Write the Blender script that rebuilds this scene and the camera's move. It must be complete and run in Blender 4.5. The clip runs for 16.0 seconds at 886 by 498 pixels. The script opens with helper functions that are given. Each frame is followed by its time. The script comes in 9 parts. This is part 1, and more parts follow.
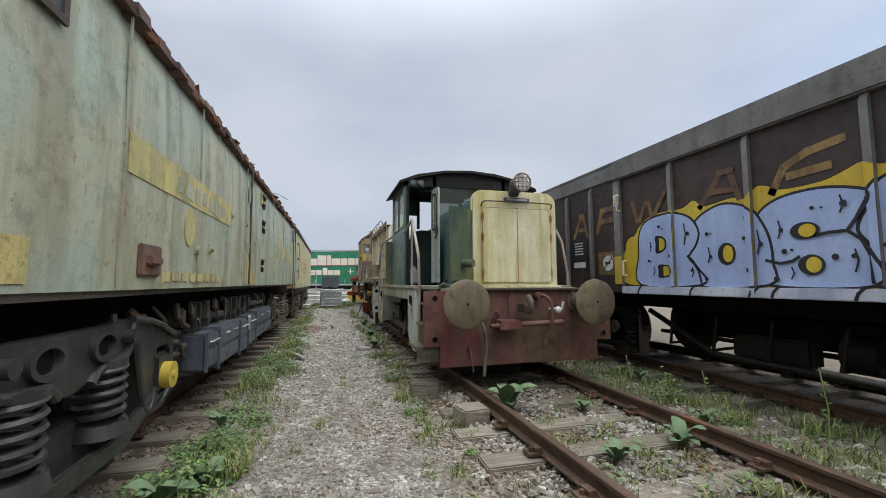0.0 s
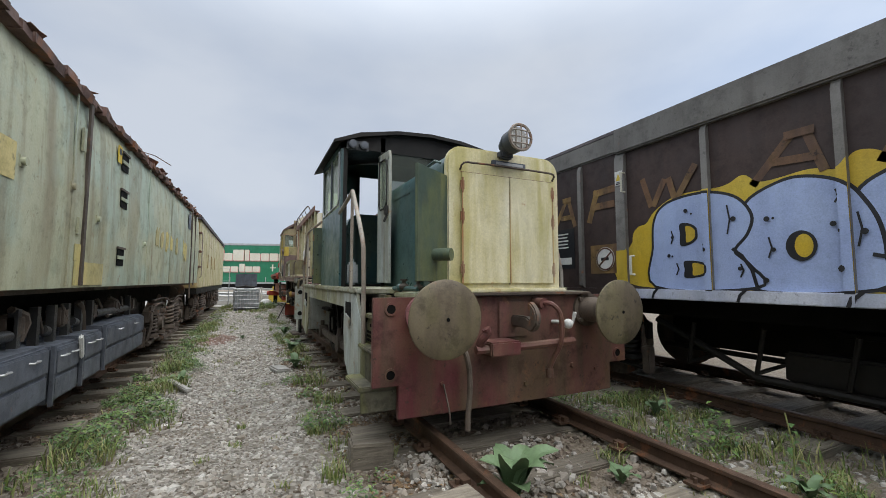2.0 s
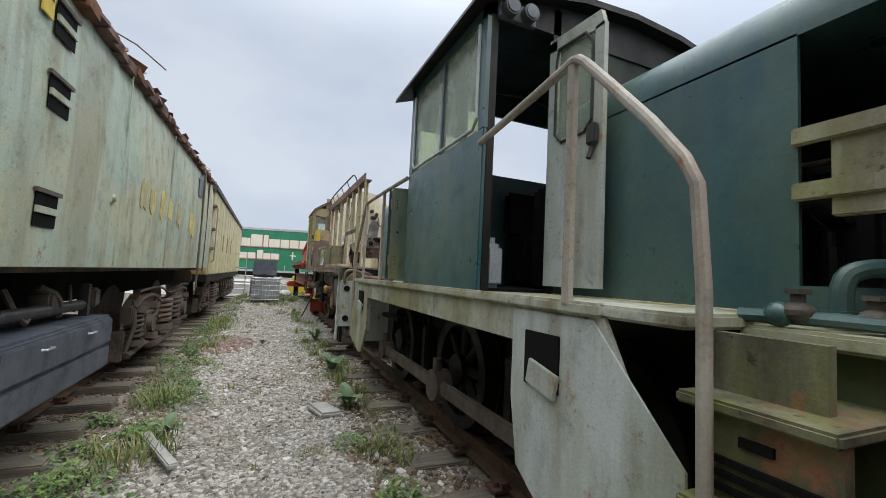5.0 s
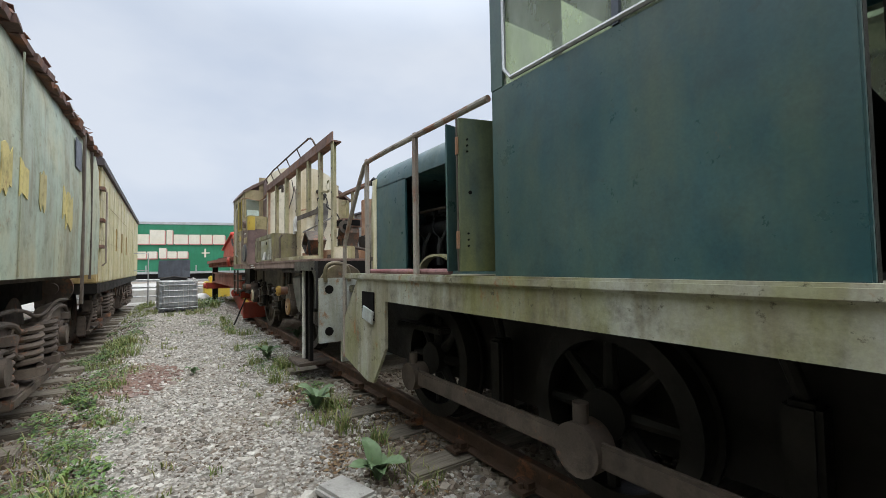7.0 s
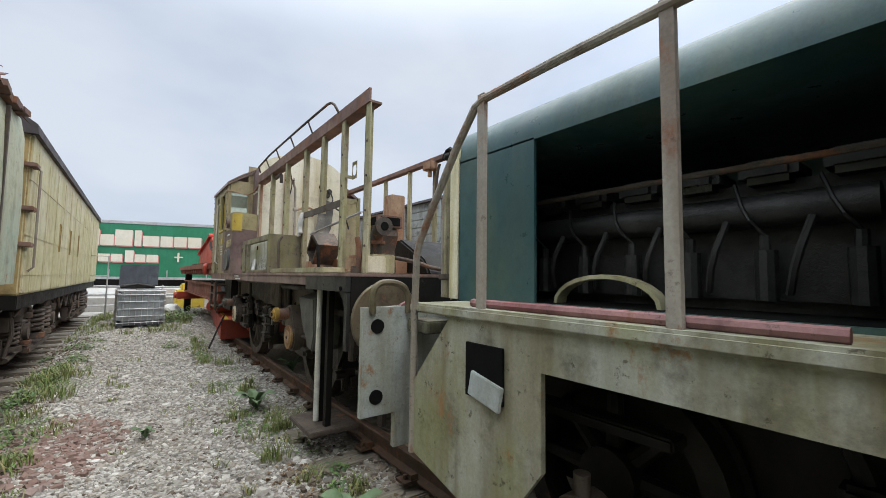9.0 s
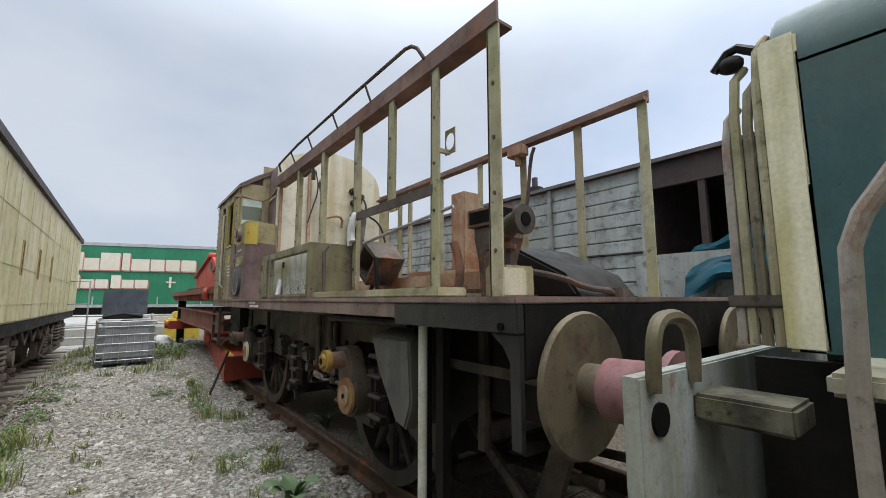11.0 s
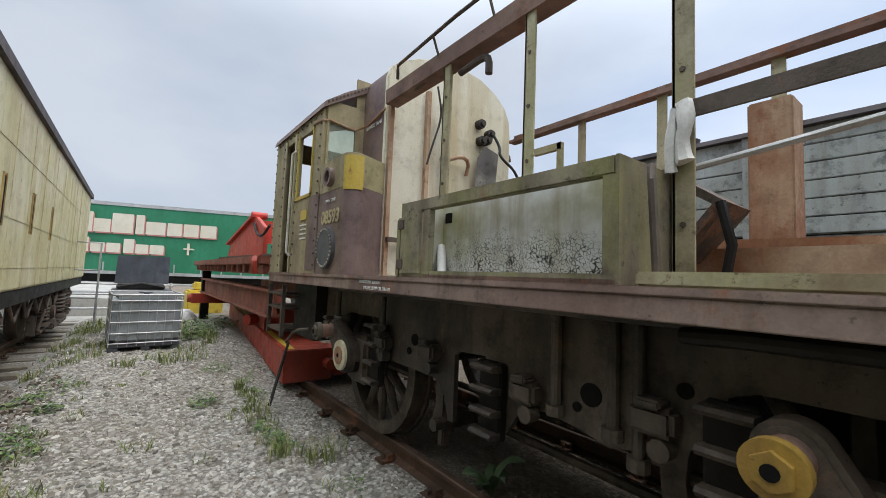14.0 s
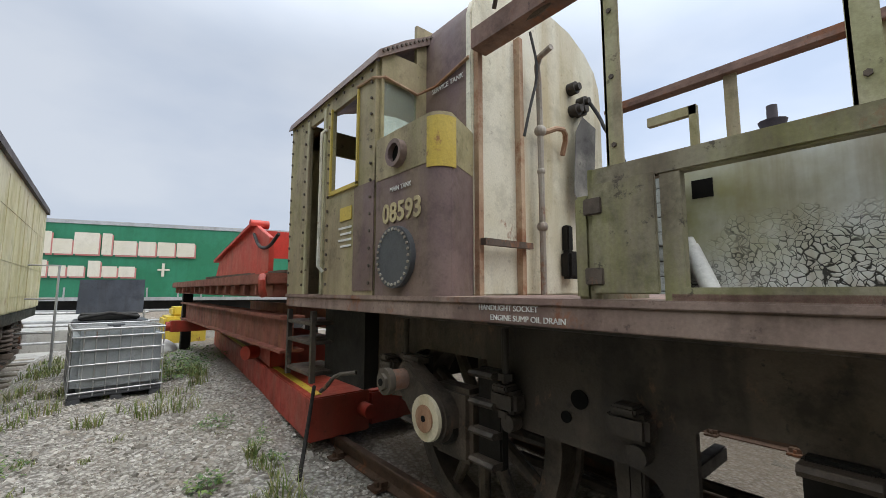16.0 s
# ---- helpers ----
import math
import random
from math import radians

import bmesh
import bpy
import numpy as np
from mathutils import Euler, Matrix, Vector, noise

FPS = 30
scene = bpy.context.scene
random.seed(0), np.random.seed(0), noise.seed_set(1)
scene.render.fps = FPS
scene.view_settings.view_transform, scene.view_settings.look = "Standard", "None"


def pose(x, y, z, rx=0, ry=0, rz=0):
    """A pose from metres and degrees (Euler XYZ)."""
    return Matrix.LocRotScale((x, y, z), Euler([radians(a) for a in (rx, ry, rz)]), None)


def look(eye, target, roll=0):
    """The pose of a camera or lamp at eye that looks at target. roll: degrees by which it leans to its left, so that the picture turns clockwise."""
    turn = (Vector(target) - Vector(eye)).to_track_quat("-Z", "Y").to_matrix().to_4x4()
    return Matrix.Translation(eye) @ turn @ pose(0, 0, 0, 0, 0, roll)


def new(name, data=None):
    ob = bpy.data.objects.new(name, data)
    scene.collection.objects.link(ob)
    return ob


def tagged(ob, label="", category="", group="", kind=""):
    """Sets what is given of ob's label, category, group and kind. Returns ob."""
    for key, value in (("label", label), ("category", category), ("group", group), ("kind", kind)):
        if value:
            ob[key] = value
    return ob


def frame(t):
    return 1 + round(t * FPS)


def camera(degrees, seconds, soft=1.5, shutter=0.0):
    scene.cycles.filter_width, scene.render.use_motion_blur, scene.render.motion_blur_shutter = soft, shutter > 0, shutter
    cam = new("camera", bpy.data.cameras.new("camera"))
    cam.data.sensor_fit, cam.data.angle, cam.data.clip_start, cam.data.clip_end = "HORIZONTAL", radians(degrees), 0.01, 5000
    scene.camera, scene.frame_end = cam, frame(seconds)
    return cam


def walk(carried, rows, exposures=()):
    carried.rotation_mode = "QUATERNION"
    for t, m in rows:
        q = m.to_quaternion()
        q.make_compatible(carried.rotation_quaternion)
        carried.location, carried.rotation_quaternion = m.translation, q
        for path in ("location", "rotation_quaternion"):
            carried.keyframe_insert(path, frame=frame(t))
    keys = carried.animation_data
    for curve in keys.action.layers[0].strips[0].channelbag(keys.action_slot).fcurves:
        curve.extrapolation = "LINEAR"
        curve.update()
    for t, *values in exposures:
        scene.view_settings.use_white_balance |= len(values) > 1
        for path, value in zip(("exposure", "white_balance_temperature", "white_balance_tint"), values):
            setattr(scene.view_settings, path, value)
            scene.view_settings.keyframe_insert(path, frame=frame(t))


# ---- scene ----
cam = camera(94.8, 16.0, 0.75)
METRES, EYE, TILT, LEAN, TURN = 14.563, 1.5, 0.0, 0.0, -15.5
ROWS = [
    (0.0, 0.0, 0.0, 0.0, 0.02, 4.69, 0.22),
    (0.5, -0.0046, 0.0349, -0.0016, -3.23, 4.37, -2.21),
    (1.0, -0.0115, 0.0671, -0.0023, -4.69, 4.18, -2.2),
    (1.5, -0.0168, 0.098, 0.0009, -8.0, 4.09, -1.19),
    (2.0, -0.0163, 0.1282, 0.0018, -9.56, 4.43, -0.02),
    (2.5, -0.0221, 0.159, -0.0001, -10.52, 4.63, -0.96),
    (3.0, -0.0275, 0.1912, -0.0001, -9.21, 4.42, -0.91),
    (3.5, -0.0394, 0.2242, -0.0001, -4.01, 4.06, -2.21),
    (4.0, -0.055, 0.2549, 0.0025, -4.53, 3.89, -3.35),
    (4.5, -0.0684, 0.2856, 0.0018, -5.85, 4.01, -3.84),
    (7.0, -0.1382, 0.438, 0.001, -18.71, 2.34, 0.85),
    (7.5, -0.1478, 0.4712, 0.0016, -19.85, 2.32, -1.9),
    (8.0, -0.1529, 0.5038, 0.0035, -20.93, 2.56, -2.86),
    (8.5, -0.1555, 0.5375, 0.0056, -21.06, 2.97, -1.44),
    (11.0, -0.1897, 0.6876, 0.0074, -22.21, 7.07, 0.1),
    (11.5, -0.2021, 0.7172, 0.0063, -22.2, 6.57, -0.26),
    (12.0, -0.2087, 0.7427, 0.0058, -22.23, 4.69, -0.8),
    (12.5, -0.2168, 0.7734, 0.0081, -21.67, 4.56, -2.09),
    (13.0, -0.2274, 0.8012, 0.0074, -21.21, 4.25, -2.66),
    (13.5, -0.2367, 0.8293, 0.0059, -21.2, 4.21, -3.41),
    (14.0, -0.2478, 0.8563, 0.0081, -21.66, 4.2, -2.31),
    (14.5, -0.2587, 0.8817, 0.0089, -23.21, 4.23, -1.36),
    (15.0, -0.2653, 0.9066, 0.0092, -24.09, 4.7, -0.57),
    (15.5, -0.2721, 0.9309, 0.0092, -24.08, 5.21, 1.65),
    (16.0, -0.2745, 0.9526, 0.0103, -24.38, 5.85, -0.04),
]
walk(cam, [(t, pose(0, 0, EYE, TILT, LEAN, TURN) @ pose(METRES * x, METRES * y, METRES * z, 90 + pitch, roll, yaw)) for t, x, y, z, yaw, pitch, roll in ROWS], [(0.0, -0.04), (3.0, 0.0), (4.5, 0.08), (7.0, 0.2), (8.7, 0.2), (11.0, 0.05), (16.0, 0.06)])

# ---- light: an overcast sky and a weak wide sun ----
world = bpy.data.worlds.new("sky")
scene.world = world
world.use_nodes = True
wt = world.node_tree
for n in list(wt.nodes):
    wt.nodes.remove(n)
w_out = wt.nodes.new("ShaderNodeOutputWorld")
w_bg = wt.nodes.new("ShaderNodeBackground")
w_sky = wt.nodes.new("ShaderNodeTexSky")
w_sky.sky_type = "NISHITA"
w_sky.sun_disc = False
w_sky.sun_elevation = radians(55)
w_sky.sun_rotation = radians(200)
w_sky.dust_density = 4.0
w_scale = wt.nodes.new("ShaderNodeVectorMath")
w_scale.operation = "SCALE"
w_scale.inputs["Scale"].default_value = 0.10
wt.links.new(w_sky.outputs[0], w_scale.inputs[0])
w_co = wt.nodes.new("ShaderNodeTexCoord")
w_map = wt.nodes.new("ShaderNodeMapping")
w_map.inputs["Scale"].default_value = (1.0, 1.0, 2.2)
w_noise = wt.nodes.new("ShaderNodeTexNoise")
w_noise.inputs["Scale"].default_value = 1.7
w_noise.inputs["Detail"].default_value = 5.0
w_noise.inputs["Roughness"].default_value = 0.5
w_ramp = wt.nodes.new("ShaderNodeValToRGB")
w_ramp.color_ramp.elements[0].position, w_ramp.color_ramp.elements[0].color = 0.32, (0.45, 0.535, 0.685, 1)
w_ramp.color_ramp.elements[1].position, w_ramp.color_ramp.elements[1].color = 0.68, (0.67, 0.725, 0.815, 1)
wt.links.new(w_co.outputs["Generated"], w_map.inputs[0])
wt.links.new(w_map.outputs[0], w_noise.inputs["Vector"])
wt.links.new(w_noise.outputs[0], w_ramp.inputs[0])
w_mix = wt.nodes.new("ShaderNodeMixRGB")
w_mix.inputs[0].default_value = 0.88
wt.links.new(w_scale.outputs[0], w_mix.inputs[1])
wt.links.new(w_ramp.outputs[0], w_mix.inputs[2])
w_white = wt.nodes.new("ShaderNodeMixRGB")   # the cloud is whiter overhead
w_white.inputs[2].default_value = (0.635, 0.672, 0.705, 1)
wt.links.new(w_mix.outputs[0], w_white.inputs[1])
wt.links.new(w_white.outputs[0], w_bg.inputs[0])
w_sep = wt.nodes.new("ShaderNodeSeparateXYZ")
wt.links.new(w_co.outputs["Generated"], w_sep.inputs[0])
w_up = wt.nodes.new("ShaderNodeMapRange")   # an overcast sky is about three times as bright overhead
w_up.interpolation_type = "SMOOTHSTEP"
w_up.inputs["From Min"].default_value, w_up.inputs["From Max"].default_value = 0.45, 1.0
w_up.inputs["To Min"].default_value, w_up.inputs["To Max"].default_value = 1.0, 4.2
wt.links.new(w_sep.outputs[2], w_up.inputs["Value"])
w_side = wt.nodes.new("ShaderNodeMapRange")   # thinner cloud on the sun's side
w_side.interpolation_type = "SMOOTHSTEP"
w_side.inputs["From Min"].default_value, w_side.inputs["From Max"].default_value = 0.55, 1.0
w_side.inputs["To Min"].default_value, w_side.inputs["To Max"].default_value = 1.0, 1.5
wt.links.new(w_sep.outputs[0], w_side.inputs["Value"])
w_bright = wt.nodes.new("ShaderNodeMath")
w_bright.operation = "MULTIPLY"
wt.links.new(w_up.outputs[0], w_bright.inputs[0])
wt.links.new(w_side.outputs[0], w_bright.inputs[1])
wt.links.new(w_bright.outputs[0], w_bg.inputs[1])
w_fac = wt.nodes.new("ShaderNodeMapRange")
w_fac.inputs["From Min"].default_value, w_fac.inputs["From Max"].default_value = 0.45, 0.8
wt.links.new(w_sep.outputs[2], w_fac.inputs["Value"])
wt.links.new(w_fac.outputs[0], w_white.inputs[0])
wt.links.new(w_bg.outputs[0], w_out.inputs[0])

sun = new("sun", bpy.data.lights.new("sun", "SUN"))
sun.data.energy, sun.data.angle, sun.data.color = 1.5, radians(60), (1.0, 0.95, 0.87)
sun.matrix_world = look((5, -9, 16), (0, 0, 0))
scene.view_settings.exposure = 0.0


# ---- mesh helpers ----
class Shape:
    """A bmesh to which simple solids are added, in world metres."""

    def __init__(self):
        self.bm = bmesh.new()

    def box(self, x0, x1, y0, y1, z0, z1, bevel=0.0, turn=None):
        m = Matrix.LocRotScale(((x0 + x1) / 2, (y0 + y1) / 2, (z0 + z1) / 2), None, (abs(x1 - x0), abs(y1 - y0), abs(z1 - z0)))
        if turn:
            c = Matrix.Translation(m.translation)
            m = c @ pose(0, 0, 0, *turn) @ c.inverted() @ m
        r = bmesh.ops.create_cube(self.bm, size=1.0, matrix=m)
        if bevel:
            es = {e for v in r["verts"] for e in v.link_edges}
            bmesh.ops.bevel(self.bm, geom=list(es), offset=bevel, segments=2, affect="EDGES", clamp_overlap=True)
        return self

    def cyl(self, p0, p1, r, r2=None, seg=14):
        p0, p1 = Vector(p0), Vector(p1)
        d = p1 - p0
        m = Matrix.Translation((p0 + p1) / 2) @ d.to_track_quat("Z", "Y").to_matrix().to_4x4()
        bmesh.ops.create_cone(self.bm, cap_ends=True, segments=seg, radius1=r, radius2=r if r2 is None else r2, depth=d.length, matrix=m)
        return self

    def ball(self, c, r, squash=(1, 1, 1), seg=10):
        bmesh.ops.create_uvsphere(self.bm, u_segments=seg, v_segments=max(5, seg // 2 + 1), radius=r, matrix=Matrix.LocRotScale(c, None, squash))
        return self

    def tube(self, pts, r, seg=8, smooth=0):
        pts = [Vector(p) for p in pts]
        for _ in range(smooth):
            q = [pts[0]]
            for a, b in zip(pts[:-1], pts[1:]):
                q += [a.lerp(b, 0.25), a.lerp(b, 0.75)]
            pts = q + [pts[-1]]
        rings, up = [], None
        for i, p in enumerate(pts):
            d = (pts[min(i + 1, len(pts) - 1)] - pts[max(i - 1, 0)]).normalized()
            up = (d.orthogonal() if up is None else (up - d * up.dot(d))).normalized()
            s = d.cross(up)
            rings.append([self.bm.verts.new(p + r * (math.cos(a) * up + math.sin(a) * s)) for a in (2 * math.pi * k / seg for k in range(seg))])
        for a, b in zip(rings[:-1], rings[1:]):
            for k in range(seg):
                self.bm.faces.new((a[k], a[(k + 1) % seg], b[(k + 1) % seg], b[k]))
        self.bm.faces.new(rings[0][::-1])
        self.bm.faces.new(rings[-1])
        return self

    def slab(self, pts, axis, a0, a1, bevel=0.0):
        """A flat outline, given as pairs of the other two axes, made solid from a0 to a1 along axis."""
        def at(p, a):
            return {"x": (a, p[0], p[1]), "y": (p[0], a, p[1]), "z": (p[0], p[1], a)}[axis]
        lo, hi = [self.bm.verts.new(at(p, a0)) for p in pts], [self.bm.verts.new(at(p, a1)) for p in pts]
        fs = [self.bm.faces.new(lo), self.bm.faces.new(hi[::-1])]
        for k in range(len(pts)):
            j = (k + 1) % len(pts)
            fs.append(self.bm.faces.new((lo[j], lo[k], hi[k], hi[j])))
        bmesh.ops.recalc_face_normals(self.bm, faces=fs)
        if bevel:
            bmesh.ops.bevel(self.bm, geom=[e for f in fs[:2] for e in f.edges], offset=bevel, segments=2, affect="EDGES", clamp_overlap=True)
        return self

    def ring(self, pts, hole, axis, a0, a1):
        """Like slab, with one hole that has as many points as the outline, in the same order."""
        def at(p, a):
            return {"x": (a, p[0], p[1]), "y": (p[0], a, p[1]), "z": (p[0], p[1], a)}[axis]
        v = [[self.bm.verts.new(at(p, a)) for p in ps] for ps in (pts, hole) for a in (a0, a1)]
        fs, n = [], len(pts)
        for k in range(n):
            j = (k + 1) % n
            for a, b in ((v[0], v[2]), (v[1], v[3]), (v[0], v[1]), (v[2], v[3])):
                fs.append(self.bm.faces.new((a[k], a[j], b[j], b[k])))
        bmesh.ops.recalc_face_normals(self.bm, faces=fs)
        return self

    def coil(self, c, r, wire, z0, z1, turns):
        n = int(turns * 14)
        self.tube([(c[0] + r * math.cos(2 * math.pi * turns * k / n), c[1] + r * math.sin(2 * math.pi * turns * k / n), z0 + (z1 - z0) * k / n) for k in range(n + 1)], wire, 6)
        return self

    def rough(self, amount, scale=3.0):
        for v in self.bm.verts:
            v.co += noise.noise_vector(v.co * scale) * amount
        return self


def arc_points(cx, cy, r, a0, a1, n=8):
    return [(cx + r * math.cos(radians(a0 + (a1 - a0) * k / n)), cy + r * math.sin(radians(a0 + (a1 - a0) * k / n))) for k in range(n + 1)]


def thing(name, at, label, category, group="", kind=""):
    ob = new(name)
    ob.empty_display_size = 0.2
    ob.location = at
    ob.matrix_basis = Matrix.Translation(at)
    return tagged(ob, label, category, group, kind)


def where(ob):
    p = Vector((0, 0, 0))
    while ob is not None:
        p += ob.matrix_basis.translation
        ob = ob.parent
    return p


def part(name, shape, material, parent=None, label="", soft=True):
    bm = shape.bm if isinstance(shape, Shape) else shape
    if parent is not None:
        bmesh.ops.translate(bm, verts=bm.verts, vec=-where(parent))
    me = bpy.data.meshes.new(name)
    bm.normal_update()
    bm.to_mesh(me)
    bm.free()
    if soft:
        me.polygons.foreach_set("use_smooth", [True] * len(me.polygons))
        me.set_sharp_from_angle(angle=radians(32))
    me.materials.append(material)
    ob = new(name, me)
    ob.parent = parent
    if label:
        ob["label"] = label
    return ob


def loose(name, shape, material, parent=None, label=""):
    """Every separate piece of a shape becomes a part of its own; gives back the first."""
    bm, seen, out = shape.bm, set(), []
    bm.verts.ensure_lookup_table()
    for v in bm.verts:
        if v in seen:
            continue
        stack, island = [v], []
        seen.add(v)
        while stack:
            w = stack.pop()
            island.append(w)
            for e in w.link_edges:
                o = e.other_vert(w)
                if o not in seen:
                    seen.add(o)
                    stack.append(o)
        one = bmesh.new()
        twin = {w: one.verts.new(w.co) for w in island}
        for f in {f for w in island for f in w.link_faces}:
            one.faces.new([twin[w] for w in f.verts])
        out.append(part(name, one, material, parent, label))
    bm.free()
    return out[0]


def solid(name, shape, material, label, category, group="", kind="", at=None):
    """A thing of one mesh, with its origin at its foot."""
    bm = shape.bm
    if at is None:
        lo = [min(v.co[k] for v in bm.verts) for k in range(3)]
        hi = [max(v.co[k] for v in bm.verts) for k in range(3)]
        at = ((lo[0] + hi[0]) / 2, (lo[1] + hi[1]) / 2, lo[2])
    bmesh.ops.translate(bm, verts=bm.verts, vec=-Vector(at))
    ob = part(name, shape, material)
    ob.matrix_basis = Matrix.Translation(at)
    return tagged(ob, label, category, group, kind)


def lettering(name, words, size, material, parent, spot, facing, label="", thick=0.002, shear=0.0, bold=0.0):
    """Words in the built-in font as a thin mesh; facing: rotation in degrees."""
    cu = bpy.data.curves.new(name, "FONT")
    cu.body, cu.size, cu.extrude, cu.shear, cu.offset, cu.align_x, cu.align_y = words, size, thick, shear, bold, "CENTER", "CENTER"
    cu.resolution_u = 4
    tmp = new(name, cu)
    me = bpy.data.meshes.new_from_object(tmp.evaluated_get(bpy.context.evaluated_depsgraph_get()))
    bpy.data.objects.remove(tmp)
    bpy.data.curves.remove(cu)
    me.transform(pose(*spot, *facing))
    bm = bmesh.new()
    bm.from_mesh(me)
    bpy.data.meshes.remove(me)
    return part(name, bm, material, parent, label, soft=False)


# ---- materials ----
def ramp(nt, src, p0, p1, c0=(0, 0, 0, 1), c1=(1, 1, 1, 1)):
    r = nt.nodes.new("ShaderNodeValToRGB")
    r.color_ramp.elements[0].position, r.color_ramp.elements[0].color = p0, c0
    r.color_ramp.elements[1].position, r.color_ramp.elements[1].color = p1, c1
    nt.links.new(src, r.inputs[0])
    return r.outputs[0]


def noisy(nt, co, scale, detail=6.0, rough=0.6, stretch=(1, 1, 1), shift=0.0):
    m = nt.nodes.new("ShaderNodeMapping")
    m.inputs["Scale"].default_value = stretch
    m.inputs["Location"].default_value = (shift, shift * 0.7, shift * 1.3)
    nt.links.new(co, m.inputs[0])
    n = nt.nodes.new("ShaderNodeTexNoise")
    n.inputs["Scale"].default_value, n.inputs["Detail"].default_value, n.inputs["Roughness"].default_value = scale, detail, rough
    nt.links.new(m.outputs[0], n.inputs["Vector"])
    return n.outputs[0]


def mixed(nt, fac, a, b, amount=1.0):
    m = nt.nodes.new("ShaderNodeMixRGB")
    if fac is None:
        m.inputs[0].default_value = amount
    elif amount != 1.0:
        k = nt.nodes.new("ShaderNodeMath")
        k.operation = "MULTIPLY"
        k.inputs[1].default_value = amount
        nt.links.new(fac, k.inputs[0])
        nt.links.new(k.outputs[0], m.inputs[0])
    else:
        nt.links.new(fac, m.inputs[0])
    for v, i in ((a, 1), (b, 2)):
        if isinstance(v, tuple):
            m.inputs[i].default_value = (*v, 1)
        else:
            nt.links.new(v, m.inputs[i])
    return m.outputs[0]


def blank(name):
    m = bpy.data.materials.new(name)
    m.use_nodes = True
    nt = m.node_tree
    return m, nt, nt.nodes["Principled BSDF"]


RUST = (0.16, 0.065, 0.03)
ALGAE = (0.25, 0.26, 0.06)


def paint(name, base, fade, streak=(0.10, 0.085, 0.06), streaks=0.5, rust=0.15, algae=0.0, dirt=0.25, rough=0.6, metal=0.0, bump=0.15, seed=0.0, rust_colour=RUST, fine=25.0, spec=0.5):
    """Old painted sheet: faded patches, runs down the face, rust spots, green growth, grime."""
    m, nt, b = blank(name)
    co = nt.nodes.new("ShaderNodeTexCoord").outputs["Object"]
    big = noisy(nt, co, 0.9, 6, 0.62, shift=seed)
    c = mixed(nt, ramp(nt, big, 0.43, 0.56), base, fade)
    runs2 = noisy(nt, co, 1.0, 5, 0.6, (2.4, 2.4, 0.4), seed + 11)
    c = mixed(nt, ramp(nt, runs2, 0.47, 0.60), c, streak, streaks * 0.7)
    runs = noisy(nt, co, 1.0, 4, 0.55, (5, 5, 0.5), seed + 3)
    c = mixed(nt, ramp(nt, runs, 0.52, 0.64), c, streak, streaks * 0.8)
    pale = noisy(nt, co, 1.0, 5, 0.6, (6, 6, 1.5), seed + 31)
    c = mixed(nt, ramp(nt, pale, 0.52, 0.75), c, tuple(min(0.85, v * 1.5 + 0.03) for v in fade), streaks * 0.3)
    grime = noisy(nt, co, 5.0, 8, 0.7, shift=seed + 5)
    c = mixed(nt, ramp(nt, grime, 0.51, 0.66), c, tuple(v * 0.28 for v in base), dirt * 1.3)
    if algae:
        a = noisy(nt, co, 1.6, 8, 0.68, (1.8, 1.8, 0.7), seed + 17)
        c = mixed(nt, ramp(nt, a, 0.46, 0.60), c, ALGAE, algae)
    if rust:
        r1 = noisy(nt, co, 3.2, 11, 0.74, (1, 1, 0.7), seed + 23)
        f = ramp(nt, r1, 0.665 - 0.28 * rust, 0.71 - 0.2 * rust)
        rc = mixed(nt, noisy(nt, co, 30.0, 4), rust_colour, tuple(min(0.5, v * 2.0) for v in rust_colour))
        c = mixed(nt, f, c, rc, 0.85)
    chips = noisy(nt, co, 14.0, 7, 0.72, shift=seed + 41)
    c = mixed(nt, ramp(nt, chips, 0.60, 0.66), c, tuple(v * 0.35 + 0.01 for v in streak), min(0.8, dirt * 1.6))
    speck = noisy(nt, co, fine * 3, 4, 0.7, shift=seed)
    c = mixed(nt, ramp(nt, speck, 0.3, 0.75, (0.9, 0.9, 0.9, 1), (1.05, 1.05, 1.05, 1)), c, c)
    h = nt.nodes.new("ShaderNodeHueSaturation")
    nt.links.new(c, h.inputs["Color"])
    nt.links.new(ramp(nt, speck, 0.25, 0.8, (0.82, 0.82, 0.82, 1), (1.14, 1.14, 1.14, 1)), h.inputs["Value"])
    nt.links.new(h.outputs[0], b.inputs["Base Color"])
    nt.links.new(ramp(nt, grime, 0.3, 0.8, (rough - 0.12,) * 3 + (1,), (min(1, rough + 0.25),) * 3 + (1,)), b.inputs["Roughness"])
    b.inputs["Metallic"].default_value = metal
    b.inputs["Specular IOR Level"].default_value = spec
    bp = nt.nodes.new("ShaderNodeBump")
    bp.inputs["Strength"].default_value, bp.inputs["Distance"].default_value = bump, 0.02
    nt.links.new(mixed(nt, None, grime, speck, 0.4), bp.inputs["Height"])
    bp2 = nt.nodes.new("ShaderNodeBump")
    bp2.inputs["Strength"].default_value, bp2.inputs["Distance"].default_value = bump * 0.8, 0.05
    nt.links.new(big, bp2.inputs["Height"])
    nt.links.new(bp.outputs[0], bp2.inputs["Normal"])
    nt.links.new(bp2.outputs[0], b.inputs["Normal"])
    return m


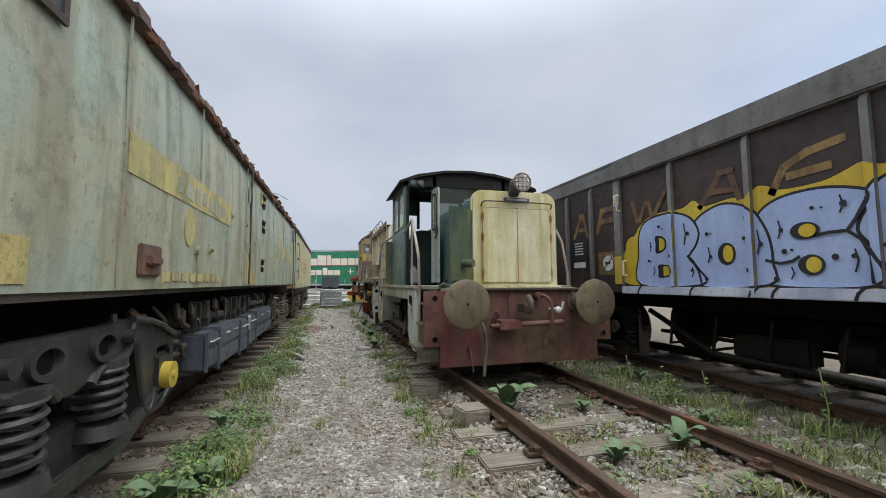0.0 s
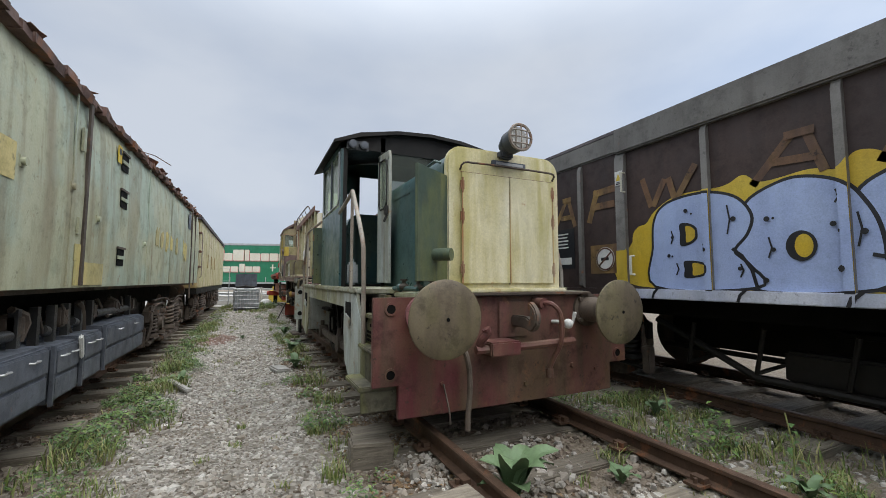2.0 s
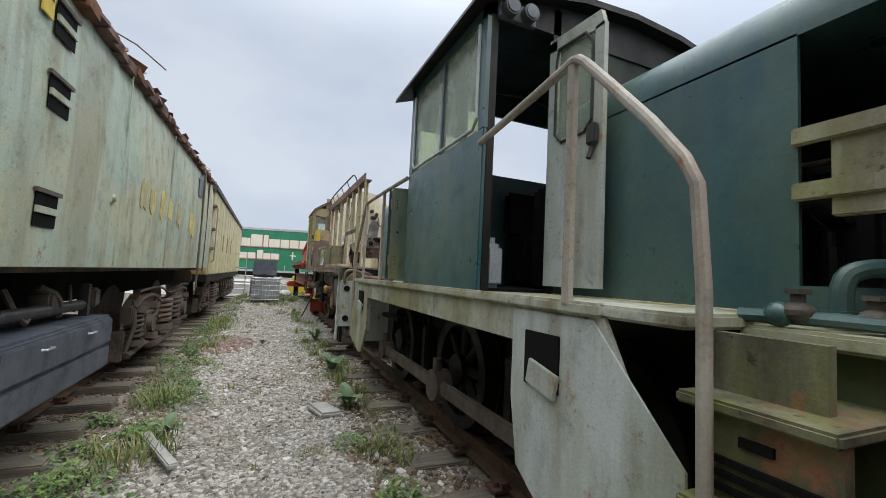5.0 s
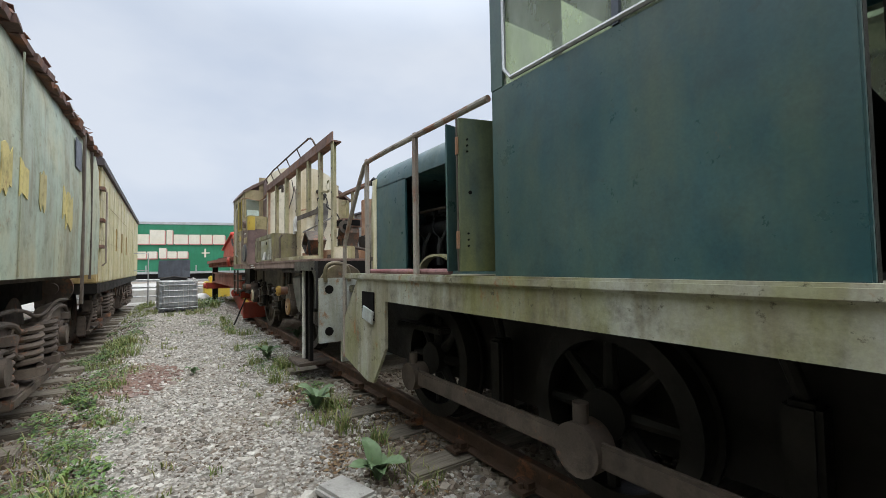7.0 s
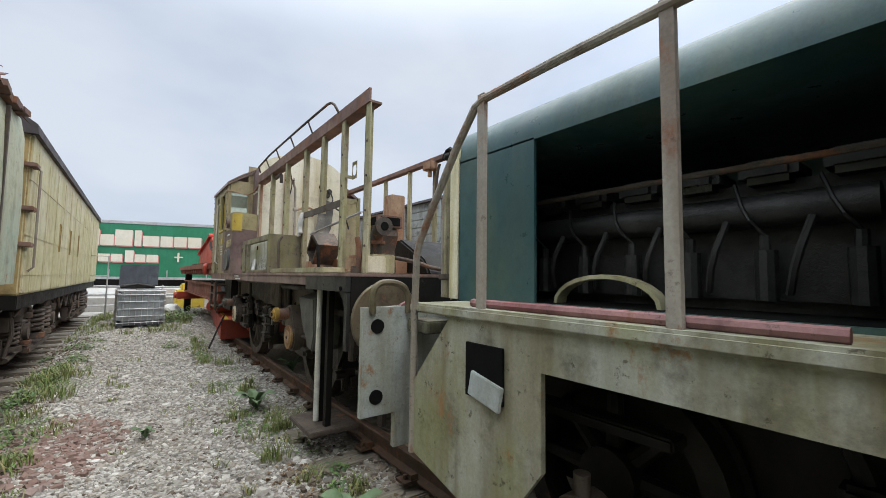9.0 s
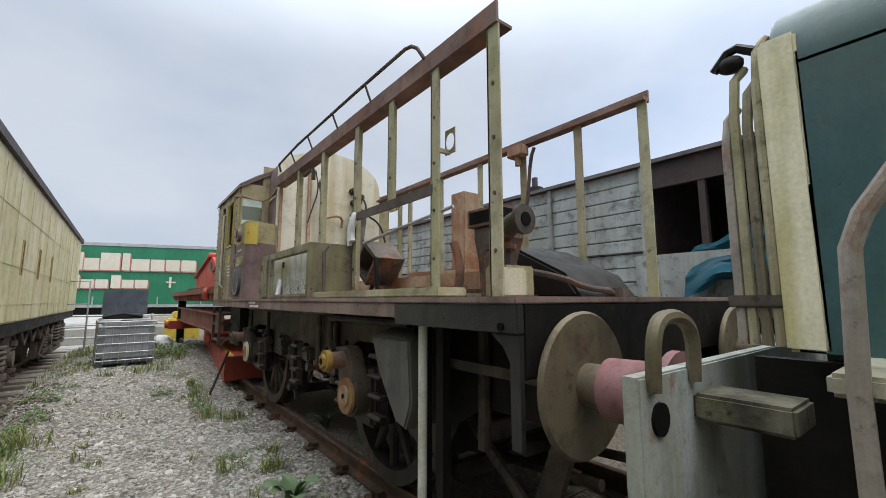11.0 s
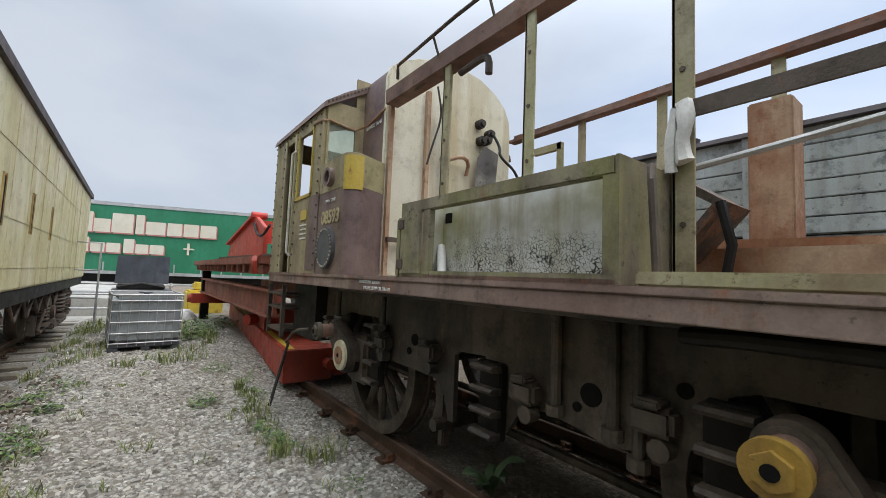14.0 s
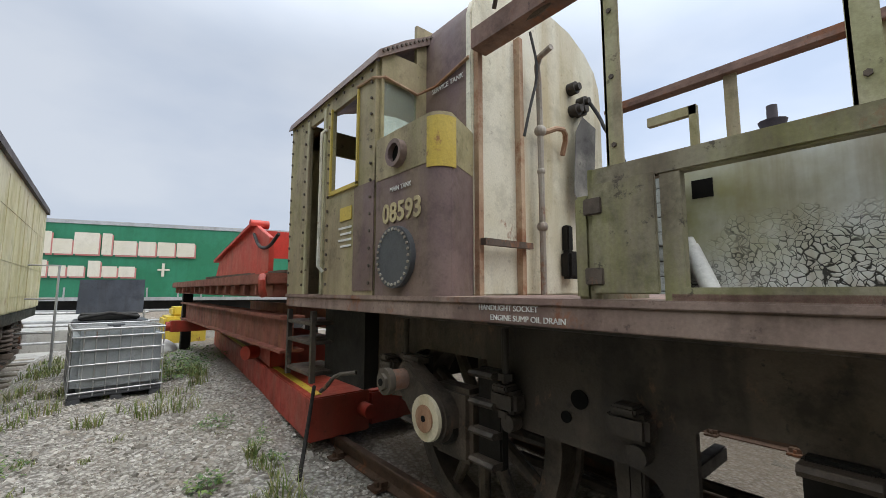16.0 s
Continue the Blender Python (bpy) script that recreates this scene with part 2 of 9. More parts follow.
def glass(name, tint, murk=0.3, rough=0.15):
    """Thin old glass: clear where clean, with a film of dirt that scatters light."""
    m, nt, b = blank(name)
    co = nt.nodes.new("ShaderNodeTexCoord").outputs["Object"]
    clear = nt.nodes.new("ShaderNodeBsdfTransparent")
    clear.inputs[0].default_value = (*tint, 1)
    b.inputs["Base Color"].default_value = (0.42, 0.46, 0.40, 1)
    b.inputs["Roughness"].default_value = rough
    mix = nt.nodes.new("ShaderNodeMixShader")
    f = noisy(nt, co, 5.0, 6, 0.65, (1, 1, 0.5))
    nt.links.new(ramp(nt, f, 0.3, 0.75, (murk * 0.6,) * 3 + (1,), (min(1.0, murk * 1.5),) * 3 + (1,)), mix.inputs[0])
    nt.links.new(clear.outputs[0], mix.inputs[1])
    nt.links.new(b.outputs[0], mix.inputs[2])
    nt.links.new(mix.outputs[0], nt.nodes["Material Output"].inputs[0])
    return m


M_green = paint("faded_loco_green", (0.47, 0.475, 0.33), (0.41, 0.485, 0.39), (0.23, 0.185, 0.11), 0.65, 0.16, 0.10, 0.3, 0.55)
M_greenband = paint("faded_yellow_band", (0.66, 0.55, 0.20), (0.60, 0.50, 0.22), (0.25, 0.24, 0.14), 0.6, 0.2, 0.0, 0.35, 0.65, seed=4)
M_roofrust = paint("flaking_roof", (0.13, 0.075, 0.06), (0.20, 0.12, 0.10), (0.05, 0.03, 0.025), 0.6, 0.6, 0.0, 0.5, 0.9, bump=0.6)
# oily black steel; also paints shade on the stripped shunter's inner frame parts
M_black = paint("oily_steel_and_shade_black", (0.007, 0.0065, 0.006), (0.016, 0.014, 0.012), (0.022, 0.017, 0.013), 0.35, 0.10, 0.0, 0.2, 0.5, bump=0.3, rust_colour=(0.05, 0.035, 0.025), spec=0.25)
M_brownsteel = paint("brake_dust_steel", (0.078, 0.058, 0.044), (0.125, 0.096, 0.074), (0.026, 0.02, 0.017), 0.5, 0.35, 0.0, 0.4, 0.7, bump=0.35)
M_bogie = paint("greasy_grey_casting", (0.019, 0.019, 0.019), (0.046, 0.045, 0.043), (0.010, 0.010, 0.010), 0.5, 0.08, 0.0, 0.4, 0.36, bump=0.35, spec=0.7)
M_boxblue = paint("grey_blue_boxes", (0.075, 0.088, 0.115), (0.115, 0.13, 0.16), (0.035, 0.032, 0.03), 0.4, 0.08, 0.0, 0.3, 0.5)
M_dkgreen = paint("brunswick_green", (0.021, 0.074, 0.084), (0.041, 0.103, 0.112), (0.075, 0.10, 0.078), 0.40, 0.05, 0.10, 0.2, 0.34, bump=0.05, spec=0.6)
M_algaegreen = paint("algae_green_panel", (0.042, 0.072, 0.060), (0.070, 0.100, 0.068), (0.17, 0.18, 0.07), 0.6, 0.06, 0.25, 0.2, 0.45)
M_cream = paint("faded_cream", (0.74, 0.68, 0.45), (0.80, 0.75, 0.56), (0.46, 0.40, 0.12), 0.75, 0.14, 0.16, 0.12, 0.38, bump=0.03, rust_colour=(0.26, 0.12, 0.04))
M_valance = paint("weathered_grey_valance", (0.345, 0.325, 0.245), (0.43, 0.435, 0.375), (0.15, 0.125, 0.05), 0.85, 0.26, 0.4, 0.5, 0.6, rust_colour=(0.20, 0.10, 0.04))
M_paleblue = paint("pale_blue_skirt", (0.42, 0.47, 0.47), (0.50, 0.54, 0.53), (0.19, 0.15, 0.07), 0.6, 0.24, 0.22, 0.3, 0.55, rust_colour=(0.20, 0.10, 0.04))
M_maroon = paint("red_bufferbeam", (0.125, 0.026, 0.034), (0.165, 0.072, 0.058), (0.095, 0.065, 0.042), 1.0, 0.34, 0.08, 0.5, 0.5, rust_colour=(0.13, 0.065, 0.035))
M_buffer = paint("greasy_buffer", (0.135, 0.105, 0.07), (0.18, 0.145, 0.095), (0.08, 0.06, 0.04), 0.6, 0.2, 0.12, 0.5, 0.5, metal=0.1, bump=0.08)
M_pink = paint("faded_red_barrel", (0.22, 0.08, 0.085), (0.32, 0.16, 0.16), (0.09, 0.06, 0.05), 0.4, 0.25, 0.0, 0.4, 0.65)
M_rail = paint("rusty_rail", (0.085, 0.05, 0.032), (0.12, 0.07, 0.045), (0.06, 0.04, 0.03), 0.3, 0.4, 0.0, 0.3, 0.6, metal=0.3)
M_tube = paint("worn_handrail", (0.30, 0.27, 0.23), (0.38, 0.35, 0.30), (0.14, 0.08, 0.05), 0.5, 0.45, 0.0, 0.3, 0.6)
M_wagon = paint("brown_wagon_side", (0.040, 0.024, 0.022), (0.060, 0.036, 0.030), (0.03, 0.022, 0.02), 0.4, 0.06, 0.0, 0.2, 0.6)
M_rim = paint("grey_wagon_rim", (0.15, 0.142, 0.132), (0.20, 0.19, 0.175), (0.08, 0.07, 0.06), 0.4, 0.10, 0.0, 0.3, 0.65)
M_gblue = paint("spray_pale_blue", (0.36, 0.45, 0.72), (0.42, 0.52, 0.78), (0.30, 0.36, 0.58), 0.3, 0.03, 0.0, 0.1, 0.45)
M_gwhite = paint("spray_white_line", (0.62, 0.64, 0.72), (0.50, 0.54, 0.68), (0.30, 0.32, 0.40), 0.5, 0.08, 0.0, 0.3, 0.5)
M_gyellow = paint("spray_yellow", (0.62, 0.42, 0.03), (0.66, 0.48, 0.06), (0.40, 0.28, 0.04), 0.4, 0.04, 0.0, 0.12, 0.45)
M_gblack = paint("spray_black", (0.012, 0.012, 0.016), (0.02, 0.02, 0.025), (0.03, 0.03, 0.03), 0.2, 0.02, 0.0, 0.1, 0.45)
M_ggold = paint("faded_gold_letters", (0.30, 0.19, 0.06), (0.17, 0.09, 0.045), (0.07, 0.04, 0.03), 0.8, 0.2, 0.0, 0.5, 0.6)
M_coach = paint("cream_coach_side", (0.60, 0.55, 0.32), (0.66, 0.61, 0.42), (0.36, 0.27, 0.10), 0.45, 0.12, 0.12, 0.22, 0.6)
M_coachend = paint("ochre_coach_end", (0.40, 0.28, 0.10), (0.48, 0.36, 0.16), (0.18, 0.11, 0.05), 0.5, 0.25, 0.0, 0.35, 0.65)
M_coachroof = paint("dark_coach_roof", (0.055, 0.045, 0.05), (0.085, 0.07, 0.07), (0.03, 0.025, 0.025), 0.3, 0.1, 0.0, 0.3, 0.7)
M_purple = paint("faded_maroon_cab", (0.125, 0.078, 0.082), (0.19, 0.13, 0.12), (0.22, 0.16, 0.10), 0.4, 0.12, 0.06, 0.3, 0.6)
M_tan = paint("dirty_tan_cab", (0.31, 0.25, 0.155), (0.38, 0.32, 0.19), (0.13, 0.10, 0.06), 0.5, 0.14, 0.25, 0.35, 0.65)
M_cabyellow = paint("faded_yellow_panel", (0.50, 0.36, 0.05), (0.56, 0.42, 0.08), (0.32, 0.25, 0.06), 0.4, 0.06, 0.0, 0.2, 0.55)
M_bulk = paint("stained_cream_bulkhead", (0.62, 0.58, 0.44), (0.68, 0.65, 0.53), (0.36, 0.26, 0.10), 0.5, 0.14, 0.08, 0.2, 0.6)
M_post = paint("mossy_steel_post", (0.36, 0.33, 0.205), (0.46, 0.43, 0.29), (0.17, 0.10, 0.055), 0.55, 0.28, 0.35, 0.4, 0.7)
M_beam = paint("rust_brown_beam", (0.17, 0.10, 0.078), (0.25, 0.155, 0.12), (0.08, 0.05, 0.04), 0.5, 0.5, 0.0, 0.35, 0.75)
M_orange = paint("orange_rust_steel", (0.30, 0.17, 0.10), (0.46, 0.33, 0.22), (0.22, 0.09, 0.04), 0.7, 0.5, 0.0, 0.25, 0.8)
M_boxgreen = paint("mossy_battery_box", (0.23, 0.20, 0.135), (0.30, 0.275, 0.195), (0.10, 0.075, 0.05), 0.9, 0.34, 0.42, 0.5, 0.7)
M_sole = paint("brown_solebar", (0.22, 0.145, 0.125), (0.30, 0.22, 0.185), (0.10, 0.06, 0.045), 0.5, 0.3, 0.0, 0.35, 0.7)
M_grime = paint("grimy_grey_frame", (0.045, 0.037, 0.030), (0.115, 0.095, 0.072), (0.018, 0.015, 0.012), 0.7, 0.25, 0.0, 0.5, 0.7, bump=0.3)
M_frame = paint("oily_black_frame", (0.045, 0.035, 0.027), (0.110, 0.083, 0.061), (0.014, 0.011, 0.009), 0.7, 0.28, 0.0, 0.5, 0.5, bump=0.5, rust_colour=(0.11, 0.065, 0.040), spec=0.45)
M_hopper = paint("dark_grey_hopper", (0.10, 0.10, 0.085), (0.14, 0.14, 0.12), (0.03, 0.028, 0.024), 0.5, 0.1, 0.0, 0.35, 0.5)
M_engine = paint("greasy_engine_metal", (0.010, 0.010, 0.010), (0.05, 0.05, 0.05), (0.006, 0.006, 0.006), 0.6, 0.05, 0.0, 0.5, 0.4, metal=0.3, bump=0.4)
M_red = paint("red_girder", (0.42, 0.045, 0.025), (0.36, 0.06, 0.035), (0.16, 0.05, 0.03), 0.4, 0.14, 0.0, 0.3, 0.5)
M_brightred = paint("bright_red_steel", (0.55, 0.045, 0.03), (0.50, 0.06, 0.04), (0.25, 0.05, 0.03), 0.3, 0.05, 0.0, 0.15, 0.45)
M_redrust = paint("red_oxide_girder", (0.24, 0.075, 0.05), (0.30, 0.12, 0.08), (0.10, 0.05, 0.03), 0.5, 0.4, 0.0, 0.35, 0.7)
M_tyellow = paint("yellow_machine", (0.65, 0.48, 0.05), (0.6, 0.45, 0.06), (0.3, 0.22, 0.05), 0.3, 0.05, 0.0, 0.15, 0.5)
M_tgreen = paint("green_curtain", (0.022, 0.20, 0.10), (0.03, 0.23, 0.125), (0.02, 0.15, 0.08), 0.3, 0.0, 0.0, 0.08, 0.45, bump=0.08)
M_twhite = paint("cream_print", (0.72, 0.68, 0.56), (0.76, 0.72, 0.62), (0.6, 0.56, 0.45), 0.2, 0.0, 0.0, 0.08, 0.5)
M_tpink = paint("pink_print", (0.62, 0.22, 0.20), (0.58, 0.24, 0.22), (0.5, 0.2, 0.2), 0.2, 0.0, 0.0, 0.08, 0.5)
M_alu = paint("dull_aluminium", (0.50, 0.51, 0.52), (0.58, 0.59, 0.60), (0.34, 0.33, 0.31), 0.3, 0.03, 0.0, 0.15, 0.42, metal=0.5)
M_galv = paint("galvanised_cage", (0.42, 0.43, 0.44), (0.5, 0.51, 0.52), (0.3, 0.28, 0.25), 0.3, 0.08, 0.0, 0.2, 0.45, metal=0.6)
M_ibc = paint("dirty_plastic_tank", (0.26, 0.29, 0.31), (0.33, 0.36, 0.38), (0.16, 0.17, 0.17), 0.4, 0.0, 0.05, 0.25, 0.4)
# near-black for shade painted into holes, undersides and interiors; also small bolts
M_dark = paint("shade_black", (0.005, 0.005, 0.005), (0.009, 0.0085, 0.008), (0.01, 0.01, 0.01), 0.2, 0.0, 0.0, 0.1, 0.8, spec=0.1)
M_bin = paint("dark_grey_plastic", (0.055, 0.062, 0.072), (0.075, 0.08, 0.09), (0.05, 0.05, 0.05), 0.3, 0.0, 0.0, 0.2, 0.5)
M_rubber = paint("black_rubber", (0.018, 0.018, 0.018), (0.03, 0.03, 0.03), (0.05, 0.045, 0.04), 0.3, 0.0, 0.0, 0.3, 0.75)
M_planks = paint("peeling_grey_planks", (0.36, 0.39, 0.375), (0.46, 0.495, 0.48), (0.20, 0.185, 0.15), 0.55, 0.0, 0.08, 0.6, 0.75, bump=0.4)
M_tarp = paint("blue_tarpaulin", (0.010, 0.105, 0.155), (0.016, 0.14, 0.20), (0.012, 0.07, 0.10), 0.3, 0.0, 0.0, 0.15, 0.38)
M_concrete = paint("pale_concrete", (0.36, 0.35, 0.33), (0.42, 0.41, 0.385), (0.28, 0.265, 0.235), 0.3, 0.0, 0.0, 0.3, 0.85)
M_white = paint("chipped_white", (0.66, 0.66, 0.60), (0.58, 0.57, 0.48), (0.35, 0.27, 0.15), 0.4, 0.2, 0.0, 0.3, 0.6)
M_signwhite = paint("sign_white", (0.72, 0.72, 0.70), (0.66, 0.66, 0.64), (0.4, 0.38, 0.34), 0.3, 0.05, 0.0, 0.2, 0.5)
M_brass = paint("yellow_crank_paint", (0.42, 0.27, 0.05), (0.28, 0.16, 0.06), (0.10, 0.06, 0.03), 0.8, 0.7, 0.0, 0.5, 0.5)
M_crankyellow = paint("worn_yellow_pin", (0.52, 0.36, 0.04), (0.45, 0.28, 0.05), (0.16, 0.09, 0.03), 0.6, 0.22, 0.0, 0.4, 0.5)
M_step = paint("mossy_step_steel", (0.10, 0.092, 0.062), (0.16, 0.15, 0.105), (0.035, 0.03, 0.018), 0.9, 0.3, 0.35, 0.6, 0.75, bump=0.3)
M_rustrun = paint("rust_run", (0.42, 0.24, 0.09), (0.55, 0.40, 0.18), (0.30, 0.13, 0.05), 0.6, 0.3, 0.0, 0.1, 0.6)
M_cabnum = paint("cream_numerals", (0.55, 0.47, 0.26), (0.48, 0.40, 0.22), (0.3, 0.24, 0.14), 0.4, 0.0, 0.0, 0.3, 0.6)
M_sootmark = paint("soot_on_cream", (0.10, 0.095, 0.09), (0.32, 0.31, 0.27), (0.08, 0.075, 0.07), 0.5, 0.05, 0.0, 0.4, 0.7)


def crackle():
    m, nt, b = blank("cracked_white_paint")
    co = nt.nodes.new("ShaderNodeTexCoord").outputs["Object"]
    v = nt.nodes.new("ShaderNodeTexVoronoi")
    v.feature = "DISTANCE_TO_EDGE"
    v.inputs["Scale"].default_value = 62.0
    nt.links.new(mixed(nt, None, co, noisy(nt, co, 6.0, 3), 0.12), v.inputs["Vector"])
    zz = nt.nodes.new("ShaderNodeSeparateXYZ")
    nt.links.new(co, zz.inputs[0])
    low = nt.nodes.new("ShaderNodeMapRange")   # flaking has crept up from the box floor
    low.inputs["From Min"].default_value, low.inputs["From Max"].default_value = 1.36, 1.72
    low.inputs["To Min"].default_value, low.inputs["To Max"].default_value = 0.30, -0.25
    nt.links.new(zz.outputs[2], low.inputs["Value"])
    add = nt.nodes.new("ShaderNodeMath")
    nt.links.new(low.outputs[0], add.inputs[0])
    nt.links.new(noisy(nt, co, 4.0, 5, 0.6), add.inputs[1])
    area = ramp(nt, add.outputs[0], 0.44, 0.66)
    wide = nt.nodes.new("ShaderNodeMath")   # cracks gape more where flakes have gone
    wide.operation = "MULTIPLY"
    nt.links.new(v.outputs["Distance"], wide.inputs[0])
    nt.links.new(ramp(nt, noisy(nt, co, 9.0, 5, 0.7, shift=7), 0.36, 0.62, (0.22,) * 3 + (1,), (1.9,) * 3 + (1,)), wide.inputs[1])
    line = ramp(nt, wide.outputs[0], 0.03, 0.10, (1, 1, 1, 1), (0, 0, 0, 1))
    k = nt.nodes.new("ShaderNodeMath")
    k.operation = "MULTIPLY"
    nt.links.new(area, k.inputs[0])
    nt.links.new(line, k.inputs[1])
    c = mixed(nt, ramp(nt, noisy(nt, co, 2.0, 6, shift=4), 0.45, 0.7), (0.62, 0.64, 0.61), (0.36, 0.35, 0.17))
    runs = noisy(nt, co, 1.0, 5, 0.6, (9, 9, 1.0), 2)
    c = mixed(nt, ramp(nt, runs, 0.5, 0.66), c, (0.30, 0.25, 0.15), 0.6)
    c = mixed(nt, ramp(nt, noisy(nt, co, 14.0, 6), 0.4, 0.8), c, (0.25, 0.22, 0.15), 0.5)
    nt.links.new(mixed(nt, k.outputs[0], c, (0.03, 0.03, 0.025)), b.inputs["Base Color"])
    b.inputs["Roughness"].default_value = 0.6
    bp = nt.nodes.new("ShaderNodeBump")
    bp.invert = True
    bp.inputs["Strength"].default_value, bp.inputs["Distance"].default_value = 0.6, 0.01
    nt.links.new(k.outputs[0], bp.inputs["Height"])
    nt.links.new(bp.outputs[0], b.inputs["Normal"])
    return m


M_crackle = crackle()
M_murky = glass("murky_glass", (0.86, 0.90, 0.80), 0.3)
M_algaeglass = glass("algae_glass", (0.80, 0.86, 0.62), 0.42)
M_hazy = glass("hazy_glass", (0.45, 0.48, 0.46), 0.10, 0.08)


def sleeper_wood():
    m, nt, b = blank("weathered_sleeper")
    co = nt.nodes.new("ShaderNodeTexCoord").outputs["Object"]
    rnd = nt.nodes.new("ShaderNodeObjectInfo").outputs["Random"]
    grain = noisy(nt, co, 4.0, 8, 0.65, (0.6, 9, 9))
    c = mixed(nt, ramp(nt, grain, 0.3, 0.7), (0.115, 0.097, 0.075), (0.28, 0.245, 0.195))
    c = mixed(nt, ramp(nt, noisy(nt, co, 3, 6), 0.5, 0.7), c, (0.07, 0.055, 0.04), 0.6)
    h = nt.nodes.new("ShaderNodeHueSaturation")
    nt.links.new(c, h.inputs["Color"])
    nt.links.new(ramp(nt, rnd, 0.0, 1.0, (0.7,) * 3 + (1,), (1.25,) * 3 + (1,)), h.inputs["Value"])
    nt.links.new(h.outputs[0], b.inputs["Base Color"])
    b.inputs["Roughness"].default_value = 0.9
    bp = nt.nodes.new("ShaderNodeBump")
    bp.inputs["Strength"].default_value, bp.inputs["Distance"].default_value = 0.6, 0.02
    nt.links.new(grain, bp.inputs["Height"])
    nt.links.new(bp.outputs[0], b.inputs["Normal"])
    return m


def soiled(nt, co):
    sp = nt.nodes.new("ShaderNodeSeparateXYZ")
    nt.links.new(co, sp.inputs[0])
    k = nt.nodes.new("ShaderNodeMapRange")
    k.inputs["From Min"].default_value, k.inputs["From Max"].default_value = 4.5, 9.5
    k.inputs["To Min"].default_value, k.inputs["To Max"].default_value = 0.12, -0.10
    nt.links.new(sp.outputs[1], k.inputs["Value"])
    add = nt.nodes.new("ShaderNodeMath")
    nt.links.new(k.outputs[0], add.inputs[0])
    nt.links.new(noisy(nt, co, 3.0, 7, 0.65, shift=13), add.inputs[1])
    return ramp(nt, add.outputs[0], 0.45, 0.68)


def islands(name, colours, rough=0.9, soil=False):
    """Loose pieces in one mesh, each with a colour of its own."""
    m, nt, b = blank(name)
    r = nt.nodes.new("ShaderNodeValToRGB")
    els = r.color_ramp.elements
    while len(els) < len(colours):
        els.new(0.5)
    for k, c in enumerate(colours):
        els[k].position, els[k].color = k / max(1, len(colours) - 1), (*c, 1)
    nt.links.new(nt.nodes.new("ShaderNodeNewGeometry").outputs["Random Per Island"], r.inputs[0])
    co = nt.nodes.new("ShaderNodeTexCoord").outputs["Object"]
    c = mixed(nt, ramp(nt, noisy(nt, co, 40, 4), 0.3, 0.8), r.outputs[0], (0.05, 0.045, 0.035), 0.35)
    if soil:   # stones trodden into brown soil at the near end of the path
        c = mixed(nt, soiled(nt, co), c, (0.135, 0.112, 0.085), 0.62)
    nt.links.new(c, b.inputs["Base Color"])
    b.inputs["Roughness"].default_value = rough
    return m


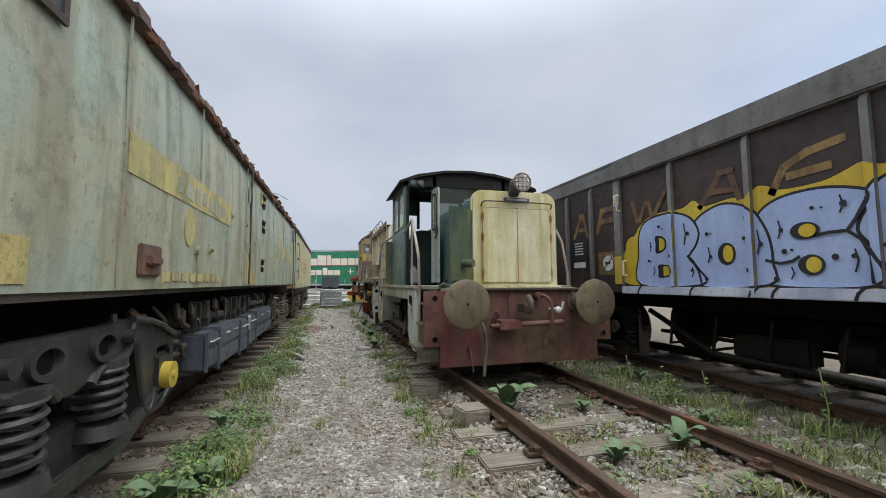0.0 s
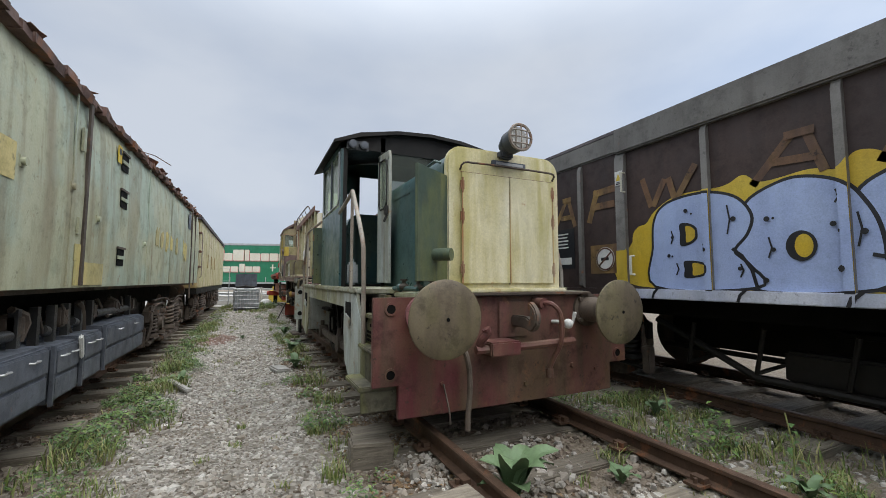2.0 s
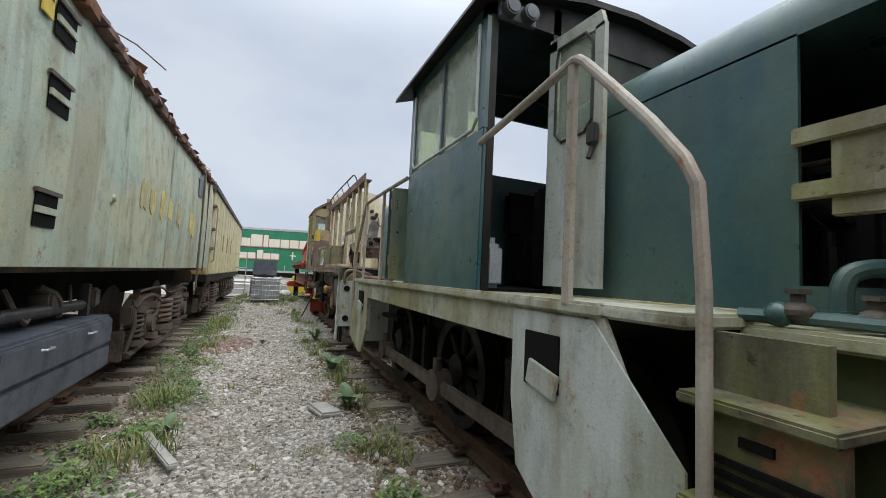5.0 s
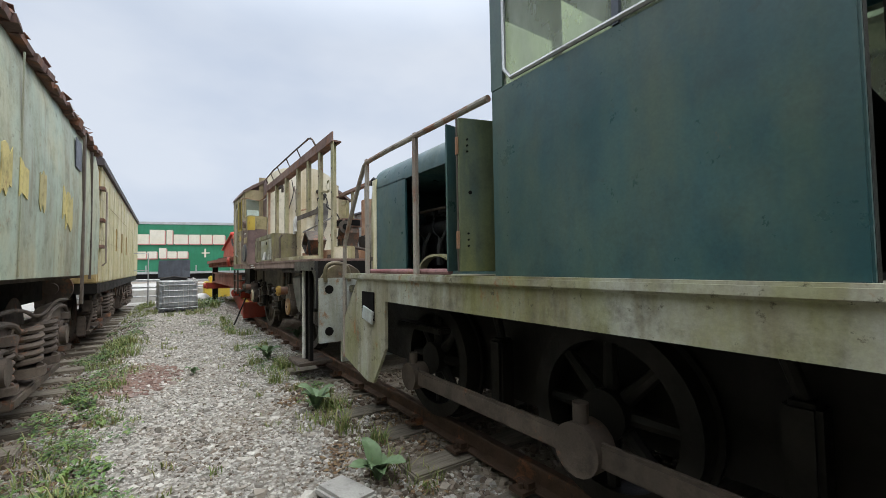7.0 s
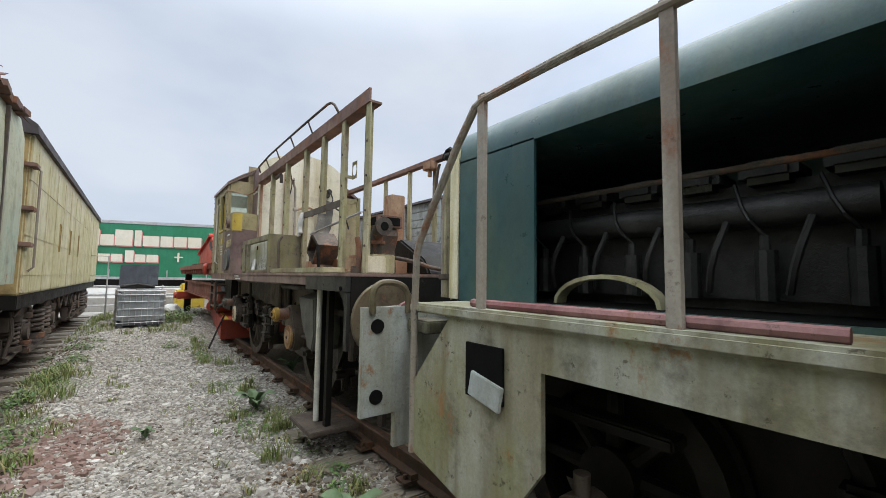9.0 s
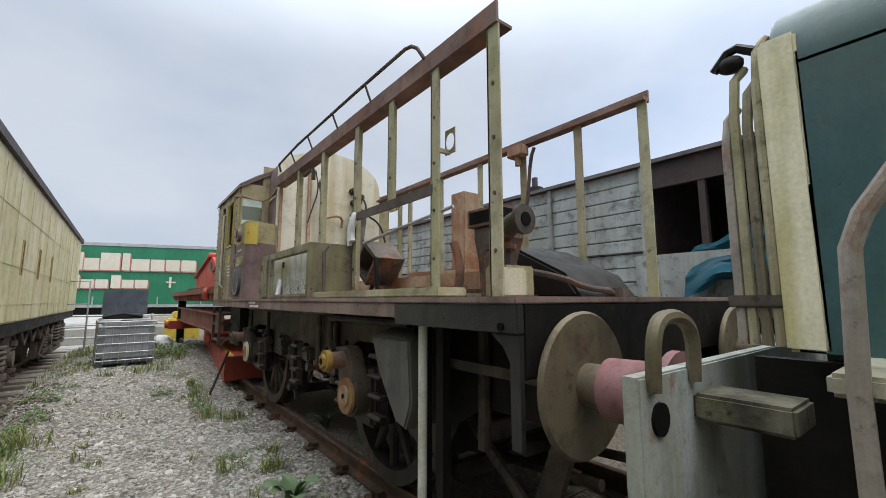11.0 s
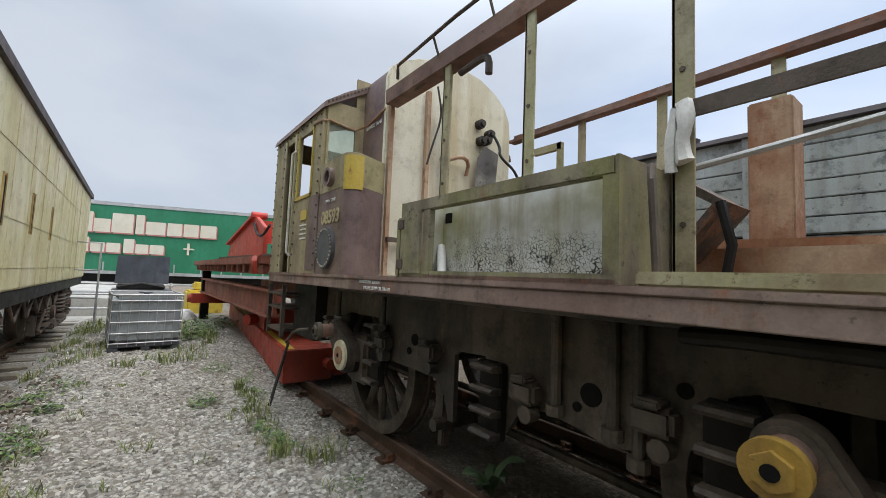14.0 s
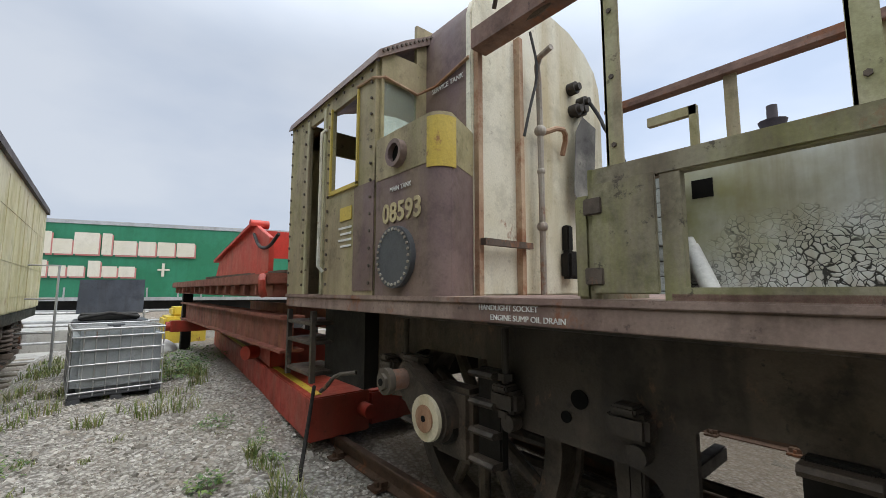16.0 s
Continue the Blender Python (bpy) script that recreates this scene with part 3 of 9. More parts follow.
def ground_material():
    m, nt, b = blank("gravel_ground")
    co = nt.nodes.new("ShaderNodeTexCoord").outputs["Object"]
    v = nt.nodes.new("ShaderNodeTexVoronoi")
    v.inputs["Scale"].default_value = 26.0
    nt.links.new(co, v.inputs["Vector"])
    v2 = nt.nodes.new("ShaderNodeTexVoronoi")
    v2.inputs["Scale"].default_value = 60.0
    nt.links.new(co, v2.inputs["Vector"])
    bw = nt.nodes.new("ShaderNodeRGBToBW")
    nt.links.new(v.outputs["Color"], bw.inputs[0])
    c = mixed(nt, bw.outputs[0], (0.28, 0.265, 0.24), (0.60, 0.58, 0.54))
    c = mixed(nt, ramp(nt, v.outputs["Distance"], 0.25, 0.7), c, (0.10, 0.088, 0.072), 0.75)
    c = mixed(nt, ramp(nt, noisy(nt, co, 0.7, 6, 0.6), 0.48, 0.68), c, (0.20, 0.16, 0.115), 0.6)
    c = mixed(nt, soiled(nt, co), c, (0.135, 0.112, 0.085), 0.6)
    # bare brown earth beside and between the tracks
    sp = nt.nodes.new("ShaderNodeSeparateXYZ")
    nt.links.new(co, sp.inputs[0])
    off = nt.nodes.new("ShaderNodeMath")
    off.operation = "ADD"
    off.inputs[1].default_value = -0.05
    nt.links.new(sp.outputs[0], off.inputs[0])
    ab = nt.nodes.new("ShaderNodeMath")
    ab.operation = "ABSOLUTE"
    nt.links.new(off.outputs[0], ab.inputs[0])
    wob = nt.nodes.new("ShaderNodeMath")
    wob.operation = "MULTIPLY_ADD"
    wob.inputs[1].default_value = 1.5
    nt.links.new(noisy(nt, co, 2.2, 6, 0.65), wob.inputs[0])
    nt.links.new(ab.outputs[0], wob.inputs[2])
    farther = nt.nodes.new("ShaderNodeMapRange")   # the gravel spreads over the tracks further along
    farther.inputs["From Min"].default_value, farther.inputs["From Max"].default_value = 9.5, 12.5
    farther.inputs["To Min"].default_value, farther.inputs["To Max"].default_value = 0.0, -0.75
    nt.links.new(sp.outputs[1], farther.inputs["Value"])
    both = nt.nodes.new("ShaderNodeMath")
    nt.links.new(farther.outputs[0], both.inputs[0])
    nt.links.new(wob.outputs[0], both.inputs[1])
    mr = nt.nodes.new("ShaderNodeMapRange")
    mr.inputs["From Min"].default_value, mr.inputs["From Max"].default_value = 1.35, 2.1
    nt.links.new(both.outputs[0], mr.inputs["Value"])
    earth = mixed(nt, noisy(nt, co, 12, 6), (0.085, 0.063, 0.043), (0.24, 0.19, 0.135))
    c = mixed(nt, mr.outputs[0], c, earth, 0.75)
    nt.links.new(c, b.inputs["Base Color"])
    b.inputs["Roughness"].default_value = 0.95
    bp = nt.nodes.new("ShaderNodeBump")
    bp.invert = True
    bp.inputs["Strength"].default_value, bp.inputs["Distance"].default_value = 0.9, 0.03
    nt.links.new(mixed(nt, None, v.outputs["Distance"], v2.outputs["Distance"], 0.4), bp.inputs["Height"])
    nt.links.new(bp.outputs[0], b.inputs["Normal"])
    return m


M_ground = ground_material()
M_sleeper = sleeper_wood()
M_stone = islands("grey_stones", [(0.17, 0.155, 0.135), (0.40, 0.38, 0.345), (0.58, 0.555, 0.51), (0.31, 0.27, 0.225), (0.70, 0.68, 0.64)], soil=True)
M_ballast = islands("brown_ballast", [(0.08, 0.06, 0.045), (0.17, 0.13, 0.10), (0.27, 0.225, 0.18), (0.12, 0.085, 0.06), (0.36, 0.32, 0.27)])
M_brickbits = islands("crushed_brick", [(0.24, 0.15, 0.125), (0.30, 0.20, 0.17), (0.21, 0.13, 0.11), (0.36, 0.30, 0.27)])
M_grass = islands("grass_blades", [(0.10, 0.16, 0.035), (0.17, 0.24, 0.05), (0.22, 0.27, 0.08), (0.36, 0.31, 0.14), (0.13, 0.20, 0.045)], 0.6)
M_leaf = islands("weed_leaves", [(0.05, 0.11, 0.035), (0.085, 0.17, 0.045), (0.14, 0.25, 0.055), (0.22, 0.30, 0.07)], 0.5)
M_dock = islands("dock_leaves", [(0.09, 0.16, 0.075), (0.13, 0.21, 0.10), (0.17, 0.25, 0.12)], 0.6)
M_deadleaf = islands("dry_litter", [(0.12, 0.065, 0.035), (0.20, 0.12, 0.06), (0.27, 0.18, 0.09), (0.09, 0.05, 0.03)], 0.85)


# ---- ground ----
def spread(lo, hi, step, far, grow=1.35):
    mid = list(np.arange(lo, hi + 1e-6, step))
    up, s = [], step
    while (up[-1] if up else hi) < far:
        s *= grow
        up.append((up[-1] if up else hi) + s)
    down, s = [], step
    while (down[-1] if down else lo) > -far:
        s *= grow
        down.append((down[-1] if down else lo) - s)
    return down[::-1] + mid + up


def ground_z(x, y):
    near = 1.0 if abs(x) < 30 and -20 < y < 60 else 0.0
    z = 0.035 + 0.035 * noise.noise((x * 0.5, y * 0.5, 0.3)) + 0.014 * noise.noise((x * 2.3, y * 2.3, 4.0)) + 0.006 * noise.noise((x * 7, y * 7, 9.0))
    z += 0.035 * min(1.0, max(0.0, (y - 12) / 10))
    z += 0.045 * min(1.0, max(0.0, (y - 11) / 2)) * min(1.0, max(0.0, (x - 0.6) / 0.6))
    start = 15.2 + 2.0 * min(1.0, max(0.0, (x - 0.9) / 0.4))
    rise = min(1.0, max(0.0, (y - start) / 3.2)) * min(1.0, max(0.0, (x + 1.35) / 0.6))
    z += 0.16 * rise * rise * (3 - 2 * rise) * (1.0 if y < 27 else max(0.0, 1 - (y - 27) / 3))
    return z * near + 0.05 * (1 - near)


gx, gy = spread(-4.4, 8.0, 0.12, 900), spread(-3.0, 29.0, 0.14, 900)
gv = [(x, y, ground_z(x, y)) for y in gy for x in gx]
nx = len(gx)
gf = [(j * nx + i, j * nx + i + 1, (j + 1) * nx + i + 1, (j + 1) * nx + i) for j in range(len(gy) - 1) for i in range(nx - 1)]
me = bpy.data.meshes.new("ground")
me.from_pydata(gv, [], gf)
me.polygons.foreach_set("use_smooth", [True] * len(me.polygons))
me.materials.append(M_ground)
tagged(new("ground", me), "pale grey gravel path with brown earth beside the tracks", "ground", kind="structure")

# ---- railway tracks ----
RAIL_TOP = 0.25


def rail_outline(cx):
    half = [(0.065, 0.0), (0.065, 0.012), (0.012, 0.03), (0.010, 0.10), (0.034, 0.112), (0.034, 0.138), (0.026, 0.145)]
    z0 = RAIL_TOP - 0.145
    return [(cx + x, z0 + z) for x, z in half] + [(cx - x, z0 + z) for x, z in half[::-1]]


def sleeper_mesh():
    s = Shape()
    s.box(-1.3, 1.3, -0.125, 0.125, -0.13, 0.0, 0.012)
    s.rough(0.012, 2.0)
    me = bpy.data.meshes.new("sleeper")
    s.bm.to_mesh(me)
    s.bm.free()
    me.materials.append(M_sleeper)
    return me


SLEEPER = sleeper_mesh()


def track(cx, y0, y1, label, top=0.11):
    t = thing("railway_track", (cx, (y0 + y1) / 2, 0), label, "railway track", kind="structure")
    for side in (-0.752, 0.752):
        part("rail", Shape().slab(rail_outline(cx + side), "y", y0, y1), M_rail, t, "rusty steel rail")
    fix = Shape()
    n = int((y1 - y0) / 0.68)
    for k in range(n):
        y = y0 + 0.3 + k * 0.68 + random.uniform(-0.04, 0.04)
        ob = new("sleeper", SLEEPER)
        ob.parent = t
        ob.matrix_basis = pose(random.uniform(-0.05, 0.05), y - (y0 + y1) / 2, top + random.uniform(-0.022, 0.006), random.uniform(-1.5, 1.5), random.uniform(-0.5, 0.5), random.uniform(-1.5, 1.5))
        for side in (-0.752, 0.752):
            fix.box(cx + side - 0.17, cx + side + 0.17, y - 0.06, y + 0.06, 0.108, 0.128)
            for e in (-0.08, 0.08):
                fix.box(cx + side + e - 0.03, cx + side + e + 0.03, y - 0.05, y + 0.05, 0.12, 0.165)
                fix.cyl((cx + side + e * 1.6, y, 0.12), (cx + side + e * 1.6, y, 0.16), 0.016, seg=6)
    tagged(part("rail_chair", fix, M_rail, t), kind="stuff")
    return t


track(2.48, -4.0, 27.0, "overgrown track with rusty rails on weathered wooden sleepers", 0.088)
track(-2.53, -6.0, 32.0, "rusty track on rotting wooden sleepers under the old stock")
track(5.85, -8.0, 24.0, "weedy siding track under the graffitied wagon")


# ---- long vehicle underframes ----
def spoked_wheel(x, y, z, r, parent, side, spokes=9, material=M_black, name="wheel"):
    """A wheel in the y-z plane; side is +1 or -1, the way its outer face looks along x."""
    s = Shape()
    o = [(y + r * math.cos(2 * math.pi * k / 32), z + r * math.sin(2 * math.pi * k / 32)) for k in range(32)]
    i = [(y + (r - 0.10) * math.cos(2 * math.pi * k / 32), z + (r - 0.10) * math.sin(2 * math.pi * k / 32)) for k in range(32)]
    s.ring(o, i, "x", x - 0.065, x + 0.065)
    f = [(y + (r + 0.028) * math.cos(2 * math.pi * k / 32), z + (r + 0.028) * math.sin(2 * math.pi * k / 32)) for k in range(32)]
    s.ring(f, i, "x", x - side * 0.095, x - side * 0.065)
    s.cyl((x - 0.09, y, z), (x + 0.09, y, z), 0.13, seg=18)
    w = part(name, s, material, parent)
    for k in range(spokes):
        a = 2 * math.pi * k / spokes
        part("spoke", Shape().cyl((x, y + 0.1 * math.cos(a), z + 0.1 * math.sin(a)), (x, y + (r - 0.07) * math.cos(a), z + (r - 0.07) * math.sin(a)), 0.045, 0.032, 8), material, w)
    return w


def disc_wheel(x, y, z, r, parent, material=M_brownsteel):
    s = Shape()
    s.cyl((x - 0.06, y, z), (x + 0.06, y, z), r, seg=30)
    s.cyl((x - 0.075, y, z), (x + 0.075, y, z), 0.14, seg=16)
    s.cyl((x - 0.09, y, z), (x - 0.06, y, z), r + 0.025, seg=30)
    return part("wheel", s, material, parent)


def bogie(yc, xc, face, parent, material=M_black):
    """A two-axle bogie whose visible side frame stands at x = face, on a track centred on xc."""
    d = 1 if face > xc else -1
    b = part("bogie", Shape().slab([(yc - 1.75, 0.78), (yc - 1.75, 0.98), (yc - 1.45, 1.12), (yc - 0.75, 1.10), (yc - 0.5, 0.96), (yc + 0.5, 0.96), (yc + 0.75, 1.10), (yc + 1.45, 1.12), (yc + 1.75, 0.98), (yc + 1.75, 0.78), (yc + 1.5, 0.86), (yc + 0.8, 0.86), (yc + 0.5, 0.70), (yc - 0.5, 0.70), (yc - 0.8, 0.86), (yc - 1.5, 0.86)], "x", face - 0.06, face + 0.06, 0.012), material, parent)
    part("frame_rib", Shape().tube([(face + 0.07 * d, yc - 1.7, 0.97), (face + 0.08 * d, yc - 1.4, 1.09), (face + 0.08 * d, yc - 0.75, 1.08), (face + 0.08 * d, yc - 0.5, 0.95), (face + 0.08 * d, yc + 0.5, 0.95), (face + 0.08 * d, yc + 0.75, 1.08), (face + 0.08 * d, yc + 1.4, 1.09), (face + 0.07 * d, yc + 1.7, 0.97)], 0.025, 8, 1).tube([(face + 0.07 * d, yc - 1.5, 0.87), (face + 0.08 * d, yc - 0.8, 0.87), (face + 0.08 * d, yc - 0.5, 0.71), (face + 0.08 * d, yc + 0.5, 0.71), (face + 0.08 * d, yc + 0.8, 0.87), (face + 0.07 * d, yc + 1.5, 0.87)], 0.025, 8, 1), material, parent)
    for e in (-0.62, 0.62):
        part("frame_eye", Shape().ring([(yc + e + 0.15 * math.cos(2 * math.pi * k / 20), 0.96 + 0.09 * math.sin(2 * math.pi * k / 20)) for k in range(20)], [(yc + e + 0.10 * math.cos(2 * math.pi * k / 20), 0.96 + 0.055 * math.sin(2 * math.pi * k / 20)) for k in range(20)], "x", face + 0.02 * d, face + 0.085 * d), material, parent)
    for dy in (-1.15, 1.15):
        for sx in (-0.752, 0.752):
            disc_wheel(xc + sx, yc + dy, RAIL_TOP + 0.48, 0.48, parent)
        part("axlebox", Shape().box(face - 0.10, face + 0.10 * d, yc + dy - 0.16, yc + dy + 0.16, 0.58, 0.90, 0.03).cyl((face, yc + dy, 0.73), (face + 0.16 * d, yc + dy, 0.73), 0.11), M_brownsteel, parent)
        for e in (-0.33, 0.33):
            part("coil_spring", Shape().coil((face + 0.02 * d, yc + dy + e), 0.085, 0.022, 0.56, 0.90, 5.5).cyl((face + 0.02 * d, yc + dy + e, 0.50), (face + 0.02 * d, yc + dy + e, 0.56), 0.13).cyl((face + 0.02 * d, yc + dy + e, 0.90), (face + 0.02 * d, yc + dy + e, 0.98), 0.12), material, parent)
        part("brake_hanger", Shape().tube([(face + 0.05 * d, yc + dy - 0.52, 1.05), (face + 0.08 * d, yc + dy - 0.56, 0.75), (face + 0.02 * d, yc + dy - 0.6, 0.45)], 0.025).box(face - 0.12, face, yc + dy - 0.66, yc + dy - 0.55, 0.35, 0.70, 0.015), M_brownsteel, parent)
        part("tie_bar", Shape().tube([(face + 0.03 * d, yc + dy - 0.55, 0.40), (face + 0.05 * d, yc + dy, 0.46), (face + 0.03 * d, yc + dy + 0.55, 0.40)], 0.035), material, parent)
    part("bolster", Shape().box(min(face - 0.05, face - 0.35 * d), max(face + 0.05, face - 0.35 * d), yc - 0.42, yc + 0.42, 0.48, 0.70, 0.02).coil((face + 0.06 * d, yc - 0.3), 0.125, 0.03, 0.62, 0.98, 5).coil((face + 0.06 * d, yc + 0.3), 0.125, 0.03, 0.62, 0.98, 5).cyl((face + 0.06 * d, yc - 0.3, 0.54), (face + 0.06 * d, yc - 0.3, 0.62), 0.17, seg=18).cyl((face + 0.06 * d, yc + 0.3, 0.54), (face + 0.06 * d, yc + 0.3, 0.62), 0.17, seg=18).box(face - 0.04, face + 0.14, yc - 0.9, yc + 0.9, 0.36, 0.46, 0.02), material, parent)
    part("pipework", Shape().tube([(face + 0.07 * d, yc - 1.6, 1.16), (face + 0.09 * d, yc - 0.6, 1.2), (face + 0.08 * d, yc + 0.2, 1.02), (face + 0.09 * d, yc + 0.9, 1.18), (face + 0.07 * d, yc + 1.7, 1.14)], 0.018, smooth=2), M_brownsteel, parent)
    return b


def beam_bogie(yc, xc, face, parent, material):
    """A bogie with cast side frame, coil springs on a swan-neck equalising beam and pedestal axleboxes."""
    half = [(0.0, 1.24), (0.45, 1.24), (0.62, 1.26), (0.95, 1.20), (1.30, 1.12), (1.46, 1.02), (1.48, 0.70), (1.42, 0.60), (1.37, 0.62), (1.37, 0.92), (1.30, 0.99), (1.12, 0.99), (1.06, 0.92), (1.04, 0.62), (0.94, 0.52), (0.84, 0.54), (0.78, 0.80), (0.70, 1.00), (0.60, 1.06), (0.52, 1.02), (0.24, 1.02), (0.15, 0.93), (0.0, 0.90)]
    part("bogie_frame", Shape().slab([(yc + y, z) for y, z in half] + [(yc - y, z) for y, z in half[-2:0:-1]], "x", face - 0.05, face + 0.05, 0.012), material, parent, "cast black bogie side frame")
    f = face + 0.055
    lip = [(0.15, 0.93), (0.24, 1.01), (0.52, 1.01), (0.62, 1.08), (0.66, 1.24)]
    for d in (-1, 1):
        part("frame_lip", Shape().tube([(f, yc + d * y, z) for y, z in lip], 0.030, 8, 1), material, parent)
        part("jaw_lip", Shape().tube([(f, yc + d * y, z) for y, z in ((0.66, 1.23), (0.72, 1.0), (0.82, 0.72), (0.90, 0.55), (1.0, 0.56), (1.05, 0.70))], 0.026, 8, 1), material, parent)
        part("top_strap", Shape().tube([(f + 0.01, yc + d * 0.62, 1.26), (f + 0.02, yc + d * 1.0, 1.21), (f + 0.01, yc + d * 1.42, 1.06)], 0.024, 8, 1), material, parent)
        part("frame_eye", Shape().ring([(yc + d * 0.26 + 0.14 * math.cos(2 * math.pi * k / 20), 1.13 + 0.095 * math.sin(2 * math.pi * k / 20)) for k in range(20)], [(yc + d * 0.26 + 0.105 * math.cos(2 * math.pi * k / 20), 1.13 + 0.062 * math.sin(2 * math.pi * k / 20)) for k in range(20)], "x", face + 0.03, face + 0.085), material, parent)
        part("frame_eye_void", Shape().cyl((face + 0.048, yc + d * 0.26, 1.13), (face + 0.056, yc + d * 0.26, 1.13), 0.075, seg=16), M_dark, parent)
        part("spring_bolt", Shape().cyl((face + 0.04, yc + d * 0.55, 1.15), (face + 0.12, yc + d * 0.55, 1.15), 0.045, seg=12), material, parent)
        y = yc + d * 0.38
        part("coil_spring", Shape().coil((face + 0.01, y), 0.115, 0.021, 0.66, 1.01, 5.5), material, parent, "heavy black coil spring")
        part("spring_seat", Shape().cyl((face + 0.01, y, 0.58), (face + 0.01, y, 0.66), 0.16, 0.14, 20).cyl((face + 0.01, y, 0.99), (face + 0.01, y, 1.03), 0.13, seg=20), material, parent)
        part("axlebox", Shape().box(face - 0.08, face + 0.07, yc + d * 1.21 - 0.14, yc + d * 1.21 + 0.14, 0.60, 0.94, 0.03), material, parent)
        part("jaw_tie", Shape().tube([(face + 0.03, yc + d * 0.92, 0.53), (face + 0.05, yc + d * 1.2, 0.52), (face + 0.03, yc + d * 1.46, 0.62)], 0.026, 8, 1), material, parent)
        part("drop_link", Shape().box(face - 0.02, face + 0.03, yc + d * 0.38 - 0.03, yc + d * 0.38 + 0.03, 0.45, 0.60), material, parent)
        for sx in (-0.752, 0.752):
            disc_wheel(xc + sx, yc + d * 1.21, RAIL_TOP + 0.48, 0.48, parent, M_black)
    for x0, lift in ((face + 0.02, 0.0), (face - 0.09, 0.05)):
        part("equalising_beam", Shape().slab([(yc - 1.25, 0.60 + lift), (yc - 0.95, 0.54 + lift), (yc - 0.6, 0.40), (yc + 0.6, 0.40), (yc + 0.95, 0.54 + lift), (yc + 1.25, 0.60 + lift), (yc + 1.25, 0.68 + lift), (yc + 0.92, 0.64 + lift), (yc + 0.55, 0.52 + lift), (yc - 0.55, 0.52 + lift), (yc - 0.92, 0.64 + lift), (yc - 1.25, 0.68 + lift)], "x", x0, x0 + 0.05, 0.012), material, parent, "bowed equalising beam")
    part("spring_plank", Shape().box(face - 0.5, face - 0.05, yc - 0.45, yc + 0.45, 0.50, 0.72, 0.02), material, parent)
    part("brake_rod", Shape().tube([(face - 0.02, yc + 1.5, 0.86), (face - 0.02, yc + 1.75, 0.84), (face - 0.05, yc + 2.1, 0.88)], 0.03), M_brownsteel, parent)
    part("brake_lever", Shape().tube([(face, yc + 1.48, 0.98), (face + 0.02, yc + 1.7, 0.96), (face, yc + 1.85, 0.80), (face - 0.04, yc + 2.05, 0.76)], 0.022, 8, 1), M_brownsteel, parent)
    part("brake_cylinder", Shape().cyl((face - 0.12, yc + 1.60, 1.02), (face - 0.12, yc + 1.95, 1.02), 0.08), material, parent)


# ---- the long green locomotive ----
LOCO = thing("old_diesel_locomotive", (-2.53, 4.0, RAIL_TOP), "derelict diesel locomotive in faded green with a flaking rusty roof", "locomotive")
LX = lambda y: -1.235 + 0.0105 * (y - 3.6)   # its near face leans in a little along the track
LTOP = lambda y: 3.22 + 0.006 * (y - 3.0)
Y0, Y1 = -7.0, 15.1


def loco_body():
    s = Shape()
    prof = [(-1.30, 1.46, 0.06), (-0.0, 1.46, -0.0), (0.0, 2.3, 0.012), (0.0, 3.0, -0.01), (0.0, 3.22, -0.05), (-0.30, 3.52, -0.0), (-0.75, 3.72, 0), (-1.30, 3.78, 0), (-1.85, 3.72, 0), (-2.3, 3.52, 0), (-2.6, 3.22, 0), (-2.6, 1.46, 0)]
    ys = list(np.arange(Y0, Y1 + 0.01, 0.55))
    rows = []
    for y in ys:
        k = 1.0 if y < Y1 - 0.7 else 0.985
        rows.append([s.bm.verts.new((LX(y) + px + dx, y, pz if pz < 1.5 else pz + LTOP(y) - 3.22)) for px, pz, dx in prof])
    n = len(prof)
    for a, b in zip(rows[:-1], rows[1:]):
        for k in range(n):
            s.bm.faces.new((a[k], a[(k + 1) % n], b[(k + 1) % n], b[k]))
    s.bm.faces.new(rows[0])
    s.bm.faces.new(rows[-1][::-1])
    bmesh.ops.recalc_face_normals(s.bm, faces=s.bm.faces)
    return s


part("body", loco_body(), M_green, LOCO, "green body side streaked with rust and algae")


def loco_strip(name, y0, y1, z0, z1, material, proud=0.008, label="", n=0, rough=0.0):
    """A plate that lies on the leaning face."""
    s = Shape()
    n = n or max(1, int((y1 - y0) / 0.25))
    pts = [(y0 + (y1 - y0) * k / n, z0 + random.uniform(-rough, rough)) for k in range(n + 1)] + [(y1 - (y1 - y0) * k / n, z1 + random.uniform(-rough, rough)) for k in range(n + 1)]
    s.slab(pts, "x", 0.0, proud)
    for v in s.bm.verts:
        v.co.x += LX(v.co.y) + 0.004 + 0.010 * max(0, 1 - abs(v.co.z - 2.3) / 0.8)
    return part(name, s, material, LOCO, label)


loco_strip("yellow_band", 2.93, 5.52, 2.20, 2.46, M_greenband, 0.004, "flaking pale yellow band")
loco_strip("yellow_patch", -1.0, 2.14, 1.50, 1.70, M_greenband, 0.004)
loco_strip("yellow_patch", 6.62, 7.38, 1.48, 1.70, M_greenband, 0.004)
loco_strip("yellow_patch", 6.60, 6.78, 1.70, 1.86, M_greenband, 0.0042)
for y in (4.1,):
    s = Shape().slab([(y + 0.13 * math.cos(a), 2.0 + 0.17 * math.sin(a)) for a in (2 * math.pi * k / 20 for k in range(20))], "x", LX(y) + 0.005, LX(y) + 0.014)
    part("faded_disc", s, M_greenband, LOCO, "faded yellow disc")
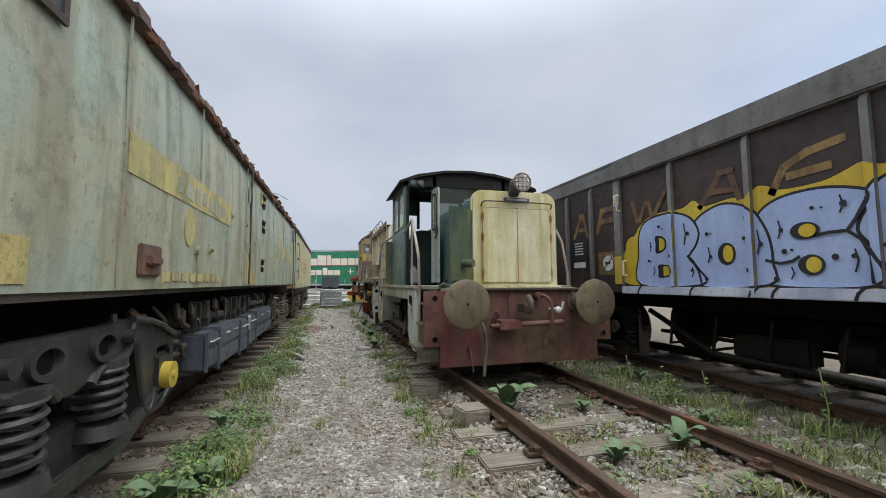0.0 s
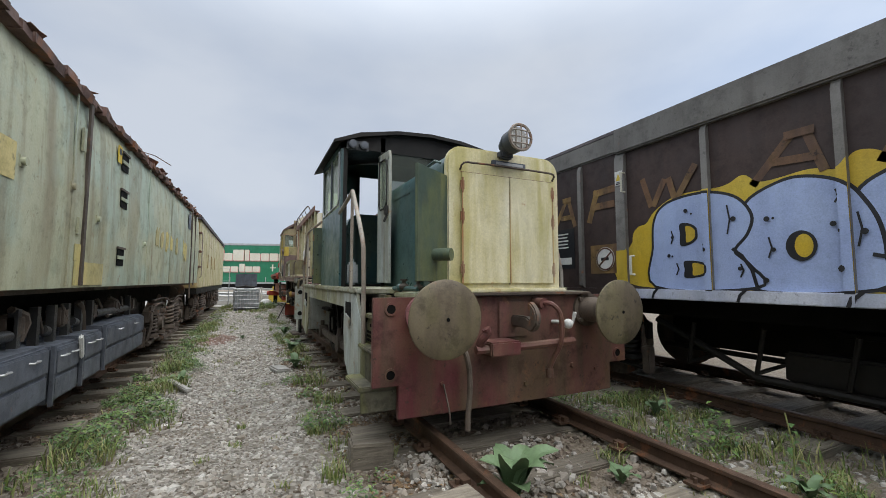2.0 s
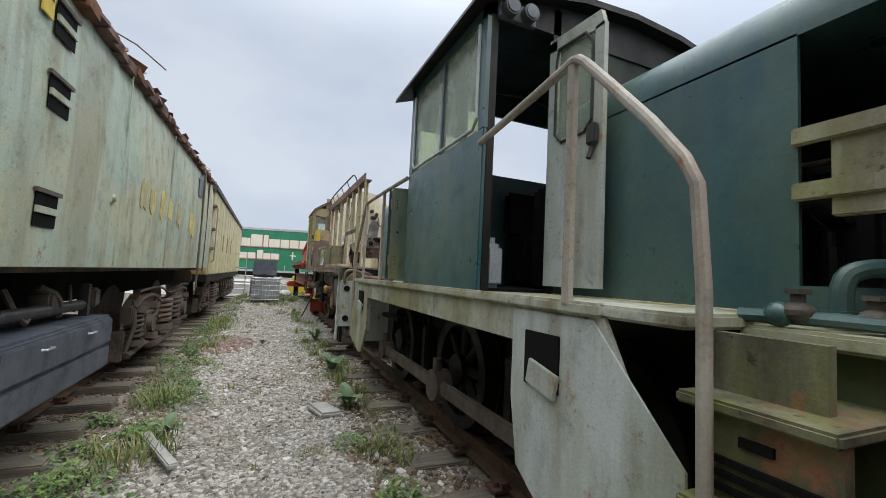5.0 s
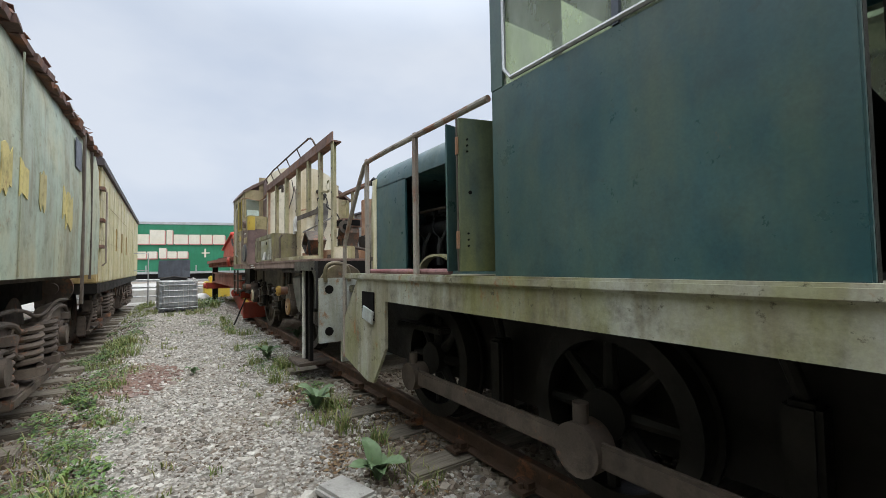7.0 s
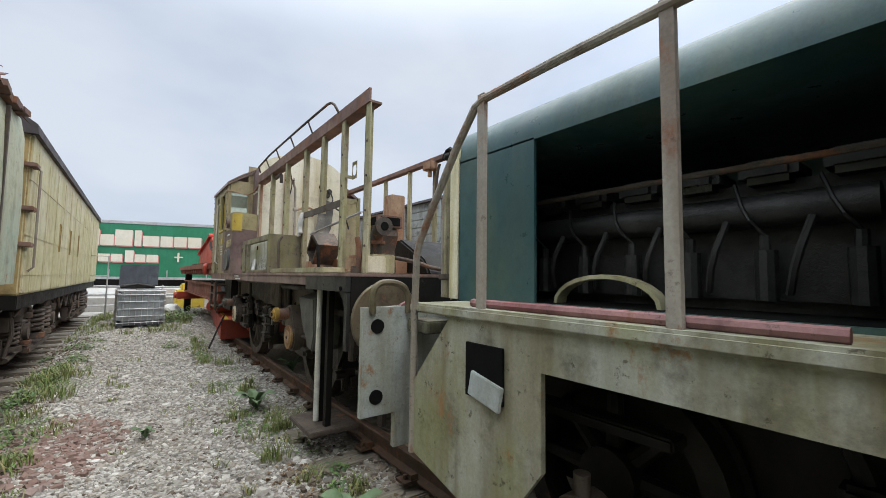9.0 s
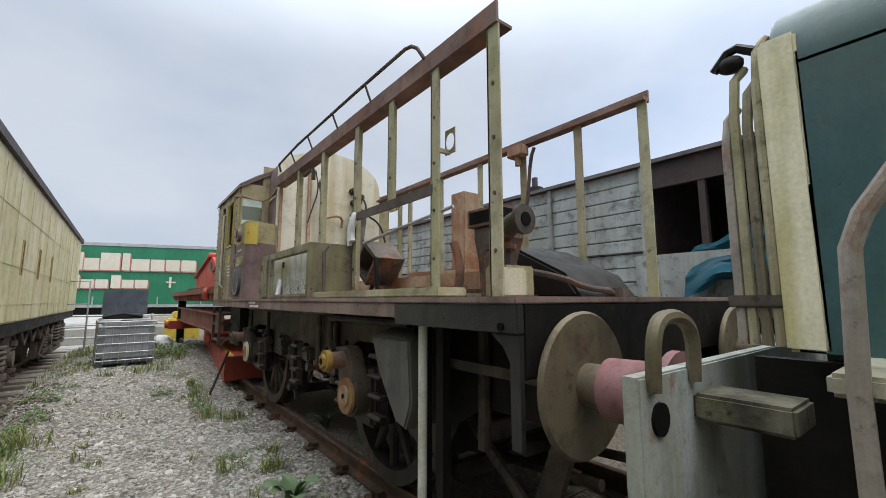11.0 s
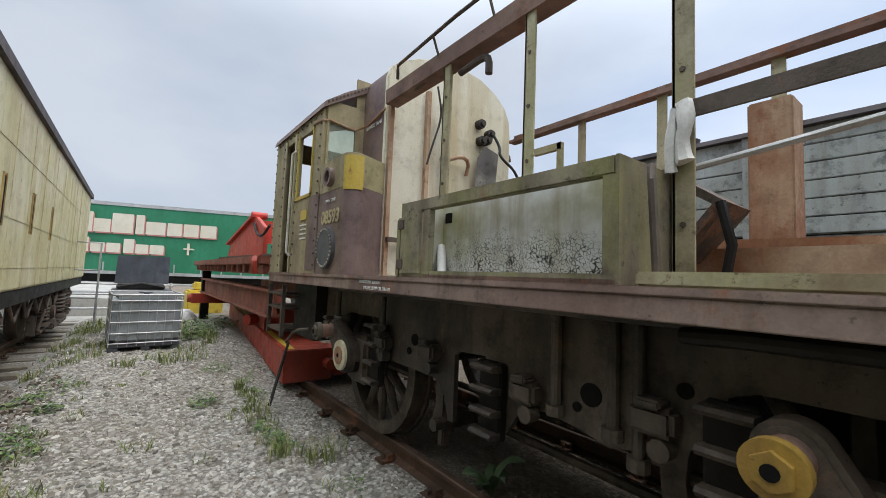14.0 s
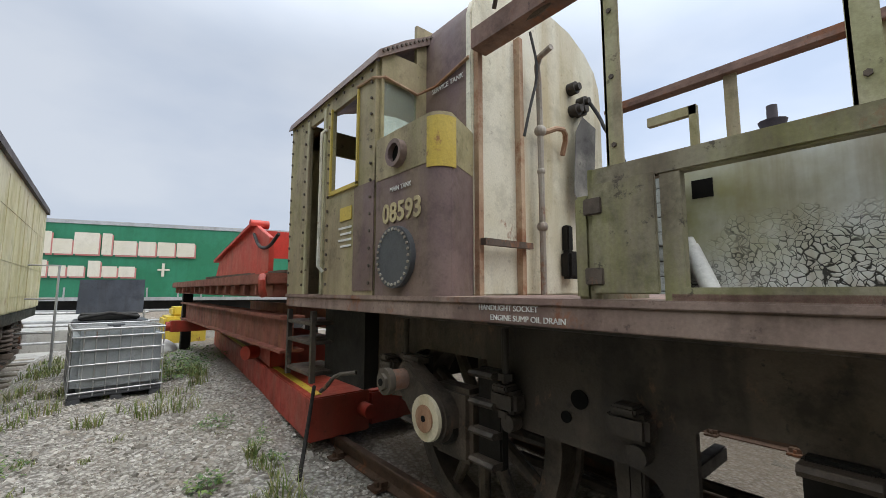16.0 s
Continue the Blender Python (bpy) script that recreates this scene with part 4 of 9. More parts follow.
# remains of lettering: unreadable stubs
for k in range(7):
    y = 3.75 + k * 0.22
    loco_strip("faded_letter", y, y + 0.13 + random.uniform(-0.03, 0.03), 2.24 + 0.02 * random.random(), 2.38, M_green, 0.0075, rough=0.02, n=3)
for k in range(8):
    y = 3.55 + k * 0.21
    loco_strip("faded_letter", y, y + 0.14, 1.51, 1.59, M_greenband, 0.005, rough=0.015, n=3)
for k, y in enumerate((9.75, 10.1, 10.55, 10.95, 11.5, 12.4)):
    loco_strip("faded_letter", y, y + 0.22, 2.08 + 0.02 * (k % 2), 2.36, M_greenband, 0.005, rough=0.05, n=4)
loco_strip("yellow_patch", 12.55, 12.9, 2.0, 2.35, M_greenband, 0.005, rough=0.05, n=4)
# upright joints and straps
for y, w, m in ((2.88, 0.02, M_green), (4.35, 0.015, M_green), (6.46, 0.02, M_green), (9.2, 0.015, M_green), (11.0, 0.015, M_green)):
    loco_strip("panel_joint", y, y + w, 1.48, 3.2, m, 0.01)
loco_strip("strap", 6.74, 6.80, 1.48, 3.22, M_brownsteel, 0.022, "rusty upright strap")
loco_strip("strap", 13.52, 13.60, 1.1, 3.28, M_brownsteel, 0.025, "rusty upright strap")
loco_strip("hinge", 6.60, 6.66, 2.72, 2.94, M_green, 0.02)
loco_strip("hinge", 6.60, 6.66, 1.95, 2.1, M_green, 0.02)
for z in (2.95, 2.50, 1.80):
    y = 7.95
    loco_strip("vent", y - 0.13, y + 0.13, z - 0.10, z + 0.10, M_dark, 0.006, "dark louvred vent")
    loco_strip("vent_slat", y - 0.13, y + 0.13, z - 0.02, z + 0.02, M_green, 0.02)
    loco_strip("vent_frame", y - 0.15, y + 0.15, z + 0.10, z + 0.125, M_brownsteel, 0.02)
loco_strip("warning_sign", 7.66, 7.78, 2.9, 3.1, M_gyellow, 0.010, "small yellow warning plate")
loco_strip("warning_symbol", 7.675, 7.765, 3.0, 3.07, M_gblack, 0.012)
for y, z in ((3.3, 1.66),):
    part("lamp_bracket", Shape().box(LX(y), LX(y) + 0.03, y - 0.16, y + 0.18, z - 0.11, z + 0.11, 0.01).box(LX(y) + 0.02, LX(y) + 0.07, y - 0.09, y + 0.1, z - 0.03, z + 0.03, 0.01), M_beam, LOCO, "rusted lamp bracket")
for y, z in ((6.45, 2.35), (7.1, 2.15), (4.75, 1.86), (5.6, 2.35), (4.3, 1.82), (9.0, 2.05)):
    part("filler_stub", Shape().cyl((LX(y) - 0.01, y, z), (LX(y) + 0.045, y, z), 0.03).box(LX(y), LX(y) + 0.02, y - 0.04, y + 0.04, z - 0.05, z + 0.05, 0.008), M_green, LOCO)
loco_strip("side_window", 1.5, 2.22, 2.76, 3.12, M_boxblue, 0.006, "dirty side window")
loco_strip("window_frame", 1.46, 2.26, 2.72, 2.76, M_brownsteel, 0.02)
loco_strip("window_frame", 2.22, 2.26, 2.76, 3.14, M_brownsteel, 0.02)
loco_strip("side_window", 13.05, 13.4, 2.75, 3.1, M_boxblue, 0.006, "dirty side window")
part("end_joint", Shape().box(LX(14.2) - 0.01, LX(14.2) + 0.02, 14.2, 14.24, 1.4, 3.2), M_brownsteel, LOCO)
# ragged gutter with flaking roof skin
s = Shape()
for k in range(120):
    y = Y0 + 0.2 + (Y1 - Y0 - 0.4) * k / 120
    s.box(LX(y) - 0.10, LX(y) + 0.02 + random.uniform(0, 0.03), y - 0.1, y + 0.1, LTOP(y) - 0.02 + random.uniform(-0.02, 0.02), LTOP(y) + 0.035 + random.uniform(-0.01, 0.03), turn=(random.uniform(-6, 6), random.uniform(-15, 15), random.uniform(-5, 5)))
    if random.random() < 0.75:
        s.box(LX(y) - 0.22, LX(y) - 0.02, y - 0.07, y + 0.12, LTOP(y) + 0.05, LTOP(y) + 0.07 + random.uniform(0, 0.03), turn=(random.uniform(-15, 15), random.uniform(0, 50), random.uniform(-25, 25)))
part("gutter", s, M_roofrust, LOCO, "rusted gutter with flaking roof skin")
s = Shape()
for k in range(260):
    y = random.uniform(Y0 + 0.2, Y1 - 0.3)
    l = random.uniform(0.03, 0.10)
    x, z = LX(y) - random.uniform(0.0, 0.2), LTOP(y) + random.uniform(0.02, 0.12)
    s.box(x - l / 2, x + l / 2, y - l, y + l, z, z + 0.006, turn=(random.uniform(-40, 40), random.uniform(-60, 60), random.uniform(0, 180)))
s.tube([(LX(8.5), 8.5, 3.28), (LX(8.6) + 0.14, 8.75, 3.30), (LX(8.6) + 0.30, 9.0, 3.24)], 0.006, 5)
tagged(part("roof_flakes", s, M_roofrust, LOCO), kind="stuff")
s = Shape()
for k in range(40):
    y0 = Y0 + 0.3 + k * 0.55
    pts = [(-0.03, 3.24), (-0.31, 3.545), (-0.76, 3.745), (-1.30, 3.80)]
    for (xa, za), (xb, zb) in zip(pts[:-1], pts[1:]):
        v = [s.bm.verts.new((LX(y) + x, y, z + LTOP(y) - 3.22 + random.uniform(0, 0.015))) for x, z, y in ((xa, za, y0), (xb, zb, y0), (xb, zb, y0 + 0.54), (xa, za, y0 + 0.54))]
        s.bm.faces.new(v)
bmesh.ops.solidify(s.bm, geom=s.bm.faces[:], thickness=0.012)
part("roof_skin", s, M_roofrust, LOCO, "rust-brown roof skin")
for y in (10.6, 11.9, 14.2):
    part("lifting_eye", Shape().tube([(LX(y) - 0.03, y + 0.05 * math.cos(a), LTOP(y) + 0.08 + 0.06 * math.sin(a)) for a in (2 * math.pi * k / 10 for k in range(11))], 0.012, 6), M_brownsteel, LOCO)
# set back and near-black: the shade under the body is in its colour
part("underframe", Shape().box(-3.3, -1.72, Y0 + 0.3, Y1 - 0.2, 1.10, 1.45), M_dark, LOCO, "underframe blackened as painted underside shade")
part("sill", Shape().box(LX(4) - 0.10, LX(4) - 0.035, Y0 + 0.3, Y1 - 0.2, 1.42, 1.46), M_brownsteel, LOCO)
beam_bogie(2.67, -2.53, -1.36, LOCO, M_bogie)
bogie(-3.5, -2.53, -1.42, LOCO)
bogie(12.4, -2.53, -1.40, LOCO, M_brownsteel)
part("yellow_axle_cover", Shape().cyl((-1.295, 3.88, 0.76), (-1.22, 3.88, 0.76), 0.105, seg=22).cyl((-1.22, 3.88, 0.76), (-1.205, 3.88, 0.76), 0.03), M_tyellow, LOCO, "yellow axlebox cover")
for k, (y0, y1, z0, z1, m) in enumerate(((4.75, 5.2, 0.60, 0.98, M_boxblue), (5.25, 6.3, 0.54, 1.0, M_boxblue), (6.36, 6.95, 0.50, 0.97, M_boxblue), (7.0, 7.6, 0.52, 0.99, M_boxblue), (7.66, 9.5, 0.54, 1.02, M_boxblue))):
    bx = part("equipment_box", Shape().box(-2.2, -1.22, y0, y1, z0, z1, 0.02), m, LOCO, "grey-blue equipment box with lids")
    part("box_lid", Shape().box(-1.22, -1.195, y0 + 0.05, y1 - 0.05, z0 + 0.24, z1 - 0.03, 0.008), m, bx)
    part("box_door", Shape().box(-1.22, -1.20, y0 + 0.05, y1 - 0.05, z0 + 0.03, z0 + 0.21, 0.008), m, bx)
    part("box_strap", Shape().box(-1.22, -1.192, y0 - 0.01, y0 + 0.02, z0 - 0.01, z1 + 0.01), m, bx)
    for e in (0.3, 0.7):
        y = y0 + (y1 - y0) * e
        part("handle", Shape().tube([(-1.20, y - 0.06, z1 - 0.09), (-1.17, y - 0.05, z1 - 0.09), (-1.17, y + 0.05, z1 - 0.09), (-1.20, y + 0.06, z1 - 0.09)], 0.008, 6), M_galv, bx)
    loose("hanger", Shape().box(-1.42, -1.36, y0 + 0.1, y0 + 0.16, z1, 1.3).box(-1.42, -1.36, y1 - 0.16, y1 - 0.1, z1, 1.3).cyl((-1.4, y0 + 0.3, z1 + 0.12), (-1.4, y1 - 0.2, z1 + 0.1), 0.045), M_bogie, LOCO)
s = Shape()
for k in range(16):
    y = 3.2 + k * 0.42
    s.tube([(-1.42 + random.uniform(-0.05, 0.05), y, 1.3), (-1.36, y + random.uniform(-0.1, 0.2), 1.15 + random.uniform(-0.1, 0.1)), (-1.40, y + random.uniform(0.1, 0.4), 1.0 + random.uniform(-0.05, 0.15))], random.choice((0.012, 0.02, 0.03)), 6, 1)
    if k % 2:
        s.box(-1.5, -1.36, y, y + 0.14, 1.08, 1.26, 0.02)
loose("pipework", s, M_brownsteel, LOCO)
part("rag", Shape().box(-1.195, -1.165, 6.85, 6.93, 0.78, 1.02, 0.012, (25, 0, 10)).rough(0.015, 9), M_signwhite, LOCO, "white rag caught on the box")

# ---- the cream coach behind it ----
COACH = thing("railway_coach", (-2.5, 21.5, RAIL_TOP), "old cream panelled coach with a dark roof and slit vents", "railway coach")
CX, CY0, CY1 = -1.17, 15.75, 26.9
part("body", Shape().box(-3.75, CX, CY0, CY1, 1.30, 3.36, 0.03), M_coach, COACH, "cream panelled side")
part("end_panel", Shape().box(-3.7, CX - 0.02, CY0 - 0.02, CY0 + 0.3, 1.30, 3.3, 0.02), M_coachend, COACH, "ochre end with beading")
roof = [(CX + 0.05, 3.32), (CX + 0.04, 3.44), (CX - 0.12, 3.56), (CX - 0.5, 3.70), (CX - 1.3, 3.80), (CX - 2.1, 3.70), (CX - 2.5, 3.56), (CX - 2.63, 3.32)]
part("roof", Shape().slab(roof, "y", CY0 - 0.08, CY1 + 0.05), M_coachroof, COACH, "dark curved roof")
s = Shape()
for z in (1.55, 2.05, 2.75):
    s.box(CX - 0.01, CX + 0.006, CY0, CY1, z, z + 0.008)
for k in range(13):
    y = CY0 + 0.4 + k * 0.86
    s.box(CX - 0.01, CX + 0.007, y, y + 0.01, 1.32, 3.2)
part("beading", s, M_coach, COACH)
for y in (18.42, 19.8, 21.2):
    v = part("slit_vent", Shape().box(CX - 0.02, CX + 0.008, y - 0.04, y + 0.05, 1.97, 2.42, 0.004), M_dark, COACH, "dark slit vent with rusty edges")
    part("vent_edge", Shape().box(CX, CX + 0.015, y - 0.055, y - 0.04, 1.95, 2.44).box(CX, CX + 0.015, y + 0.05, y + 0.062, 1.95, 2.44), M_coachend, v)
for z in (1.9, 2.35, 2.9):
    part("end_beam", Shape().box(CX - 0.1, CX + 0.06, CY0 - 0.06, CY0 + 0.15, z, z + 0.06, 0.01), M_beam, COACH)
part("handrail", Shape().tube([(CX + 0.01, 15.95, 1.6), (CX + 0.06, 15.95, 1.65), (CX + 0.06, 15.95, 2.9), (CX + 0.01, 15.95, 2.95)], 0.014), M_tube, COACH)
part("solebar", Shape().box(-3.6, CX - 0.03, CY0, CY1, 1.12, 1.30, 0.01), M_black, COACH)
bogie(18.2, -2.5, -1.42, COACH, M_brownsteel)
bogie(24.6, -2.5, -1.42, COACH, M_brownsteel)
for k in range(5):
    y = 19.9 + k * 0.8
    part("truss_rod", Shape().tube([(-1.3, y, 1.15), (-1.3, y + 0.4, 0.85), (-1.3, y + 0.8, 1.15)], 0.02), M_brownsteel, COACH)
part("buffer", Shape().cyl((-1.67, 15.1, 1.25), (-1.67, 15.75, 1.25), 0.09).cyl((-1.67, 15.18, 1.25), (-1.67, 15.24, 1.25), 0.25, seg=24), M_brownsteel, COACH)

# ---- the bogie box wagon with graffiti ----
WAG = thing("bogie_box_wagon", (5.85, 1.5, RAIL_TOP), "brown steel box wagon with bubble graffiti along its side", "wagon")
WX, WY0, WY1 = 4.47, -7.0, 9.2
part("body", Shape().box(WX, 7.2, WY0, WY1, 1.42, 3.18), M_wagon, WAG, "dark brown ribbed side")
part("rim", Shape().box(WX - 0.07, WX + 0.25, WY0 - 0.02, 5.56, 3.13, 3.45, 0.02).box(WX - 0.03, WX + 0.22, 5.56, WY1 + 0.02, 3.16, 3.42, 0.02), M_rim, WAG, "grey top rim")
part("rim", Shape().box(7.0, 7.26, WY0, WY1, 3.13, 3.40, 0.02), M_rim, WAG)
part("roof_sheet", Shape().slab([(4.46, 3.43), (4.47, 3.475), (5.85, 3.56), (7.2, 3.475), (7.24, 3.43)], "y", WY0, WY1), M_coachroof, WAG)
RIBS = [5.5 - 1.06 * k for k in range(12)] + [6.2, 6.95, 7.7, 8.45, 9.1]
for y in RIBS:
    w = 0.07 if y == 5.5 else 0.032
    part("rib", Shape().slab([(WX + 0.0, 1.42), (WX - 0.05, 1.46), (WX - 0.05, 3.06), (WX - 0.02, 3.14), (WX, 3.14)], "y", y - w, y + w), M_rim if y > 1 else M_wagon, WAG)
part("sole_rail", Shape().box(WX - 0.07, WX + 0.1, WY0, 5.42, 1.32, 1.43, 0.008), M_gwhite, WAG, "sprayed pale bottom rail")
part("sole_rail", Shape().box(WX - 0.06, WX + 0.1, 5.42, WY1, 1.33, 1.43, 0.008), M_wagon, WAG)
# near-black solebar block paints the shade below the wagon floor
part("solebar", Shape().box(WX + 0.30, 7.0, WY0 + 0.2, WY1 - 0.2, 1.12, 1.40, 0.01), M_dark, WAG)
bogie(7.3, 5.85, 4.95, WAG)
bogie(-4.0, 5.85, 4.95, WAG)
s = Shape()
s.tube([(4.9, 5.4, 1.05), (4.9, 4.3, 0.55), (4.9, 1.0, 0.5), (4.9, -1.5, 1.0)], 0.04)
s.tube([(5.3, 5.6, 0.7), (5.3, 0.0, 0.65)], 0.03)
s.box(4.95, 5.15, 3.2, 4.1, 0.55, 0.85, 0.03).box(5.0, 5.4, 1.5, 2.4, 0.5, 0.8, 0.03)
s.cyl((5.2, 2.7, 0.75), (5.2, 3.0, 0.75), 0.2).cyl((5.6, 0.4, 0.72), (5.6, 1.3, 0.72), 0.22)
for k in range(7):
    y = 4.9 - k * 0.7
    s.tube([(4.85, y, 1.05), (4.88, y + 0.1, 0.6), (5.6, y + 0.2, 0.6)], 0.022)
s.box(6.0, 6.2, -4.0, 6.0, 0.62, 1.12, 0.02).box(5.6, 5.9, -2.0, 0.2, 0.70, 1.0, 0.05).box(5.6, 6.1, 2.9, 4.0, 0.72, 1.0, 0.05)
loose("brake_gear", s, M_black, WAG, "black brake rigging")
part("brake_pole", Shape().tube([(4.75, 3.0, 0.60), (4.72, 0.5, 0.52)], 0.025), M_rim, WAG)
loose("grab_handle", Shape().tube([(WX - 0.05, 5.42, 2.62), (WX - 0.11, 5.42, 2.62), (WX - 0.11, 5.42, 2.86), (WX - 0.05, 5.42, 2.86)], 0.014).tube([(WX - 0.05, 5.32, 1.60), (WX - 0.11, 5.32, 1.60), (WX - 0.11, 5.32, 1.82), (WX - 0.05, 5.32, 1.82)], 0.016), M_white, WAG)
part("warning_sign", Shape().box(WX - 0.058, WX - 0.052, 5.45, 5.56, 2.72, 2.90), M_signwhite, WAG, "white warning plate with triangle")
part("warning_symbol", Shape().slab([(5.465, 2.78), (5.545, 2.78), (5.505, 2.87)], "x", WX - 0.061, WX - 0.057), M_gyellow, WAG)
part("sign_bars", Shape().box(WX - 0.061, WX - 0.057, 5.47, 5.54, 2.735, 2.745).box(WX - 0.061, WX - 0.057, 5.47, 5.54, 2.753, 2.763), M_gblack, WAG)
part("yellow_step_post", Shape().box(WX - 0.062, WX - 0.048, 5.42, 5.575, 1.46, 1.9, 0.004), M_gyellow, WAG, "yellow painted ladder foot")


def clipped(s, x0=WX, ribs=RIBS, lift=0.05):
    """Splits flat painting over the ribs, so that it lies on panel and rib alike."""
    out = bmesh.new()
    cuts = sorted({round(y + e * (0.07 if y == 5.5 else 0.032), 4) for y in ribs for e in (-1, 1)})
    for lo, hi in zip([-99] + cuts, cuts + [99]):
        b = s.bm.copy()
        for y, n in ((lo, (0, -1, 0)), (hi, (0, 1, 0))):
            bmesh.ops.bisect_plane(b, geom=b.verts[:] + b.edges[:] + b.faces[:], plane_co=(0, y, 0), plane_no=n, clear_outer=True)
        if b.verts:
            mid = (lo + hi) / 2
            on = any(abs(mid - y) < 0.075 for y in ribs)
            if on:
                bmesh.ops.translate(b, verts=b.verts, vec=(-lift, 0, 0))
            m = bpy.data.meshes.new("tmp")
            b.to_mesh(m)
            out.from_mesh(m)
            bpy.data.meshes.remove(m)
        b.free()
    s.bm.free()
    return out


def loop(pts, n=5):
    """A smooth closed line through a few points."""
    out, k = [], len(pts)
    for i in range(k):
        p0, p1, p2, p3 = (Vector(pts[(i + j - 1) % k]) for j in range(4))
        for j in range(n):
            t = j / n
            out.append(tuple(0.5 * ((2 * p1) + (p2 - p0) * t + (2 * p0 - 5 * p1 + 4 * p2 - p3) * t * t + (3 * p1 - p0 - 3 * p2 + p3) * t ** 3)))
    return out


def blob(name, pts, material, layer, label="", grow=0.0):
    q = loop(pts)
    if grow:
        c = Vector((sum(p[0] for p in q) / len(q), sum(p[1] for p in q) / len(q)))
        m = []
        for i, p in enumerate(q):
            t = (Vector(q[(i + 1) % len(q)]) - Vector(q[i - 1])).normalized()
            nrm = Vector((t.y, -t.x))
            if nrm.dot(Vector(p) - c) < 0:
                nrm = -nrm
            m.append(tuple(Vector(p) + nrm * grow))
        q = m
    s = Shape().slab(q, "x", WX - 0.003 - 0.002 * layer, WX - 0.001 - 0.002 * layer)
    return part(name, clipped(s), material, WAG, label, soft=False)


def stroke(name, pts, w, material, layer, closed=False):
    s = Shape()
    q = loop(pts) if closed else [tuple(p) for p in pts]
    if closed:
        q = q + [q[0]]
    for k, (a, b) in enumerate(zip(q[:-1], q[1:])):
        lift = 0.0007 * (k % 3)
        a, b = Vector(a), Vector(b)
        d = (b - a).normalized()
        nrm = Vector((-d.y, d.x)) * w / 2
        e = d * w * 0.25
        s.slab([tuple(a - e + nrm), tuple(b + e + nrm), tuple(b + e - nrm), tuple(a - e - nrm)], "x", WX - 0.003 - 0.002 * layer - lift, WX - 0.0025 - 0.002 * layer - lift)
    return part(name, clipped(s), material, WAG, soft=False)


# yellow cloud behind the letters, then the letters B, O, S and a fourth that runs on; y falls as one reads
blob("graffiti_cloud", [(5.30, 1.46), (5.37, 2.0), (5.30, 2.16), (5.17, 2.20), (5.05, 2.33), (4.77, 2.46), (4.3, 2.46), (4.11, 2.53), (3.95, 2.43), (3.6, 2.46), (3.42, 2.42), (3.32, 2.52), (3.22, 2.52), (3.05, 2.44), (2.7, 2.44), (2.5, 2.50), (2.38, 2.54), (2.2, 2.48), (1.7, 2.55), (0.9, 2.5), (0.6, 1.46)], M_gyellow, 0, "yellow sprayed cloud behind the letters")
B_ = [(5.06, 1.47), (5.07, 1.9), (5.04, 2.22), (4.88, 2.38), (4.5, 2.42), (4.2, 2.33), (4.06, 2.14), (4.10, 1.97), (4.22, 1.81), (4.09, 1.66), (4.04, 1.47)]
O_ = [(4.22, 1.9), (4.09, 2.24), (3.83, 2.38), (3.62, 2.39), (3.39, 2.29), (3.28, 2.13), (3.21, 1.94), (3.19, 1.7), (3.24, 1.47), (4.1, 1.47)]
S_ = [(3.30, 2.20), (3.09, 2.34), (2.73, 2.37), (2.42, 2.30), (2.35, 2.22), (2.44, 2.05), (2.46, 1.92), (2.36, 1.74), (2.34, 1.47), (3.22, 1.47), (3.26, 1.7), (3.24, 2.0)]
T_ = [(2.50, 1.95), (2.36, 2.24), (2.15, 2.40), (1.5, 2.45), (0.9, 2.2), (0.8, 1.47), (2.36, 1.47), (2.38, 1.75)]
for k, ps in enumerate((T_, S_, O_, B_)):
    blob("graffiti_outline", ps, M_gblack, 1 + 2 * k, grow=0.028)
    blob("graffiti_letter", ps, M_gblue, 2 + 2 * k, "pale blue bubble letter with black outline")
for y, z, a, b, flat in ((4.65, 2.02, 0.095, 0.115, 1), (4.58, 1.645, 0.13, 0.085, 1), (3.68, 1.82, 0.11, 0.13, 0), (2.86, 1.99, 0.13, 0.085, 0), (2.82, 1.655, 0.115, 0.10, 0), (1.6, 2.0, 0.16, 0.12, 0)):
    ring = (0, 0.8, 1.6, 2.4, 3.14, 3.9, 4.7, 5.5)
    if flat:
        o = [(y + a, z - b), (y + a, z), (y + a, z + b), (y, z + b), (y - a * 0.85, z + b * 0.55), (y - a, z), (y - a * 0.85, z - b * 0.6), (y, z - b)]
        i2 = [(y + a * 0.30, z - b * 0.72), (y + a * 0.30, z), (y + a * 0.30, z + b * 0.72), (y - a * 0.2, z + b * 0.68), (y - a * 0.68, z + b * 0.35), (y - a * 0.74, z), (y - a * 0.66, z - b * 0.4), (y - a * 0.2, z - b * 0.7)]
    else:
        o = [(y + a * math.cos(t), z + b * math.sin(t)) for t in ring]
        i2 = [(y - a * 0.18 + a * 0.58 * math.cos(t), z + b * 0.76 * math.sin(t)) for t in ring]
    blob("graffiti_shadow", o, M_gblack, 10)
    blob("graffiti_hole", i2, M_gyellow, 11)
stroke("graffiti_line", [(4.22, 1.83), (4.14, 1.76), (4.06, 1.62), (4.03, 1.48)], 0.03, M_gblack, 10)
stroke("graffiti_line", [(2.36, 2.22), (2.45, 2.05), (2.52, 1.95), (2.66, 1.95), (2.80, 1.93)], 0.03, M_gblack, 10)
stroke("graffiti_line", [(2.52, 1.95), (2.42, 1.86), (2.36, 1.70), (2.34, 1.48)], 0.03, M_gblack, 10)
stroke("graffiti_line", [(3.24, 1.72), (3.1, 1.68), (2.98, 1.70), (2.92, 1.74)], 0.03, M_gblack, 10)
